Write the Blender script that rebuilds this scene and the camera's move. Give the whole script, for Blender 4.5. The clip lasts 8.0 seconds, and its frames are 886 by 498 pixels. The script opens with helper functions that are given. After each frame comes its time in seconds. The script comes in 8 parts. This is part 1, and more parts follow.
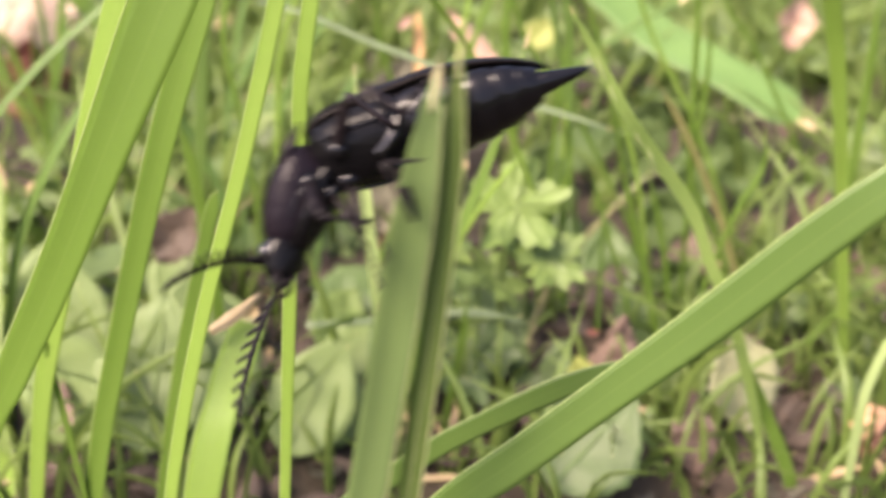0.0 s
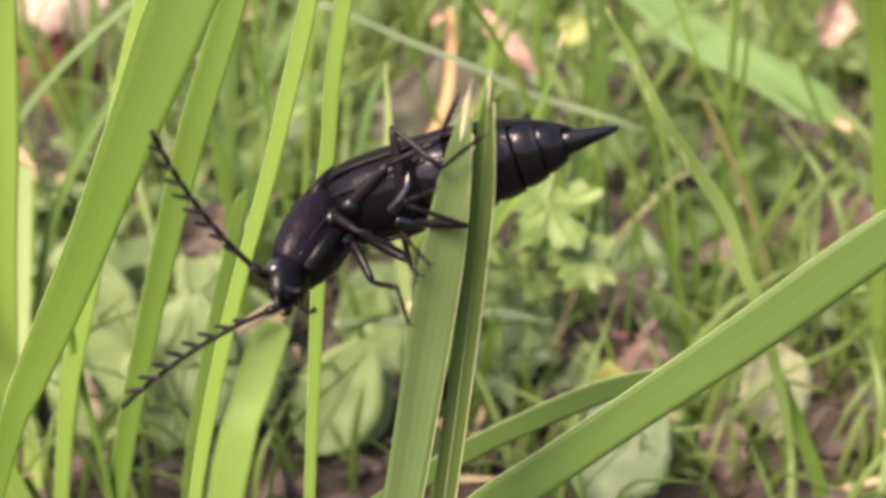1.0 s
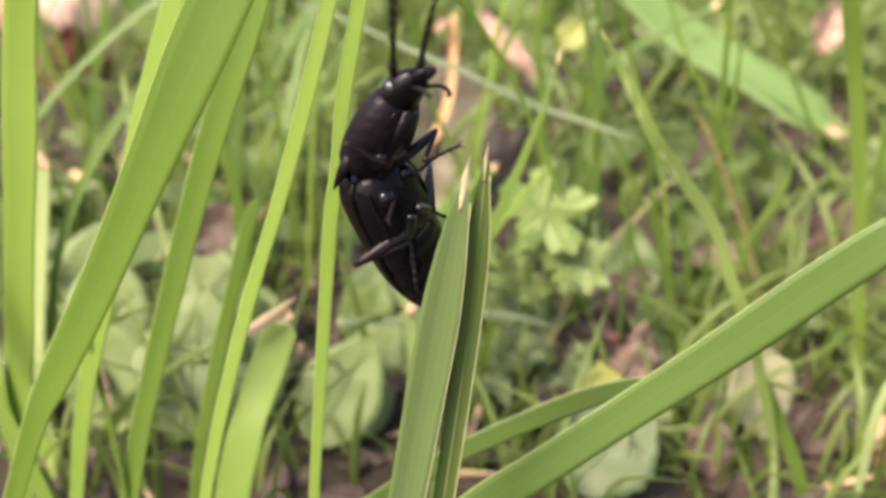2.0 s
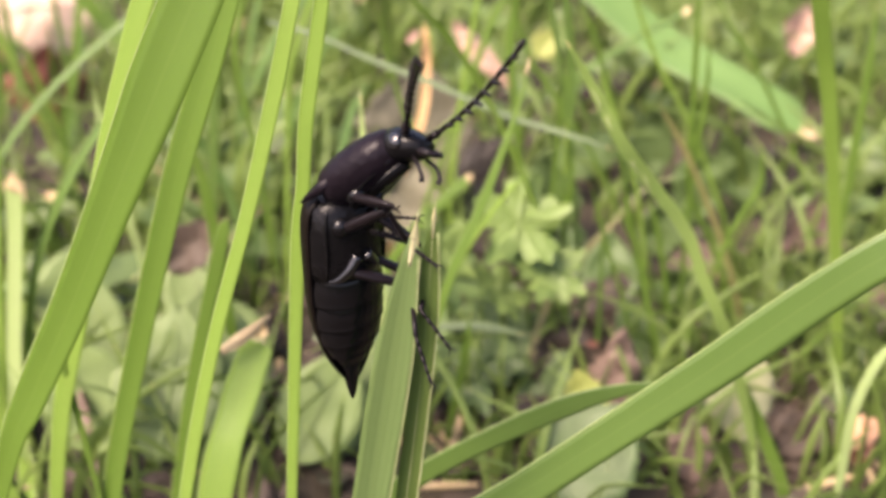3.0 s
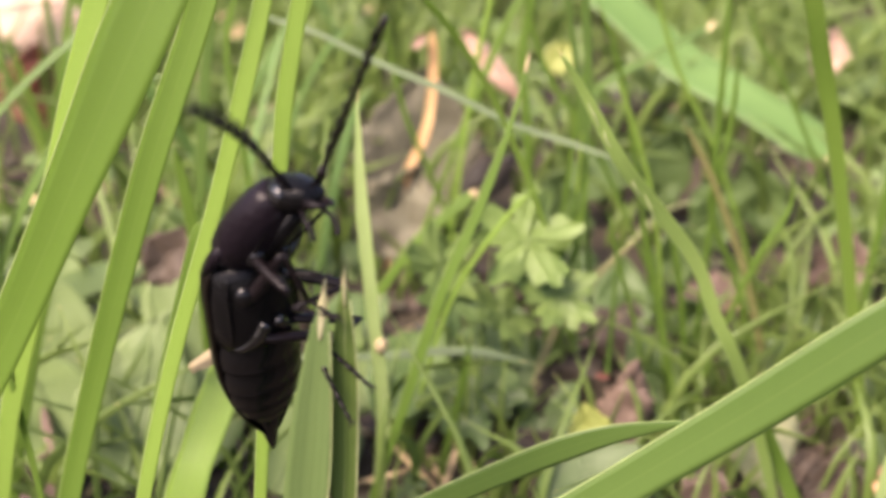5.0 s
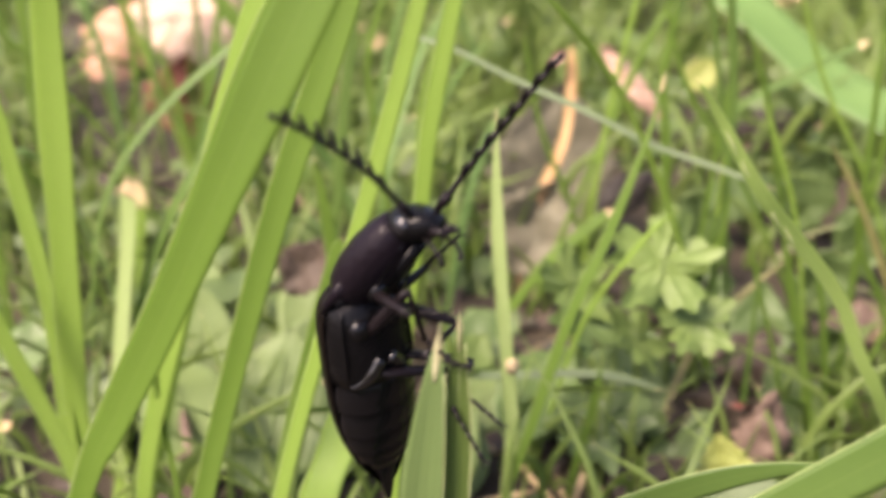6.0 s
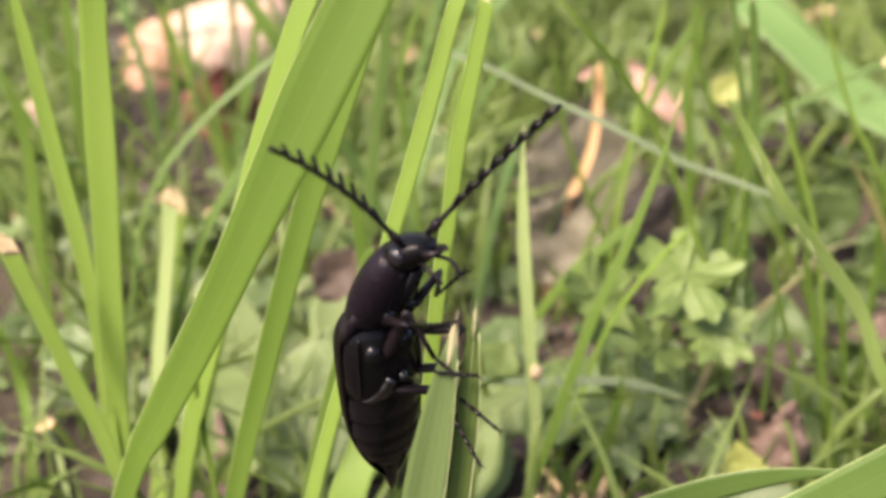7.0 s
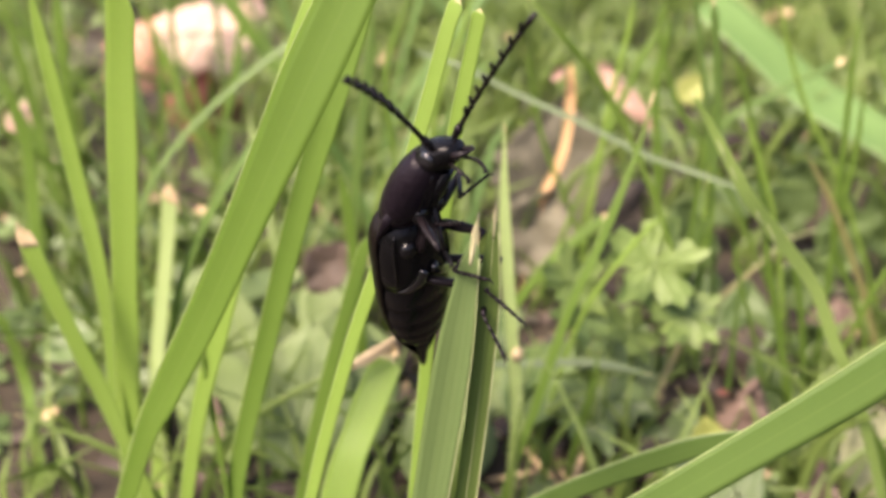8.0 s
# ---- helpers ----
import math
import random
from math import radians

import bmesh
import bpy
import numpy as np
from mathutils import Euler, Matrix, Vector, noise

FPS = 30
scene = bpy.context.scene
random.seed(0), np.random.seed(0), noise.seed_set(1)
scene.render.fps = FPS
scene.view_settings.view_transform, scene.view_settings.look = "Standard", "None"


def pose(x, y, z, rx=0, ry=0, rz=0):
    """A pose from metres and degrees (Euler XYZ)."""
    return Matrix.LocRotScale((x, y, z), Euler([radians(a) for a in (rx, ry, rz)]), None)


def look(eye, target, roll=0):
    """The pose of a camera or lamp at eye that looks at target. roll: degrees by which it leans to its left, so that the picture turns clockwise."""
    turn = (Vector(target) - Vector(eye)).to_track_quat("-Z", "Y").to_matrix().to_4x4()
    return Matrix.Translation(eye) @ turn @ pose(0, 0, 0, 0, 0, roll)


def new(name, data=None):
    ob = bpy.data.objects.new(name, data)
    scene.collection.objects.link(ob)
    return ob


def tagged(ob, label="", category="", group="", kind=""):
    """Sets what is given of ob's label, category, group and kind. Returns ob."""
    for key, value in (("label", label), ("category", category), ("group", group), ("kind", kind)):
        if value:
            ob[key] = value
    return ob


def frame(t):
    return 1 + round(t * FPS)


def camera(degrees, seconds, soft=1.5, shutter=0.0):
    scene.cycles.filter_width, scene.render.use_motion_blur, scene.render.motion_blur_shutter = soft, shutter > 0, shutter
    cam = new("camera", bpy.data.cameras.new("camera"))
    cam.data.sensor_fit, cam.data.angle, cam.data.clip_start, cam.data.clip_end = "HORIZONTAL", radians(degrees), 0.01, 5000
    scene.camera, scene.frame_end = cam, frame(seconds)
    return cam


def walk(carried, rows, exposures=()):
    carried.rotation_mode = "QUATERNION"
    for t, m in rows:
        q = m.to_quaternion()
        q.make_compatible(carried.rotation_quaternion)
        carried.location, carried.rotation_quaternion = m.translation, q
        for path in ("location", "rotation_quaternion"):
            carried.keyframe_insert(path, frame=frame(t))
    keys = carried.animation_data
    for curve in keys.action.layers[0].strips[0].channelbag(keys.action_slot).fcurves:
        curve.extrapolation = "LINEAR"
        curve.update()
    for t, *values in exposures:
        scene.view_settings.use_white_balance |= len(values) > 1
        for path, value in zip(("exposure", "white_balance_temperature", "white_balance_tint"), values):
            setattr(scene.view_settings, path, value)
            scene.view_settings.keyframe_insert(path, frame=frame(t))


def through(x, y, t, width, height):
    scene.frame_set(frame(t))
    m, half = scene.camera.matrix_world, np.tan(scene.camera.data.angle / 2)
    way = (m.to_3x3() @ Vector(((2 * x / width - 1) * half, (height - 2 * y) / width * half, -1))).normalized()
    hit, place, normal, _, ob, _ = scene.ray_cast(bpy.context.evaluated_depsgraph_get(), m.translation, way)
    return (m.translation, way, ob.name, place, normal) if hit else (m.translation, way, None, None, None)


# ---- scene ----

MM = 0.001


def mm(*v):
    return Vector(v) * MM


cam = camera(45.0, 8.0, soft=3.1, shutter=0.6)
cam.data.dof.use_dof = True
cam.data.dof.focus_distance = 0.057
cam.data.dof.aperture_fstop = 46
walk(cam, [
    (0.0, look(mm(-0.59, -61.41, 69.36), mm(-0.30, -9.16, 39.85), -0.01)),
    (0.2, look(mm(-0.60, -60.88, 69.31), mm(-1.18, -8.82, 39.47), 0.78)),
    (0.5, look(mm(-1.50, -60.71, 69.97), mm(-2.47, -8.67, 40.13), 0.22)),
    (0.8, look(mm(-1.18, -60.29, 69.69), mm(-2.38, -8.44, 39.54), 0.76)),
    (1.0, look(mm(-0.78, -60.12, 69.71), mm(-2.00, -8.18, 39.70), 0.07)),
    (1.2, look(mm(-0.82, -60.59, 70.08), mm(-2.14, -8.79, 39.83), 0.75)),
    (2.3, look(mm(-0.73, -63.95, 73.76), mm(-1.89, -12.45, 42.99), 0.84)),
    (2.5, look(mm(-0.61, -64.78, 73.35), mm(-1.39, -12.95, 43.13), 0.05)),
    (3.0, look(mm(0.38, -62.63, 73.61), mm(-0.12, -10.84, 43.31), -0.28)),
    (3.5, look(mm(0.40, -59.65, 72.03), mm(0.40, -7.85, 41.76), 0.21)),
    (4.0, look(mm(0.65, -60.29, 71.88), mm(0.81, -8.13, 42.23), 0.29)),
    (4.2, look(mm(0.87, -60.02, 71.68), mm(0.71, -7.77, 42.17), 0.48)),
    (5.3, look(mm(0.71, -54.82, 68.06), mm(-0.11, -2.20, 39.24), 1.67)),
    (5.5, look(mm(0.77, -54.71, 68.70), mm(-0.88, -2.09, 39.92), 0.92)),
    (5.7, look(mm(0.75, -54.46, 69.11), mm(-3.41, -1.98, 40.33), 0.70)),
    (6.0, look(mm(0.03, -55.05, 69.42), mm(-7.85, -2.95, 40.72), -0.38)),
    (6.2, look(mm(-0.06, -55.31, 70.30), mm(-9.54, -3.72, 41.18), -0.24)),
    (6.5, look(mm(0.32, -56.21, 70.41), mm(-9.94, -4.38, 41.98), -0.98)),
    (7.0, look(mm(0.63, -57.79, 71.11), mm(-8.93, -5.76, 42.81), -0.60)),
    (7.5, look(mm(1.33, -62.27, 72.44), mm(-7.30, -9.85, 44.55), -0.51)),
    (8.0, look(mm(0.06, -64.03, 73.26), mm(-7.75, -11.68, 45.01), -0.29)),
], exposures=[(0, 1.72, 6720, 26), (0.5, 1.57, 6720, 26), (2.5, 1.61, 6720, 26), (4.0, 1.58, 6720, 26), (5.5, 1.53, 6720, 26), (6.5, 1.55, 6720, 26), (8.0, 1.58, 6720, 26)])

# ---- world, sun ----
SUN_EL, SUN_AZ = radians(54), radians(-130)   # azimuth from +y towards +x
world = bpy.data.worlds.new("sky")
scene.world = world
world.use_nodes = True
wn = world.node_tree
sky = wn.nodes.new("ShaderNodeTexSky")
sky.sky_type = "NISHITA"
sky.sun_disc = False
sky.sun_elevation, sky.sun_rotation = SUN_EL, SUN_AZ
sky.altitude, sky.air_density, sky.dust_density, sky.ozone_density = 200, 1.0, 6.0, 1.0
wn.links.new(sky.outputs[0], wn.nodes["Background"].inputs[0])
wn.nodes["Background"].inputs[1].default_value = 0.15

sun_data = bpy.data.lights.new("sun", "SUN")
sun_data.energy, sun_data.angle, sun_data.color = 3.0, radians(24), (1.0, 0.90, 0.69)
sun = new("sun", sun_data)
sun_from = Vector((math.sin(SUN_AZ) * math.cos(SUN_EL), math.cos(SUN_AZ) * math.cos(SUN_EL), math.sin(SUN_EL)))
sun.matrix_world = look(sun_from * 5, (0, 0, 0))

# ---- materials ----


class Nodes:
    """Short writing for one material's nodes."""

    def __init__(self, name):
        self.mat = bpy.data.materials.new(name)
        self.mat.use_nodes = True
        self.tree = self.mat.node_tree
        self.tree.nodes.clear()
        self.out = self.add("ShaderNodeOutputMaterial")
        self.coords = self.add("ShaderNodeTexCoord")
        self.info = self.add("ShaderNodeObjectInfo")

    def add(self, kind, **values):
        node = self.tree.nodes.new(kind)
        for key, value in values.items():
            node.inputs[key.replace("_", " ")].default_value = value
        return node

    def link(self, a, b):
        self.tree.links.new(a, b)

    def noise(self, scale, detail=4.0, rough=0.6, where="Object"):
        n = self.add("ShaderNodeTexNoise", Scale=scale, Detail=detail, Roughness=rough)
        self.link(self.coords.outputs[where], n.inputs["Vector"])
        return n.outputs["Fac"]

    def ramp(self, fac, stops):
        n = self.add("ShaderNodeValToRGB")
        while len(n.color_ramp.elements) < len(stops):
            n.color_ramp.elements.new(0.5)
        for e, (p, c) in zip(n.color_ramp.elements, stops):
            e.position, e.color = p, (*c, 1)
        self.link(fac, n.inputs["Fac"])
        return n.outputs["Color"]

    def mix(self, fac, a, b, blend="MIX"):
        n = self.tree.nodes.new("ShaderNodeMix")
        n.data_type, n.blend_type = "RGBA", blend
        for socket, v in ((n.inputs[0], fac), (n.inputs[6], a), (n.inputs[7], b)):
            if isinstance(v, bpy.types.NodeSocket):
                self.link(v, socket)
            else:
                socket.default_value = (*v, 1) if isinstance(v, tuple) else v
        return n.outputs[2]

    def math(self, op, a, b=0.0):
        n = self.tree.nodes.new("ShaderNodeMath")
        n.operation = op
        for socket, v in zip(n.inputs, (a, b)):
            if isinstance(v, bpy.types.NodeSocket):
                self.link(v, socket)
            else:
                socket.default_value = v
        return n.outputs[0]

    def bump(self, height, strength, distance):
        n = self.add("ShaderNodeBump", Strength=strength, Distance=distance)
        self.link(height, n.inputs["Height"])
        return n.outputs["Normal"]

    def finish(self, colour, rough, normal=None, metallic=0.0, through=0.0, tint=(1, 1, 1), specular=0.5, coat=0.0):
        p = self.add("ShaderNodeBsdfPrincipled", Metallic=metallic)
        p.inputs["Specular IOR Level"].default_value = specular
        p.inputs["Coat Weight"].default_value = coat
        p.inputs["Coat Roughness"].default_value = 0.12
        for socket, v in ((p.inputs["Base Color"], colour), (p.inputs["Roughness"], rough)):
            if isinstance(v, bpy.types.NodeSocket):
                self.link(v, socket)
            else:
                socket.default_value = (*v, 1) if isinstance(v, tuple) else v
        if normal:
            self.link(normal, p.inputs["Normal"])
        shader = p.outputs[0]
        if through:
            t = self.add("ShaderNodeBsdfTranslucent")
            self.link(self.mix(1.0, colour, tint, "MULTIPLY"), t.inputs["Color"])
            if normal:
                self.link(normal, t.inputs["Normal"])
            m = self.add("ShaderNodeMixShader", Fac=through)
            self.link(shader, m.inputs[1])
            self.link(t.outputs[0], m.inputs[2])
            shader = m.outputs[0]
        self.link(shader, self.out.inputs["Surface"])
        return self.mat


def grass_material(name, dark, light, veins=9.0, rough=0.42, through=0.56, island=False, vein=0.02, relief=0.06):
    """A living blade: fine lengthwise veins, a pale midrib, blotches, a tone of its own for each blade."""
    n = Nodes(name)
    own = n.info.outputs["Random"]
    if island:
        own = n.add("ShaderNodeNewGeometry").outputs["Random Per Island"]
    uv = n.add("ShaderNodeSeparateXYZ")
    n.link(n.coords.outputs["UV"], uv.inputs[0])
    across = uv.outputs[0]
    stripe = n.math("SINE", n.math("MULTIPLY", across, veins * 6.2832))
    stripe = n.math("ADD", n.math("MULTIPLY", stripe, 0.5), 0.5)
    blotch = n.noise(110, 4, 0.6)
    grain = n.noise(1900, 3, 0.6)
    # one half of a blade is lighter and yellower than the other, and the tone drifts along it
    along = n.math("MULTIPLY", n.math("ADD", n.math("SINE", n.math("ADD", n.math("MULTIPLY", uv.outputs[1], 9.0), n.math("MULTIPLY", own, 6.0))), 1.0), 0.5)
    tone = n.math("ADD", n.math("MULTIPLY", blotch, 0.45), n.math("ADD", n.math("MULTIPLY", own, 0.3), n.math("ADD", n.math("MULTIPLY", along, 0.22), n.math("MULTIPLY", across, 0.16))))
    colour = n.mix(tone, dark, light)
    colour = n.mix(n.math("MULTIPLY", stripe, vein), colour, tuple(min(1, c * 1.9 + 0.03) for c in light))
    colour = n.mix(n.math("MULTIPLY", grain, 0.12), colour, tuple(c * 0.5 for c in dark))
    mid = n.math("LESS_THAN", n.math("ABSOLUTE", n.math("SUBTRACT", across, 0.5)), 0.03)
    colour = n.mix(n.math("MULTIPLY", mid, 0.03), colour, (0.42, 0.55, 0.18))
    # a dried, straw-coloured end
    dry = n.math("MULTIPLY", n.math("GREATER_THAN", n.math("ADD", uv.outputs[1], n.math("MULTIPLY", n.math("SUBTRACT", grain, 0.5), 0.05)), 0.975), 0.8)
    colour = n.mix(dry, colour, (0.48, 0.42, 0.22))
    height = n.math("ADD", n.math("MULTIPLY", stripe, 1.0), n.math("MULTIPLY", grain, 0.7))
    return n.finish(colour, rough, n.bump(height, relief, 0.00004), through=through, tint=(1.0, 1.0, 0.75))


def litter_material(name, stops, rough=0.7, through=0.15, scale=240, relief=0.0003, island=False, ribs=0.0):
    """Dead leaf, straw or soil: blotched at two scales, with fine relief."""
    n = Nodes(name)
    a, b = n.noise(scale, 6, 0.65), n.noise(scale * 7, 4, 0.7)
    tone = n.math("ADD", n.math("MULTIPLY", a, 0.75), n.math("MULTIPLY", b, 0.25))
    if ribs:
        uv = n.add("ShaderNodeSeparateXYZ")
        n.link(n.coords.outputs["UV"], uv.inputs[0])
        off = n.math("ABSOLUTE", n.math("SUBTRACT", uv.outputs[0], 0.5))
        wave = n.math("SINE", n.math("MULTIPLY", n.math("SUBTRACT", uv.outputs[1], n.math("MULTIPLY", off, 0.8)), 56.0))
        vein = n.math("MAXIMUM", n.math("GREATER_THAN", wave, 0.93), n.math("LESS_THAN", off, 0.022))
        tone = n.math("ADD", tone, n.math("MULTIPLY", vein, ribs))
    colour = n.ramp(tone, stops)
    own = n.add("ShaderNodeNewGeometry").outputs["Random Per Island"] if island else n.info.outputs["Random"]
    shift = n.math("ADD", n.math("MULTIPLY", own, 0.6 if island else 0.35), 0.7 if island else 0.82)
    bright = n.add("ShaderNodeCombineColor")
    for k in range(3):
        n.link(shift, bright.inputs[k])
    colour = n.mix(1.0, colour, bright.outputs[0], "MULTIPLY")
    return n.finish(colour, rough, n.bump(tone, 0.6, relief), through=through)


GRASS = grass_material("grass_bright", (0.103, 0.194, 0.025), (0.170, 0.291, 0.049))
GRASS_BROAD = grass_material("grass_broad", (0.090, 0.175, 0.019), (0.138, 0.243, 0.034), vein=0.008, relief=0.04)
GRASS_LIGHT = grass_material("grass_light", (0.198, 0.330, 0.050), (0.278, 0.425, 0.085))
GRASS_SOFT = grass_material("grass_soft", (0.097, 0.141, 0.061), (0.152, 0.204, 0.104), through=0.35)
GRASS_COOL = grass_material("grass_cool", (0.143, 0.270, 0.070), (0.216, 0.367, 0.117), vein=0.01)
GRASS_PALE = grass_material("grass_pale", (0.350, 0.470, 0.175), (0.500, 0.620, 0.300), rough=0.3)
GRASS_DEEP = grass_material("grass_deep", (0.079, 0.151, 0.027), (0.118, 0.204, 0.045), through=0.45, vein=0.01)
GRASS_GLINT = grass_material("grass_glossy", (0.240, 0.370, 0.085), (0.370, 0.500, 0.165), rough=0.14, relief=0.12)
GRASS_HOST = grass_material("grass_ribbed", (0.116, 0.184, 0.056), (0.172, 0.260, 0.092), veins=5.0, vein=0.05, relief=0.25)
# darker copy of GRASS_HOST, for the side turned from the light
GRASS_HOST_SHADE = grass_material("grass_ribbed_shade", (0.092, 0.153, 0.032), (0.138, 0.209, 0.051), veins=4.0, vein=0.04, relief=0.2)
GRASS_FINE = grass_material("grass_fine", (0.115, 0.194, 0.036), (0.241, 0.342, 0.090), veins=3.0, island=True)
STRAW_WHITE = litter_material("straw_bleached", [(0.3, (0.30, 0.29, 0.14)), (0.7, (0.52, 0.49, 0.31))], 0.6, 0.3)
STRAW = litter_material("straw", [(0.3, (0.30, 0.22, 0.11)), (0.7, (0.56, 0.46, 0.27))])
# darker than LEAF_PALE; also carries the shade of most leaves labelled shaded
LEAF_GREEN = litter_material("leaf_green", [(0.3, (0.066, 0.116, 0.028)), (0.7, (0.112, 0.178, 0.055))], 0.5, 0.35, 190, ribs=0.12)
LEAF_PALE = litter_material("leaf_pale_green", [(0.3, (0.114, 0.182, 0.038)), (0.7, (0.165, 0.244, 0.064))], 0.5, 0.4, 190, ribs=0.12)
LEAF_TAN = litter_material("leaf_tan", [(0.3, (0.032, 0.030, 0.018)), (0.5, (0.064, 0.060, 0.036)), (0.75, (0.13, 0.122, 0.076))], ribs=0.12)
LEAF_PINK = litter_material("leaf_pink_brown", [(0.3, (0.064, 0.042, 0.030)), (0.55, (0.140, 0.095, 0.070)), (0.8, (0.28, 0.205, 0.160))], ribs=0.12)
LEAF_RUST = litter_material("leaf_rust", [(0.3, (0.30, 0.13, 0.06)), (0.5, (0.52, 0.30, 0.18)), (0.74, (0.68, 0.50, 0.38))], 0.45, scale=45)
LEAF_CREAM = litter_material("leaf_cream", [(0.3, (0.40, 0.23, 0.15)), (0.5, (0.58, 0.42, 0.31)), (0.74, (0.74, 0.62, 0.49))], 0.45, scale=45)
LEAF_DARK = litter_material("leaf_dark_brown", [(0.3, (0.028, 0.020, 0.013)), (0.6, (0.070, 0.049, 0.033)), (0.8, (0.14, 0.10, 0.072))], ribs=0.12)
# near-black copy of LEAF_DARK: the shade of the hollows put into the colour
LEAF_SHADED = litter_material("leaf_in_shade", [(0.3, (0.014, 0.011, 0.007)), (0.6, (0.030, 0.022, 0.014)), (0.8, (0.058, 0.044, 0.030))], ribs=0.12)
LEAF_OLIVE = litter_material("leaf_olive", [(0.3, (0.17, 0.19, 0.085)), (0.6, (0.32, 0.335, 0.18)), (0.8, (0.43, 0.42, 0.26))], 0.6, 0.3, ribs=0.12)
ORANGE = litter_material("stalk_orange", [(0.3, (0.36, 0.20, 0.085)), (0.7, (0.60, 0.41, 0.21))])
LEAF_SHELL = litter_material("leaf_shell_pink", [(0.3, (0.22, 0.13, 0.09)), (0.55, (0.42, 0.28, 0.21)), (0.8, (0.66, 0.52, 0.42))], ribs=0.1)
LEAF_BEIGE = litter_material("leaf_beige", [(0.3, (0.062, 0.055, 0.034)), (0.55, (0.122, 0.115, 0.072)), (0.8, (0.22, 0.206, 0.138))], scale=150, ribs=0.08)
LEAF_YELLOW = litter_material("leaf_yellow_green", [(0.3, (0.22, 0.26, 0.055)), (0.7, (0.36, 0.40, 0.11))], 0.5, 0.4, 150, ribs=0.1)
SOIL = litter_material("soil", [(0.3, (0.012, 0.009, 0.004)), (0.5, (0.026, 0.019, 0.009)), (0.7, (0.052, 0.039, 0.020))], 0.9, 0.0, 120, 0.002)


def chitin(name, base, sheen, rough, scale=1400, metallic=0.0, coat=0.03, relief=0.00003, specular=0.16):
    n = Nodes(name)
    pits = n.add("ShaderNodeTexVoronoi", Scale=scale * 2.2)
    n.link(n.coords.outputs["Object"], pits.inputs["Vector"])
    fine = n.noise(scale, 4, 0.6)
    broad = n.noise(scale * 0.25, 3, 0.6)
    colour = n.mix(broad, base, sheen)
    height = n.math("ADD", pits.outputs["Distance"], fine)
    return n.finish(colour, n.math("ADD", n.math("MULTIPLY", fine, 0.25), rough - 0.12), n.bump(height, 0.5, relief), metallic, specular=specular, coat=coat)


CHITIN = chitin("chitin_black", (0.0024, 0.0025, 0.0027), (0.0045, 0.0042, 0.0047), 0.24, specular=0.1, relief=0.00005)
CHITIN_BELLY = chitin("chitin_belly", (0.0024, 0.0025, 0.0028), (0.0045, 0.0042, 0.0052), 0.2, coat=0.36, specular=0.06, relief=0.00005)
CHITIN_PURPLE = chitin("chitin_violet", (0.0038, 0.0029, 0.0040), (0.0095, 0.0068, 0.0098), 0.33, metallic=0.1, specular=0.07, relief=0.00007)
CHITIN_ELYTRA = chitin("chitin_bronze", (0.003, 0.0025, 0.0023), (0.009, 0.0068, 0.0055), 0.36, metallic=0.1, specular=0.06)
CHITIN_GLOSS = chitin("chitin_gloss", (0.0024, 0.0025, 0.0028), (0.0045, 0.0042, 0.0052), 0.17, coat=0.95, specular=0.1, relief=0.00004)
CHITIN_LEG = chitin("chitin_leg", (0.004, 0.003, 0.0035), (0.010, 0.0075, 0.0085), 0.3, 2200, coat=0.05, specular=0.1)
EYE = chitin("eye_black", (0.004, 0.004, 0.005), (0.010, 0.010, 0.012), 0.16, 6000, coat=0.8, relief=0.00001)

# ---- shapes ----


def part(name, bm, material, parent=None, label="", smooth=True):
    """One mesh object, linked under its thing."""
    mesh = bpy.data.meshes.new(name)
    for f in bm.faces:
        f.smooth = smooth
    bm.to_mesh(mesh)
    bm.free()
    mesh.materials.append(material)
    ob = new(name, mesh)
    ob.parent = parent
    return tagged(ob, label)


def curve_at(points, s):
    """A point and its tangent on a smooth curve through the points, s from 0 to 1."""
    n = len(points) - 1
    k = min(int(s * n), n - 1)
    u = s * n - k
    a, b = points[k], points[k + 1]
    before = points[k - 1] if k else a * 2 - b
    after = points[k + 2] if k + 2 <= n else b * 2 - a
    m0, m1 = (b - before) / 2, (after - a) / 2
    place = a * (2 * u**3 - 3 * u * u + 1) + m0 * (u**3 - 2 * u * u + u) + b * (3 * u * u - 2 * u**3) + m1 * (u**3 - u * u)
    tangent = a * (6 * u * u - 6 * u) + m0 * (3 * u * u - 4 * u + 1) + b * (6 * u - 6 * u * u) + m1 * (3 * u * u - 2 * u)
    return place, tangent.normalized()


FACING = (-0.35, -1, 0.55)


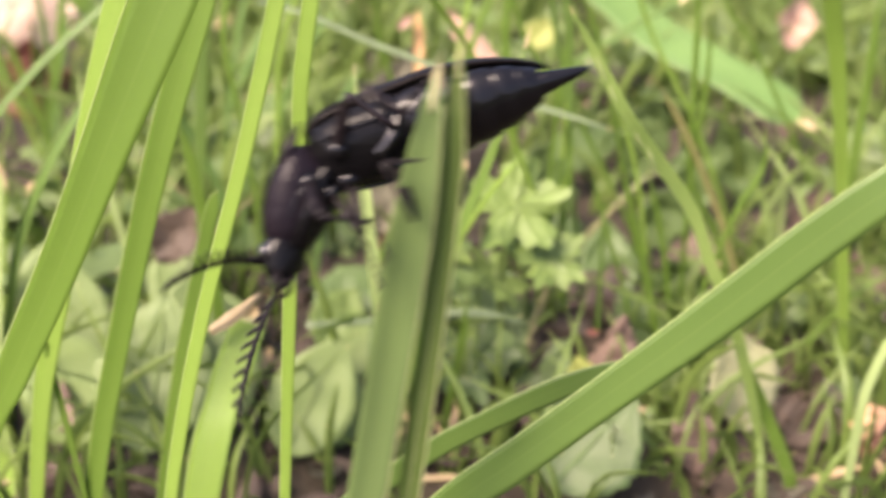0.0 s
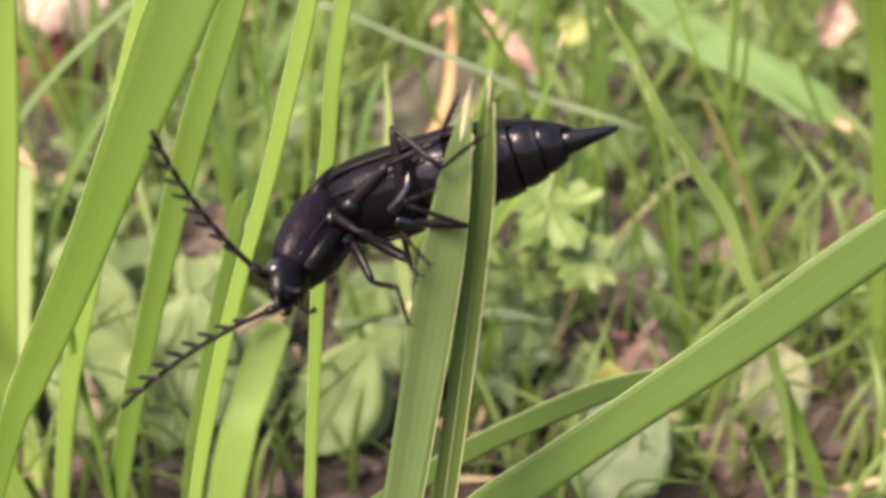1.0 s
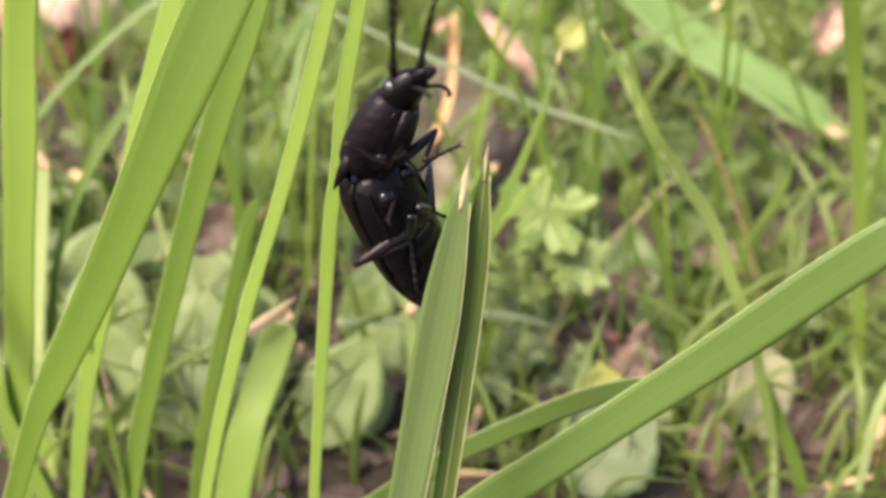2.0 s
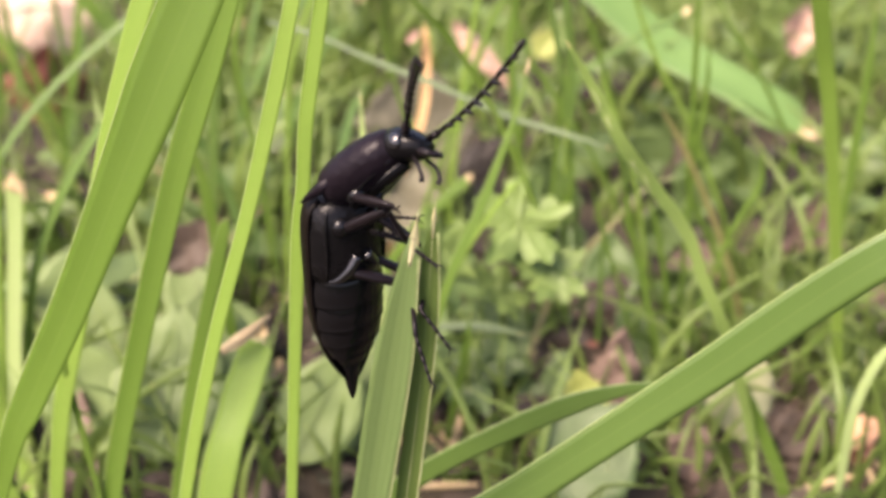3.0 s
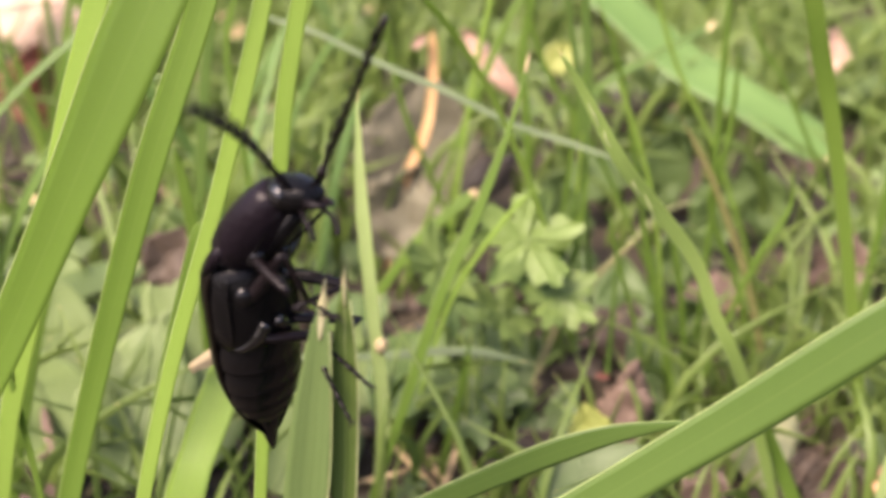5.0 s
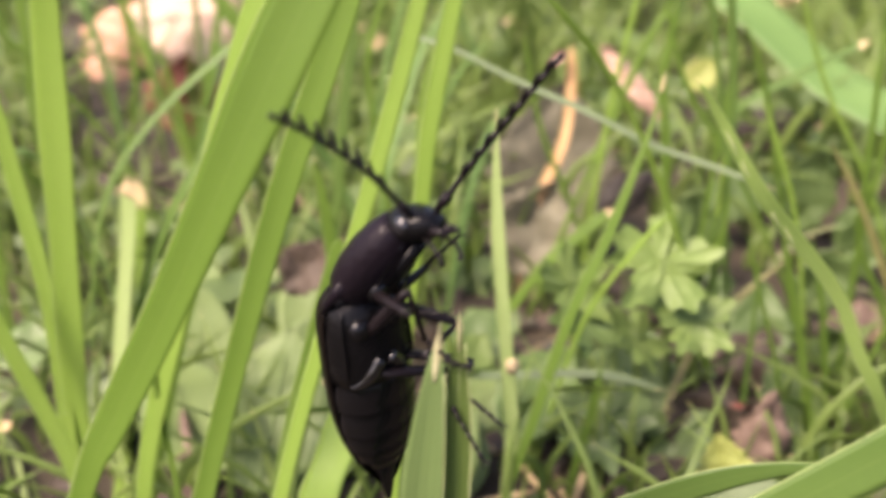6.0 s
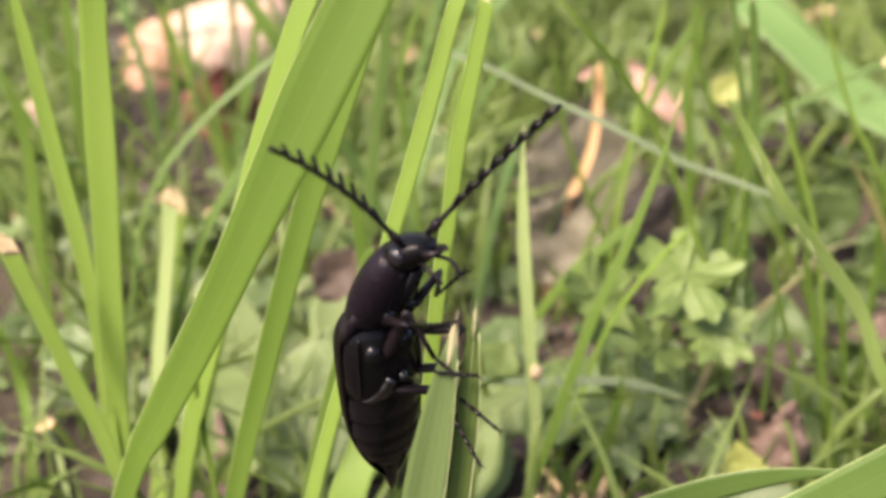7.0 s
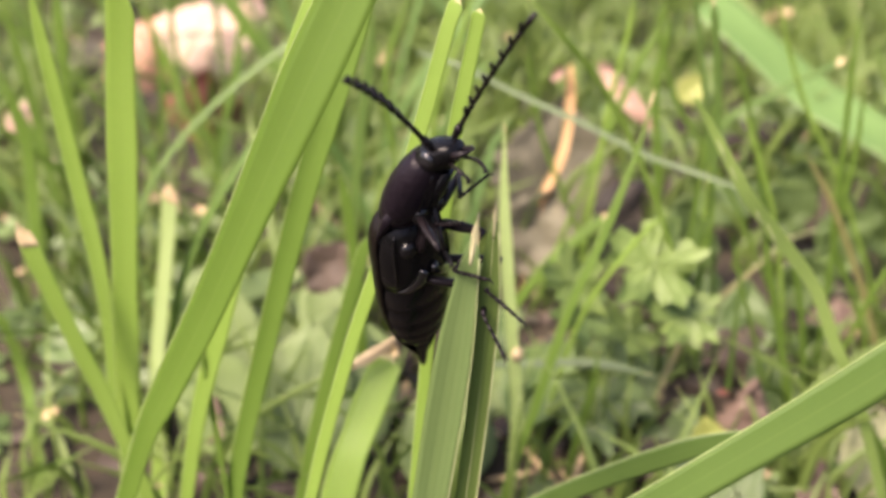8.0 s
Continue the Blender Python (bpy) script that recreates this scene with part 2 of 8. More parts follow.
def blade_mesh(bm, points, width, facing=FACING, twist=0.0, fold=0.08, steps=22, taper=0.7, base=0.75, thick=0.05, across=3, grow=0.35, power=1.6):
    """A grass blade along a curve: a shallow channel in section, narrowing to its tip, with thickness."""
    uv = bm.loops.layers.uv.verify()
    points = [Vector(p) * MM for p in points]
    facing = Vector(facing).normalized()
    rows = []
    for i in range(steps + 1):
        s = i / steps
        place, tangent = curve_at(points, s)
        side = tangent.cross(facing)
        side = side.normalized() if side.length > 1e-6 else Vector((1, 0, 0))
        side = Matrix.Rotation(radians(twist) * s, 3, tangent) @ side
        out = side.cross(tangent).normalized()
        w = width * MM / 2
        w *= base + (1 - base) * min(1, s / grow)
        if s > taper:
            w *= max(0.03, 1 - ((s - taper) / (1 - taper)) ** power)
        w *= 1 + 0.04 * math.sin(s * 17 + width * 9)
        top, under = [], []
        for j in range(-across, across + 1):
            u = j / across
            depth = fold * w * (u * u - 0.4)
            p = place + side * (u * w) + out * depth
            t = thick * MM * (1.15 - u * u)
            top.append((bm.verts.new(p + out * t), u))
            under.append((bm.verts.new(p - out * t), u))
        rows.append((top + under[::-1], s))
    for (a, sa), (b, sb) in zip(rows, rows[1:]):
        for j in range(len(a)):
            k = (j + 1) % len(a)
            f = bm.faces.new((a[j][0], a[k][0], b[k][0], b[j][0]))
            for loop, (u, s) in zip(f.loops, ((a[j][1], sa), (a[k][1], sa), (b[k][1], sb), (b[j][1], sb))):
                loop[uv].uv = (u * 0.5 + 0.5, s)
    for row, flip in ((rows[0][0], True), (rows[-1][0], False)):
        ring = [v for v, _ in row]
        bm.faces.new(ring[::-1] if flip else ring)


def tube(bm, points, radii, sides=8):
    """A round stalk along a curve."""
    points = [Vector(p) * MM for p in points]
    rings = []
    steps = max(4, 5 * (len(points) - 1))
    for i in range(steps + 1):
        s = i / steps
        place, tangent = curve_at(points, s)
        r = np.interp(s, np.linspace(0, 1, len(radii)), radii) * MM
        x = tangent.orthogonal().normalized()
        if rings:
            x = (keep - tangent * keep.dot(tangent)).normalized()
        keep = x
        y = tangent.cross(x)
        rings.append([bm.verts.new(place + (x * math.cos(a) + y * math.sin(a)) * r) for a in (2 * math.pi * k / sides for k in range(sides))])
    for a, b in zip(rings, rings[1:]):
        for k in range(sides):
            bm.faces.new((a[k], a[(k + 1) % sides], b[(k + 1) % sides], b[k]))
    bm.faces.new(rings[0][::-1])
    bm.faces.new(rings[-1])


def leaf_mesh(bm, length, width, curl=0.3, cup=0.3, wave=0.04, seed=0, rows=22, cols=8, peak=0.45, thick=0.12):
    """A leaf along +x from its stalk: rounded outline, bent along its length (curl), across (cup), uneven margin."""
    uv = bm.loops.layers.uv.verify()
    sheets = []
    for side in (1, -1):
        grid = []
        for i in range(rows + 1):
            s = i / rows
            w = (math.sin(math.pi * s ** (math.log(0.5) / math.log(peak)))) ** 0.72 * width / 2 + 0.02
            w *= 1 - 0.5 * max(0.0, (s - 0.5) / 0.5) ** 1.3 * min(1.0, wave * 12)
            w *= 1 + wave * 0.7 * math.copysign(1, math.sin(s * 43 + seed))
            w *= 1 + wave * (2 * noise.noise((s * 6, seed, 0)) + 1.6 * noise.noise((s * 19, seed, 7.0)))
            line = []
            for j in range(cols + 1):
                u = 2 * j / cols - 1
                a = curl * (s - 0.3)
                x = length * s * (1 - 0.25 * abs(a))
                z = length * a * s * 0.5 + cup * width * 0.5 * abs(u) ** 1.6 * (w / (width / 2))
                z += wave * length * noise.noise((s * 4 + seed * 3.1, u * 2, seed))
                z += 0.35 * wave * length * noise.noise((s * 11 + seed, u * 6, seed * 1.7))
                z += -0.25 * thick * math.exp(-(u * 9) ** 2)
                line.append(bm.verts.new(Vector((x, u * w, z + side * thick / 2)) * MM))
            grid.append(line)
        sheets.append(grid)
    for grid, up in zip(sheets, (True, False)):
        for i in range(rows):
            for j in range(cols):
                q = [(i, j), (i + 1, j), (i + 1, j + 1), (i, j + 1)]
                q = q if not up else q[::-1]
                f = bm.faces.new([grid[a][b] for a, b in q])
                for loop, (a, b) in zip(f.loops, q):
                    loop[uv].uv = (b / cols, a / rows)
    line = [(top_row[cols // 2].co + under_row[cols // 2].co) / 2 for top_row, under_row in zip(*sheets)]
    top, under = sheets
    edge = [(i, 0) for i in range(rows + 1)] + [(rows, j) for j in range(1, cols + 1)]
    edge += [(i, cols) for i in range(rows - 1, -1, -1)] + [(0, j) for j in range(cols - 1, 0, -1)]
    for a, b in zip(edge, edge[1:] + edge[:1]):
        bm.faces.new((top[a[0]][a[1]], top[b[0]][b[1]], under[b[0]][b[1]], under[a[0]][a[1]]))
    return [tuple(v / MM) for v in line]


def loft(bm, stations, sides=28):
    """A closed body along x. Each station: x, half width, top, bottom, squareness."""
    rings = []
    for x, w, top, bottom, square in stations:
        ring = []
        for k in range(sides):
            a = 2 * math.pi * k / sides
            c, s = math.cos(a), math.sin(a)
            y = w * math.copysign(abs(c) ** (2 / square), c)
            z = (top if s > 0 else bottom) * math.copysign(abs(s) ** (2 / square), s)
            ring.append(bm.verts.new(Vector((x, y, z)) * MM))
        rings.append(ring)
    for a, b in zip(rings, rings[1:]):
        for k in range(sides):
            bm.faces.new((a[k], b[k], b[(k + 1) % sides], a[(k + 1) % sides]))
    bm.faces.new(rings[0])
    bm.faces.new(rings[-1][::-1])
    bmesh.ops.recalc_face_normals(bm, faces=bm.faces)

STRAW_GREEN = litter_material("stem_olive", [(0.3, (0.115, 0.120, 0.035)), (0.7, (0.21, 0.20, 0.07))], 0.6, 0.2)
LEAF_HERB = litter_material("leaf_herb", [(0.3, (0.074, 0.124, 0.034)), (0.7, (0.166, 0.245, 0.080))], 0.5, 0.4, 90, island=True)
STRAW_PALE = litter_material("rib_pale", [(0.3, (0.34, 0.40, 0.16)), (0.7, (0.50, 0.54, 0.28))], 0.5, 0.3)
LEAF_RED = litter_material("leaf_dark_red", [(0.3, (0.06, 0.018, 0.012)), (0.6, (0.17, 0.055, 0.036)), (0.8, (0.27, 0.11, 0.07))], 0.55, ribs=0.1)

LEAF_ROSETTE = litter_material("leaf_rosette", [(0.3, (0.147, 0.219, 0.066)), (0.7, (0.198, 0.281, 0.098))], 0.55, 0.4, 120, ribs=0.05)

# ---- ground ----


def ground_height(x, y):
    """Uneven soil near the plants, flat further off; millimetres."""
    near = math.exp(-(x * x + (y - 60) ** 2) / 260**2)
    return near * (2.2 * noise.noise((x / 23, y / 23, 0.0)) + 1.0 * noise.noise((x / 7, y / 7, 3.0))) - 1.2


def build_ground():
    bm = bmesh.new()
    steps = [-300 + 6 * k for k in range(101)]
    far = [300 * 1.9**k for k in range(1, 13)]
    xs = [-v for v in far[::-1]] + steps + far
    grid = [[bm.verts.new((x * MM, (y + 60) * MM, ground_height(x, y + 60) * MM)) for y in xs] for x in xs]
    for i in range(len(xs) - 1):
        for j in range(len(xs) - 1):
            bm.faces.new((grid[i][j], grid[i + 1][j], grid[i + 1][j + 1], grid[i][j + 1]))
    ob = part("ground", bm, SOIL)
    return tagged(ob, "dark brown soil under grass and leaf litter", "ground", kind="structure")


build_ground()


def grass_blade(points, width, label="slender bright green grass blade rooted in the soil", material=None, group="grass blades", torn=None, **shape):
    """A blade with its origin at its foot; a dried end, where it has one, is a part of its own."""
    foot = Vector(points[0])
    local = [Vector(p) - foot for p in points]
    bm = bmesh.new()
    blade_mesh(bm, local, width, **shape)
    ob = part("grass_blade", bm, material or GRASS)
    ob.location = foot * MM
    if width > 0.8:
        b = bmesh.new()
        facing = Vector(shape.get("facing", FACING)).normalized()
        taper, base, grow, fold = shape.get("taper", 0.7), shape.get("base", 0.75), shape.get("grow", 0.35), shape.get("fold", 0.08)
        edge = []
        for k in range(25):
            s = 0.02 + 0.96 * k / 24
            place, tangent = curve_at(local, s)
            side = tangent.cross(facing).normalized()
            half = width / 2 * (base + (1 - base) * min(1, s / grow)) * (1 + 0.04 * math.sin(s * 17 + width * 9))
            if s > taper:
                half *= max(0.03, 1 - ((s - taper) / (1 - taper)) ** 1.6)
            edge.append(place - side * half + side.cross(tangent).normalized() * fold * half * 0.6)
        tube(b, edge, [min(0.05, 0.02 + 0.012 * width)] * 2 + [0.02], 5)
        part("pale_edge", b, GRASS_PALE, ob, "pale rolled edge")
    if torn or any(word in label.replace(",", "").split() for word in ("dry", "end", "cut")):
        b = bmesh.new()
        face = shape.get("facing", FACING)
        if torn:
            for k in range(3):
                lift = Vector((0, -0.03 * k, 0.16 * (k - 1)))
                blade_mesh(b, [Vector(p) - foot + lift for p in torn], width * (0.34 - 0.05 * k), facing=face, fold=0.6, steps=8, taper=0.35, base=0.5, thick=0.06, across=1)
        else:
            a, tangent = curve_at(local, 0.955)
            c, tangent = curve_at(local, 1.0)
            side = tangent.cross(Vector(face)).normalized()
            taper = shape.get("taper", 0.7)
            wide = width * max(1 - ((0.955 - taper) / (1 - taper)) ** 1.6 if taper < 0.955 else 1.0, 0.25)
            # fibres of uneven length
            for k, (u, reach) in enumerate(((-0.36, 0.12), (-0.12, 0.42), (0.12, 0.22), (0.36, 0.02)) if wide > 0.7 else ((0, 0.3),)):
                root, tip = a + side * u * wide, c + side * u * wide * 0.8 + tangent * width * reach
                blade_mesh(b, [root, (root + tip) / 2, tip], wide * (0.3 if wide > 0.7 else 1.0), facing=face, fold=0.1, steps=5, taper=0.35, base=1.0, thick=0.085, across=1)
        part("dry_tip", b, STRAW, ob, "straw-coloured torn dry end")
    return tagged(ob, label, "grass blade", group)


def dead_leaf(where, turn, length, width, material, label, category="dead leaf", name="dead_leaf", stalk=None, stalk_material=None, **shape):
    bm = bmesh.new()
    line = leaf_mesh(bm, length, width, **shape)
    ob = part(name, bm, material)
    b = bmesh.new()
    thick = shape.get("thick", 0.12)
    tube(b, [(x, y, z + thick * 0.4) for x, y, z in line[::3]], [0.02 * width + 0.1, 0.016 * width + 0.08, 0.05], 6)
    part("midrib", b, material, ob)
    m = pose(*(v * MM for v in where), *turn)
    ob.matrix_world = m
    if stalk:
        b = bmesh.new()
        tube(b, stalk, [0.45, 0.35, 0.3])
        part("stalk", b, stalk_material or ORANGE, ob, "dry orange stalk")
    return tagged(ob, label, category)


def lean(tilt, angle, yaw=0):
    """Turns for a leaf: its long axis at an angle in its own plane, which is tipped up towards -y by tilt."""
    m = pose(0, 0, 0, 0, 0, yaw) @ pose(0, 0, 0, tilt) @ pose(0, 0, 0, 0, 0, angle)
    return tuple(math.degrees(a) for a in m.to_euler())


def lobed_leaf(where, turn, size, material, label, lobes=5, seed=0):
    """A small palmate leaf of deep toothed lobes, on a thin stalk down to the soil."""
    bm = bmesh.new()
    rings, around = 7, 90
    for side in (1, -1):
        centre = bm.verts.new((0, 0, side * 0.00005))
        last = None
        for r in range(1, rings + 1):
            ring = []
            for k in range(around):
                a = 2 * math.pi * k / around
                lobe = abs(math.cos(a * lobes / 2)) ** 1.1
                tooth = 0.16 * abs(math.cos(a * lobes * 1.5)) ** 2
                edge = 0.47 + 0.4 * lobe + tooth + 0.3 * noise.noise((math.cos(a) * 2, math.sin(a) * 2, seed))
                d = size / 2 * edge * r / rings
                z = 0.10 * size * (r / rings) ** 2 * (0.4 + math.cos(a * lobes) * 0.5) - 0.04 * size * noise.noise((a * 3, r * 0.5, seed + 5))
                ring.append(bm.verts.new(Vector((d * math.cos(a), d * math.sin(a), z + side * 0.05)) * MM))
            for k in range(around):
                n = (k + 1) % around
                if last is None:
                    q = (centre, ring[k], ring[n])
                else:
                    q = (last[k], ring[k], ring[n], last[n])
                bm.faces.new(q if side > 0 else q[::-1])
            last = ring
    thing = part("lobed_leaf", bm, material)
    thing.matrix_world = pose(*(v * MM for v in where), *turn)
    b = bmesh.new()
    down = thing.matrix_world.inverted() @ Vector((where[0] * MM + 0.002, where[1] * MM + 0.003, -0.002)) / MM
    tube(b, [(0, 0, -0.05), tuple(down * 0.5 + Vector((0.4, 0.2, 0))), tuple(down)], [0.3, 0.3, 0.35], 6)
    part("stalk", b, material, thing)
    return tagged(thing, label, "herb leaf", "lobed herb leaves")


# ---- single grass blades ----
blade_broad = grass_blade([(-39.1, -9.0, -1.5), (-34.1, -9.0, 13.6), (-29.1, -9.0, 27.0), (-27.0, -9.0, 31.2), (-23.1, -9.0, 38.6), (-19.2, -9.0, 46.6), (-16.1, -9.0, 52.9), (-13.4, -9.0, 58.2), (-11.9, -9.0, 61.4)], 3.64, "broad bright green grass blade, standing and slightly arched", material=GRASS_BROAD, taper=0.97, base=0.3, grow=0.75, steps=34, fold=0.16)
grass_blade([(-34.0, 1.0, -1.5), (-32.0, 0.5, 9.0), (-28.9, 0.0, 22.4), (-25.8, 0.0, 32.0), (-23.4, 0.0, 39.6), (-21.5, 0.0, 45.2), (-19.7, 0.0, 50.1), (-18.4, 0.0, 53.5), (-16.7, 0.0, 57.1)], 1.7, "light green grass blade half hidden behind a broad one", material=GRASS_LIGHT, taper=0.97)
shoot = grass_blade([(-41.8, 10.2, -1.5), (-39.1, 8.0, 14.1), (-36.0, 5.5, 29.9), (-33.6, 3.5, 41.3), (-31.8, 2.0, 50.0), (-30.0, 0.0, 56.4)], 3.2, "upright green grass shoot with a rolled edge", material=GRASS_LIGHT, fold=0.15, taper=0.97, base=0.85)
grass_blade([(-33.5, 3.0, -1.5), (-37.3, 3.0, 17.8), (-39.8, 3.0, 26.9), (-42.3, 3.0, 36.2)], 1.95, "green grass blade bitten off at its pale end", material=GRASS_LIGHT, taper=0.97)
grass_blade([(-39.5, 8.0, -1.5), (-39.9, 8.0, 14.0), (-39.3, 8.0, 24.2), (-39.3, 8.0, 31.3), (-39.8, 8.0, 38.3), (-40.6, 8.0, 49.4), (-40.9, 8.0, 54.0)], 1.9, "upright broad light green grass blade", material=GRASS_LIGHT, fold=0.2)
blade_beside = grass_blade([(-29.8, -0.0, -1.5), (-26.5, -0.0, 15.8), (-23.0, 0.0, 29.0), (-19.0, 0.0, 42.4), (-15.7, 0.0, 51.6), (-14.2, 0.0, 56.5), (-13.6, 0.0, 58.9)], 1.97, "green grass blade standing close behind a broader one", taper=0.97, fold=0.2)
grass_blade([(-41.8, 16.7, -2.7), (-41.8, 16.7, 0.3), (-52.2, 44.3, 0.3), (-49.2, 46.0, 19.2)], 2.70, "pale green cut grass blade with a dry end", material=GRASS_LIGHT, taper=0.97)
grass_blade([(-26.9, 0.0, -1.5), (-27.4, 0.0, 15.7), (-27.7, 0.0, 24.4), (-28.1, 0.0, 30.2)], 0.60)
grass_blade([(-25.4, 8.0, -1.5), (-23.5, 8.0, 9.2), (-20.7, 8.0, 20.6), (-17.3, 8.0, 32.6), (-16.5, 8.0, 35.1)], 1.31)
blade_cut = grass_blade([(-21.2, -6.8, -1.5), (-17.9, 0.0, 15.5), (-16.4, 3.0, 20.7), (-14.5, 6.0, 25.6)], 2.96, "wide pale green grass blade cut off with a torn brown end", material=GRASS_LIGHT, taper=0.97, fold=0.14, base=0.9, torn=[(-17.4, 4.6, 25.2), (-15.5, 5.0, 26.4), (-13.5, 5.6, 27.9)])
grass_blade([(-22.1, -9.0, -1.5), (-19.7, -9.0, 12.1), (-17.3, -9.0, 24.0), (-14.2, -9.0, 35.6), (-11.3, -9.0, 44.5), (-9.1, -9.0, 52.0), (-7.8, -9.0, 56.9), (-7.2, -9.0, 58.5)], 0.97, material=GRASS_LIGHT, taper=0.97)
grass_blade([(-12.6, -9.0, -1.5), (-10.6, -9.0, 20.5), (-8.7, -9.0, 41.0), (-8.0, -9.0, 46.2), (-7.5, -9.0, 50.5), (-6.4, -9.0, 56.3), (-6.1, -9.0, 58.0)], 0.92, material=GRASS_LIGHT, taper=0.97)
grass_blade([(-21.6, 25.0, -1.8), (-21.6, 25.0, 1.2), (-21.7, 25.0, 18.9), (-22.4, 25.0, 28.9), (-23.1, 25.0, 33.3)], 1.30)
stem_slim = grass_blade([(43.5, 30.5, -4.0), (42.6, 30.0, 0.0), (40.4, 29.0, 9.9), (37.0, 27.0, 24.2), (33.8, 25.0, 36.5), (32.1, 24.0, 42.0), (30.0, 22.0, 48.3), (28.6, 21.0, 53.0)], 1.7, "slim upright deep green grass stem", material=GRASS_LIGHT, facing=(-1.0, -1.0, 0.3), taper=0.97, fold=0.1, base=0.6, grow=0.8)
blade_arching = grass_blade([(-16.4, -10.2, -1.5), (-8.6, -11.1, 11.3), (-0.7, -12.0, 22.6), (3.7, -12.5, 27.3), (8.9, -13.0, 32.8), (14.1, -13.5, 38.3), (18.5, -14.0, 43.3), (21.8, -14.5, 46.7), (26.1, -15.0, 49.7)], 2.40, "long arching grass blade leaning across the others", material=GRASS_DEEP, facing=(-0.1, -1, 0.5), taper=0.9, fold=0.06)
grass_blade([(-23.7, -4.0, -1.5), (-13.3, -4.0, 9.8), (-2.9, -4.0, 19.5), (3.7, -4.0, 24.1), (10.0, -4.0, 27.4), (15.8, -4.0, 28.9)], 1.64, material=GRASS_DEEP, facing=(0.1, -1, 0.3))
grass_blade([(16.1, 98.0, 30.7), (22.1, 92.0, 26.9), (30.5, 86.0, 21.1), (38.5, 80.0, 18.0), (44.6, 76.0, 15.3), (49.9, 73.0, 12.7)], 7.0, "broad grass blade lying over the litter, dry at its end", material=GRASS_COOL, facing=(0, -0.5, 1), taper=0.86, base=0.95, fold=0.16)
grass_blade([(-18.6, 44.0, 38.3), (-13.5, 42.0, 37.6), (-7.4, 40.0, 35.5), (-0.9, 38.0, 33.6), (5.4, 36.0, 31.4), (10.9, 34.0, 30.4), (16.2, 32.0, 29.4)], 0.72, "long thin grey-green blade lying across the others", material=GRASS_SOFT, facing=(0, -0.5, 1), taper=0.85, fold=0.3)
blade_glossy = grass_blade([(31.0, 18.0, -1.5), (29.2, 17.5, 6.0), (26.6, 17.0, 14.1), (24.2, 16.0, 20.3), (22.2, 16.0, 24.3), (20.2, 16.0, 29.2), (16.2, 15.0, 34.8), (13.6, 14.0, 38.6), (10.6, 14.0, 44.0), (8.8, 13.5, 47.0)], 1.08, "glossy grass blade with bright glints", material=GRASS_GLINT, facing=(-0.2, -1, 0.3), taper=0.75, fold=0.2)
blade_thin = grass_blade([(-6.8, 17.0, -1.5), (-5.2, 17.5, 5.0), (-3.3, 18.0, 11.1), (-1.4, 19.0, 17.4), (0.6, 20.0, 23.5), (2.6, 21.0, 28.1), (4.5, 22.0, 33.0), (6.1, 23.0, 37.8), (7.0, 24.0, 41.7)], 0.95, "thin grass blade with a long dry tip", taper=0.55, base=0.9, fold=0.2)
# pale slivers laid on the glossy blade in place of its glints
b = bmesh.new()
for k in range(5):
    x, z = -19.6 + 1.15 * k, 43.6 - 1.9 * k
    tube(b, [(x - 0.35 + 0.1 * (k % 2), -4.25 + 0.25 * k, z + 0.9), (x + 0.12 - 0.2 * (k % 2), -4.35 + 0.25 * k, z), (x + 0.55, -4.2 + 0.25 * k, z - 1.0)], [0.02, 0.075, 0.03], 5)
part("frayed_skin", b, STRAW_PALE, blade_glossy, "pale slivers standing for glints on the blade's upper part")
stem_jointed = grass_blade([(-5.6, 20.0, -1.7), (-5.6, 20.0, 1.3), (-5.2, 20.0, 10.5), (-6.0, 20.0, 19.9), (-6.9, 20.0, 31.3), (-7.2, 20.0, 40.4)], 1.44, "pale folded grass stem with a joint", material=GRASS_PALE, facing=(-0.6, -1, 0.3), fold=0.3)
b = bmesh.new()
tube(b, [(0.1, -0.35, 18.6), (0.2, -0.4, 19.2), (0.3, -0.35, 19.8)], [0.45, 0.62, 0.45], 8)
part("joint", b, STRAW, stem_jointed, "tan swollen joint")
grass_blade([(7.6, 27.4, -2.7), (7.6, 27.4, 0.3), (10.2, 34.0, 8.4), (13.7, 36.0, 14.2), (20.5, 38.0, 21.2)], 0.89, "thin olive and rust coloured grass stem", material=STRAW_GREEN)
grass_blade([(32.8, 16.3, -2.7), (32.8, 16.3, 0.3), (30.1, 18.0, 6.6), (26.2, 18.0, 14.8)], 1.27)
grass_blade([(35.5, 10.0, -1.5), (35.2, 10.0, 7.7), (35.0, 10.0, 15.2), (36.1, 10.0, 20.5), (37.6, 10.0, 22.1)], 0.82, "pale thin bent grass stem", material=GRASS_PALE)
grass_blade([(35.1, 38.0, -1.5), (30.6, 38.0, 13.1), (25.2, 38.0, 25.1), (21.0, 38.0, 32.1)], 0.68, "thin brownish grass stem", material=STRAW_GREEN)
grass_blade([(16.1, 38.0, -1.5), (13.9, 38.0, 16.3), (11.7, 38.0, 32.4), (10.2, 38.0, 40.4), (8.9, 38.0, 46.8), (8.3, 38.0, 49.9)], 0.52, material=GRASS_DEEP, taper=0.97)
grass_blade([(-48.2, 72.0, -1.5), (-52.3, 72.0, 10.7), (-56.7, 72.0, 19.9), (-57.3, 72.0, 29.6), (-57.2, 72.0, 38.1)], 0.92, material=GRASS_DEEP, taper=0.97)
grass_blade([(-55.3, 85.0, -1.5), (-55.5, 85.0, 7.7), (-55.9, 85.0, 19.6), (-55.8, 85.0, 32.5), (-55.9, 85.0, 35.8)], 0.90, material=GRASS_DEEP, taper=0.97)
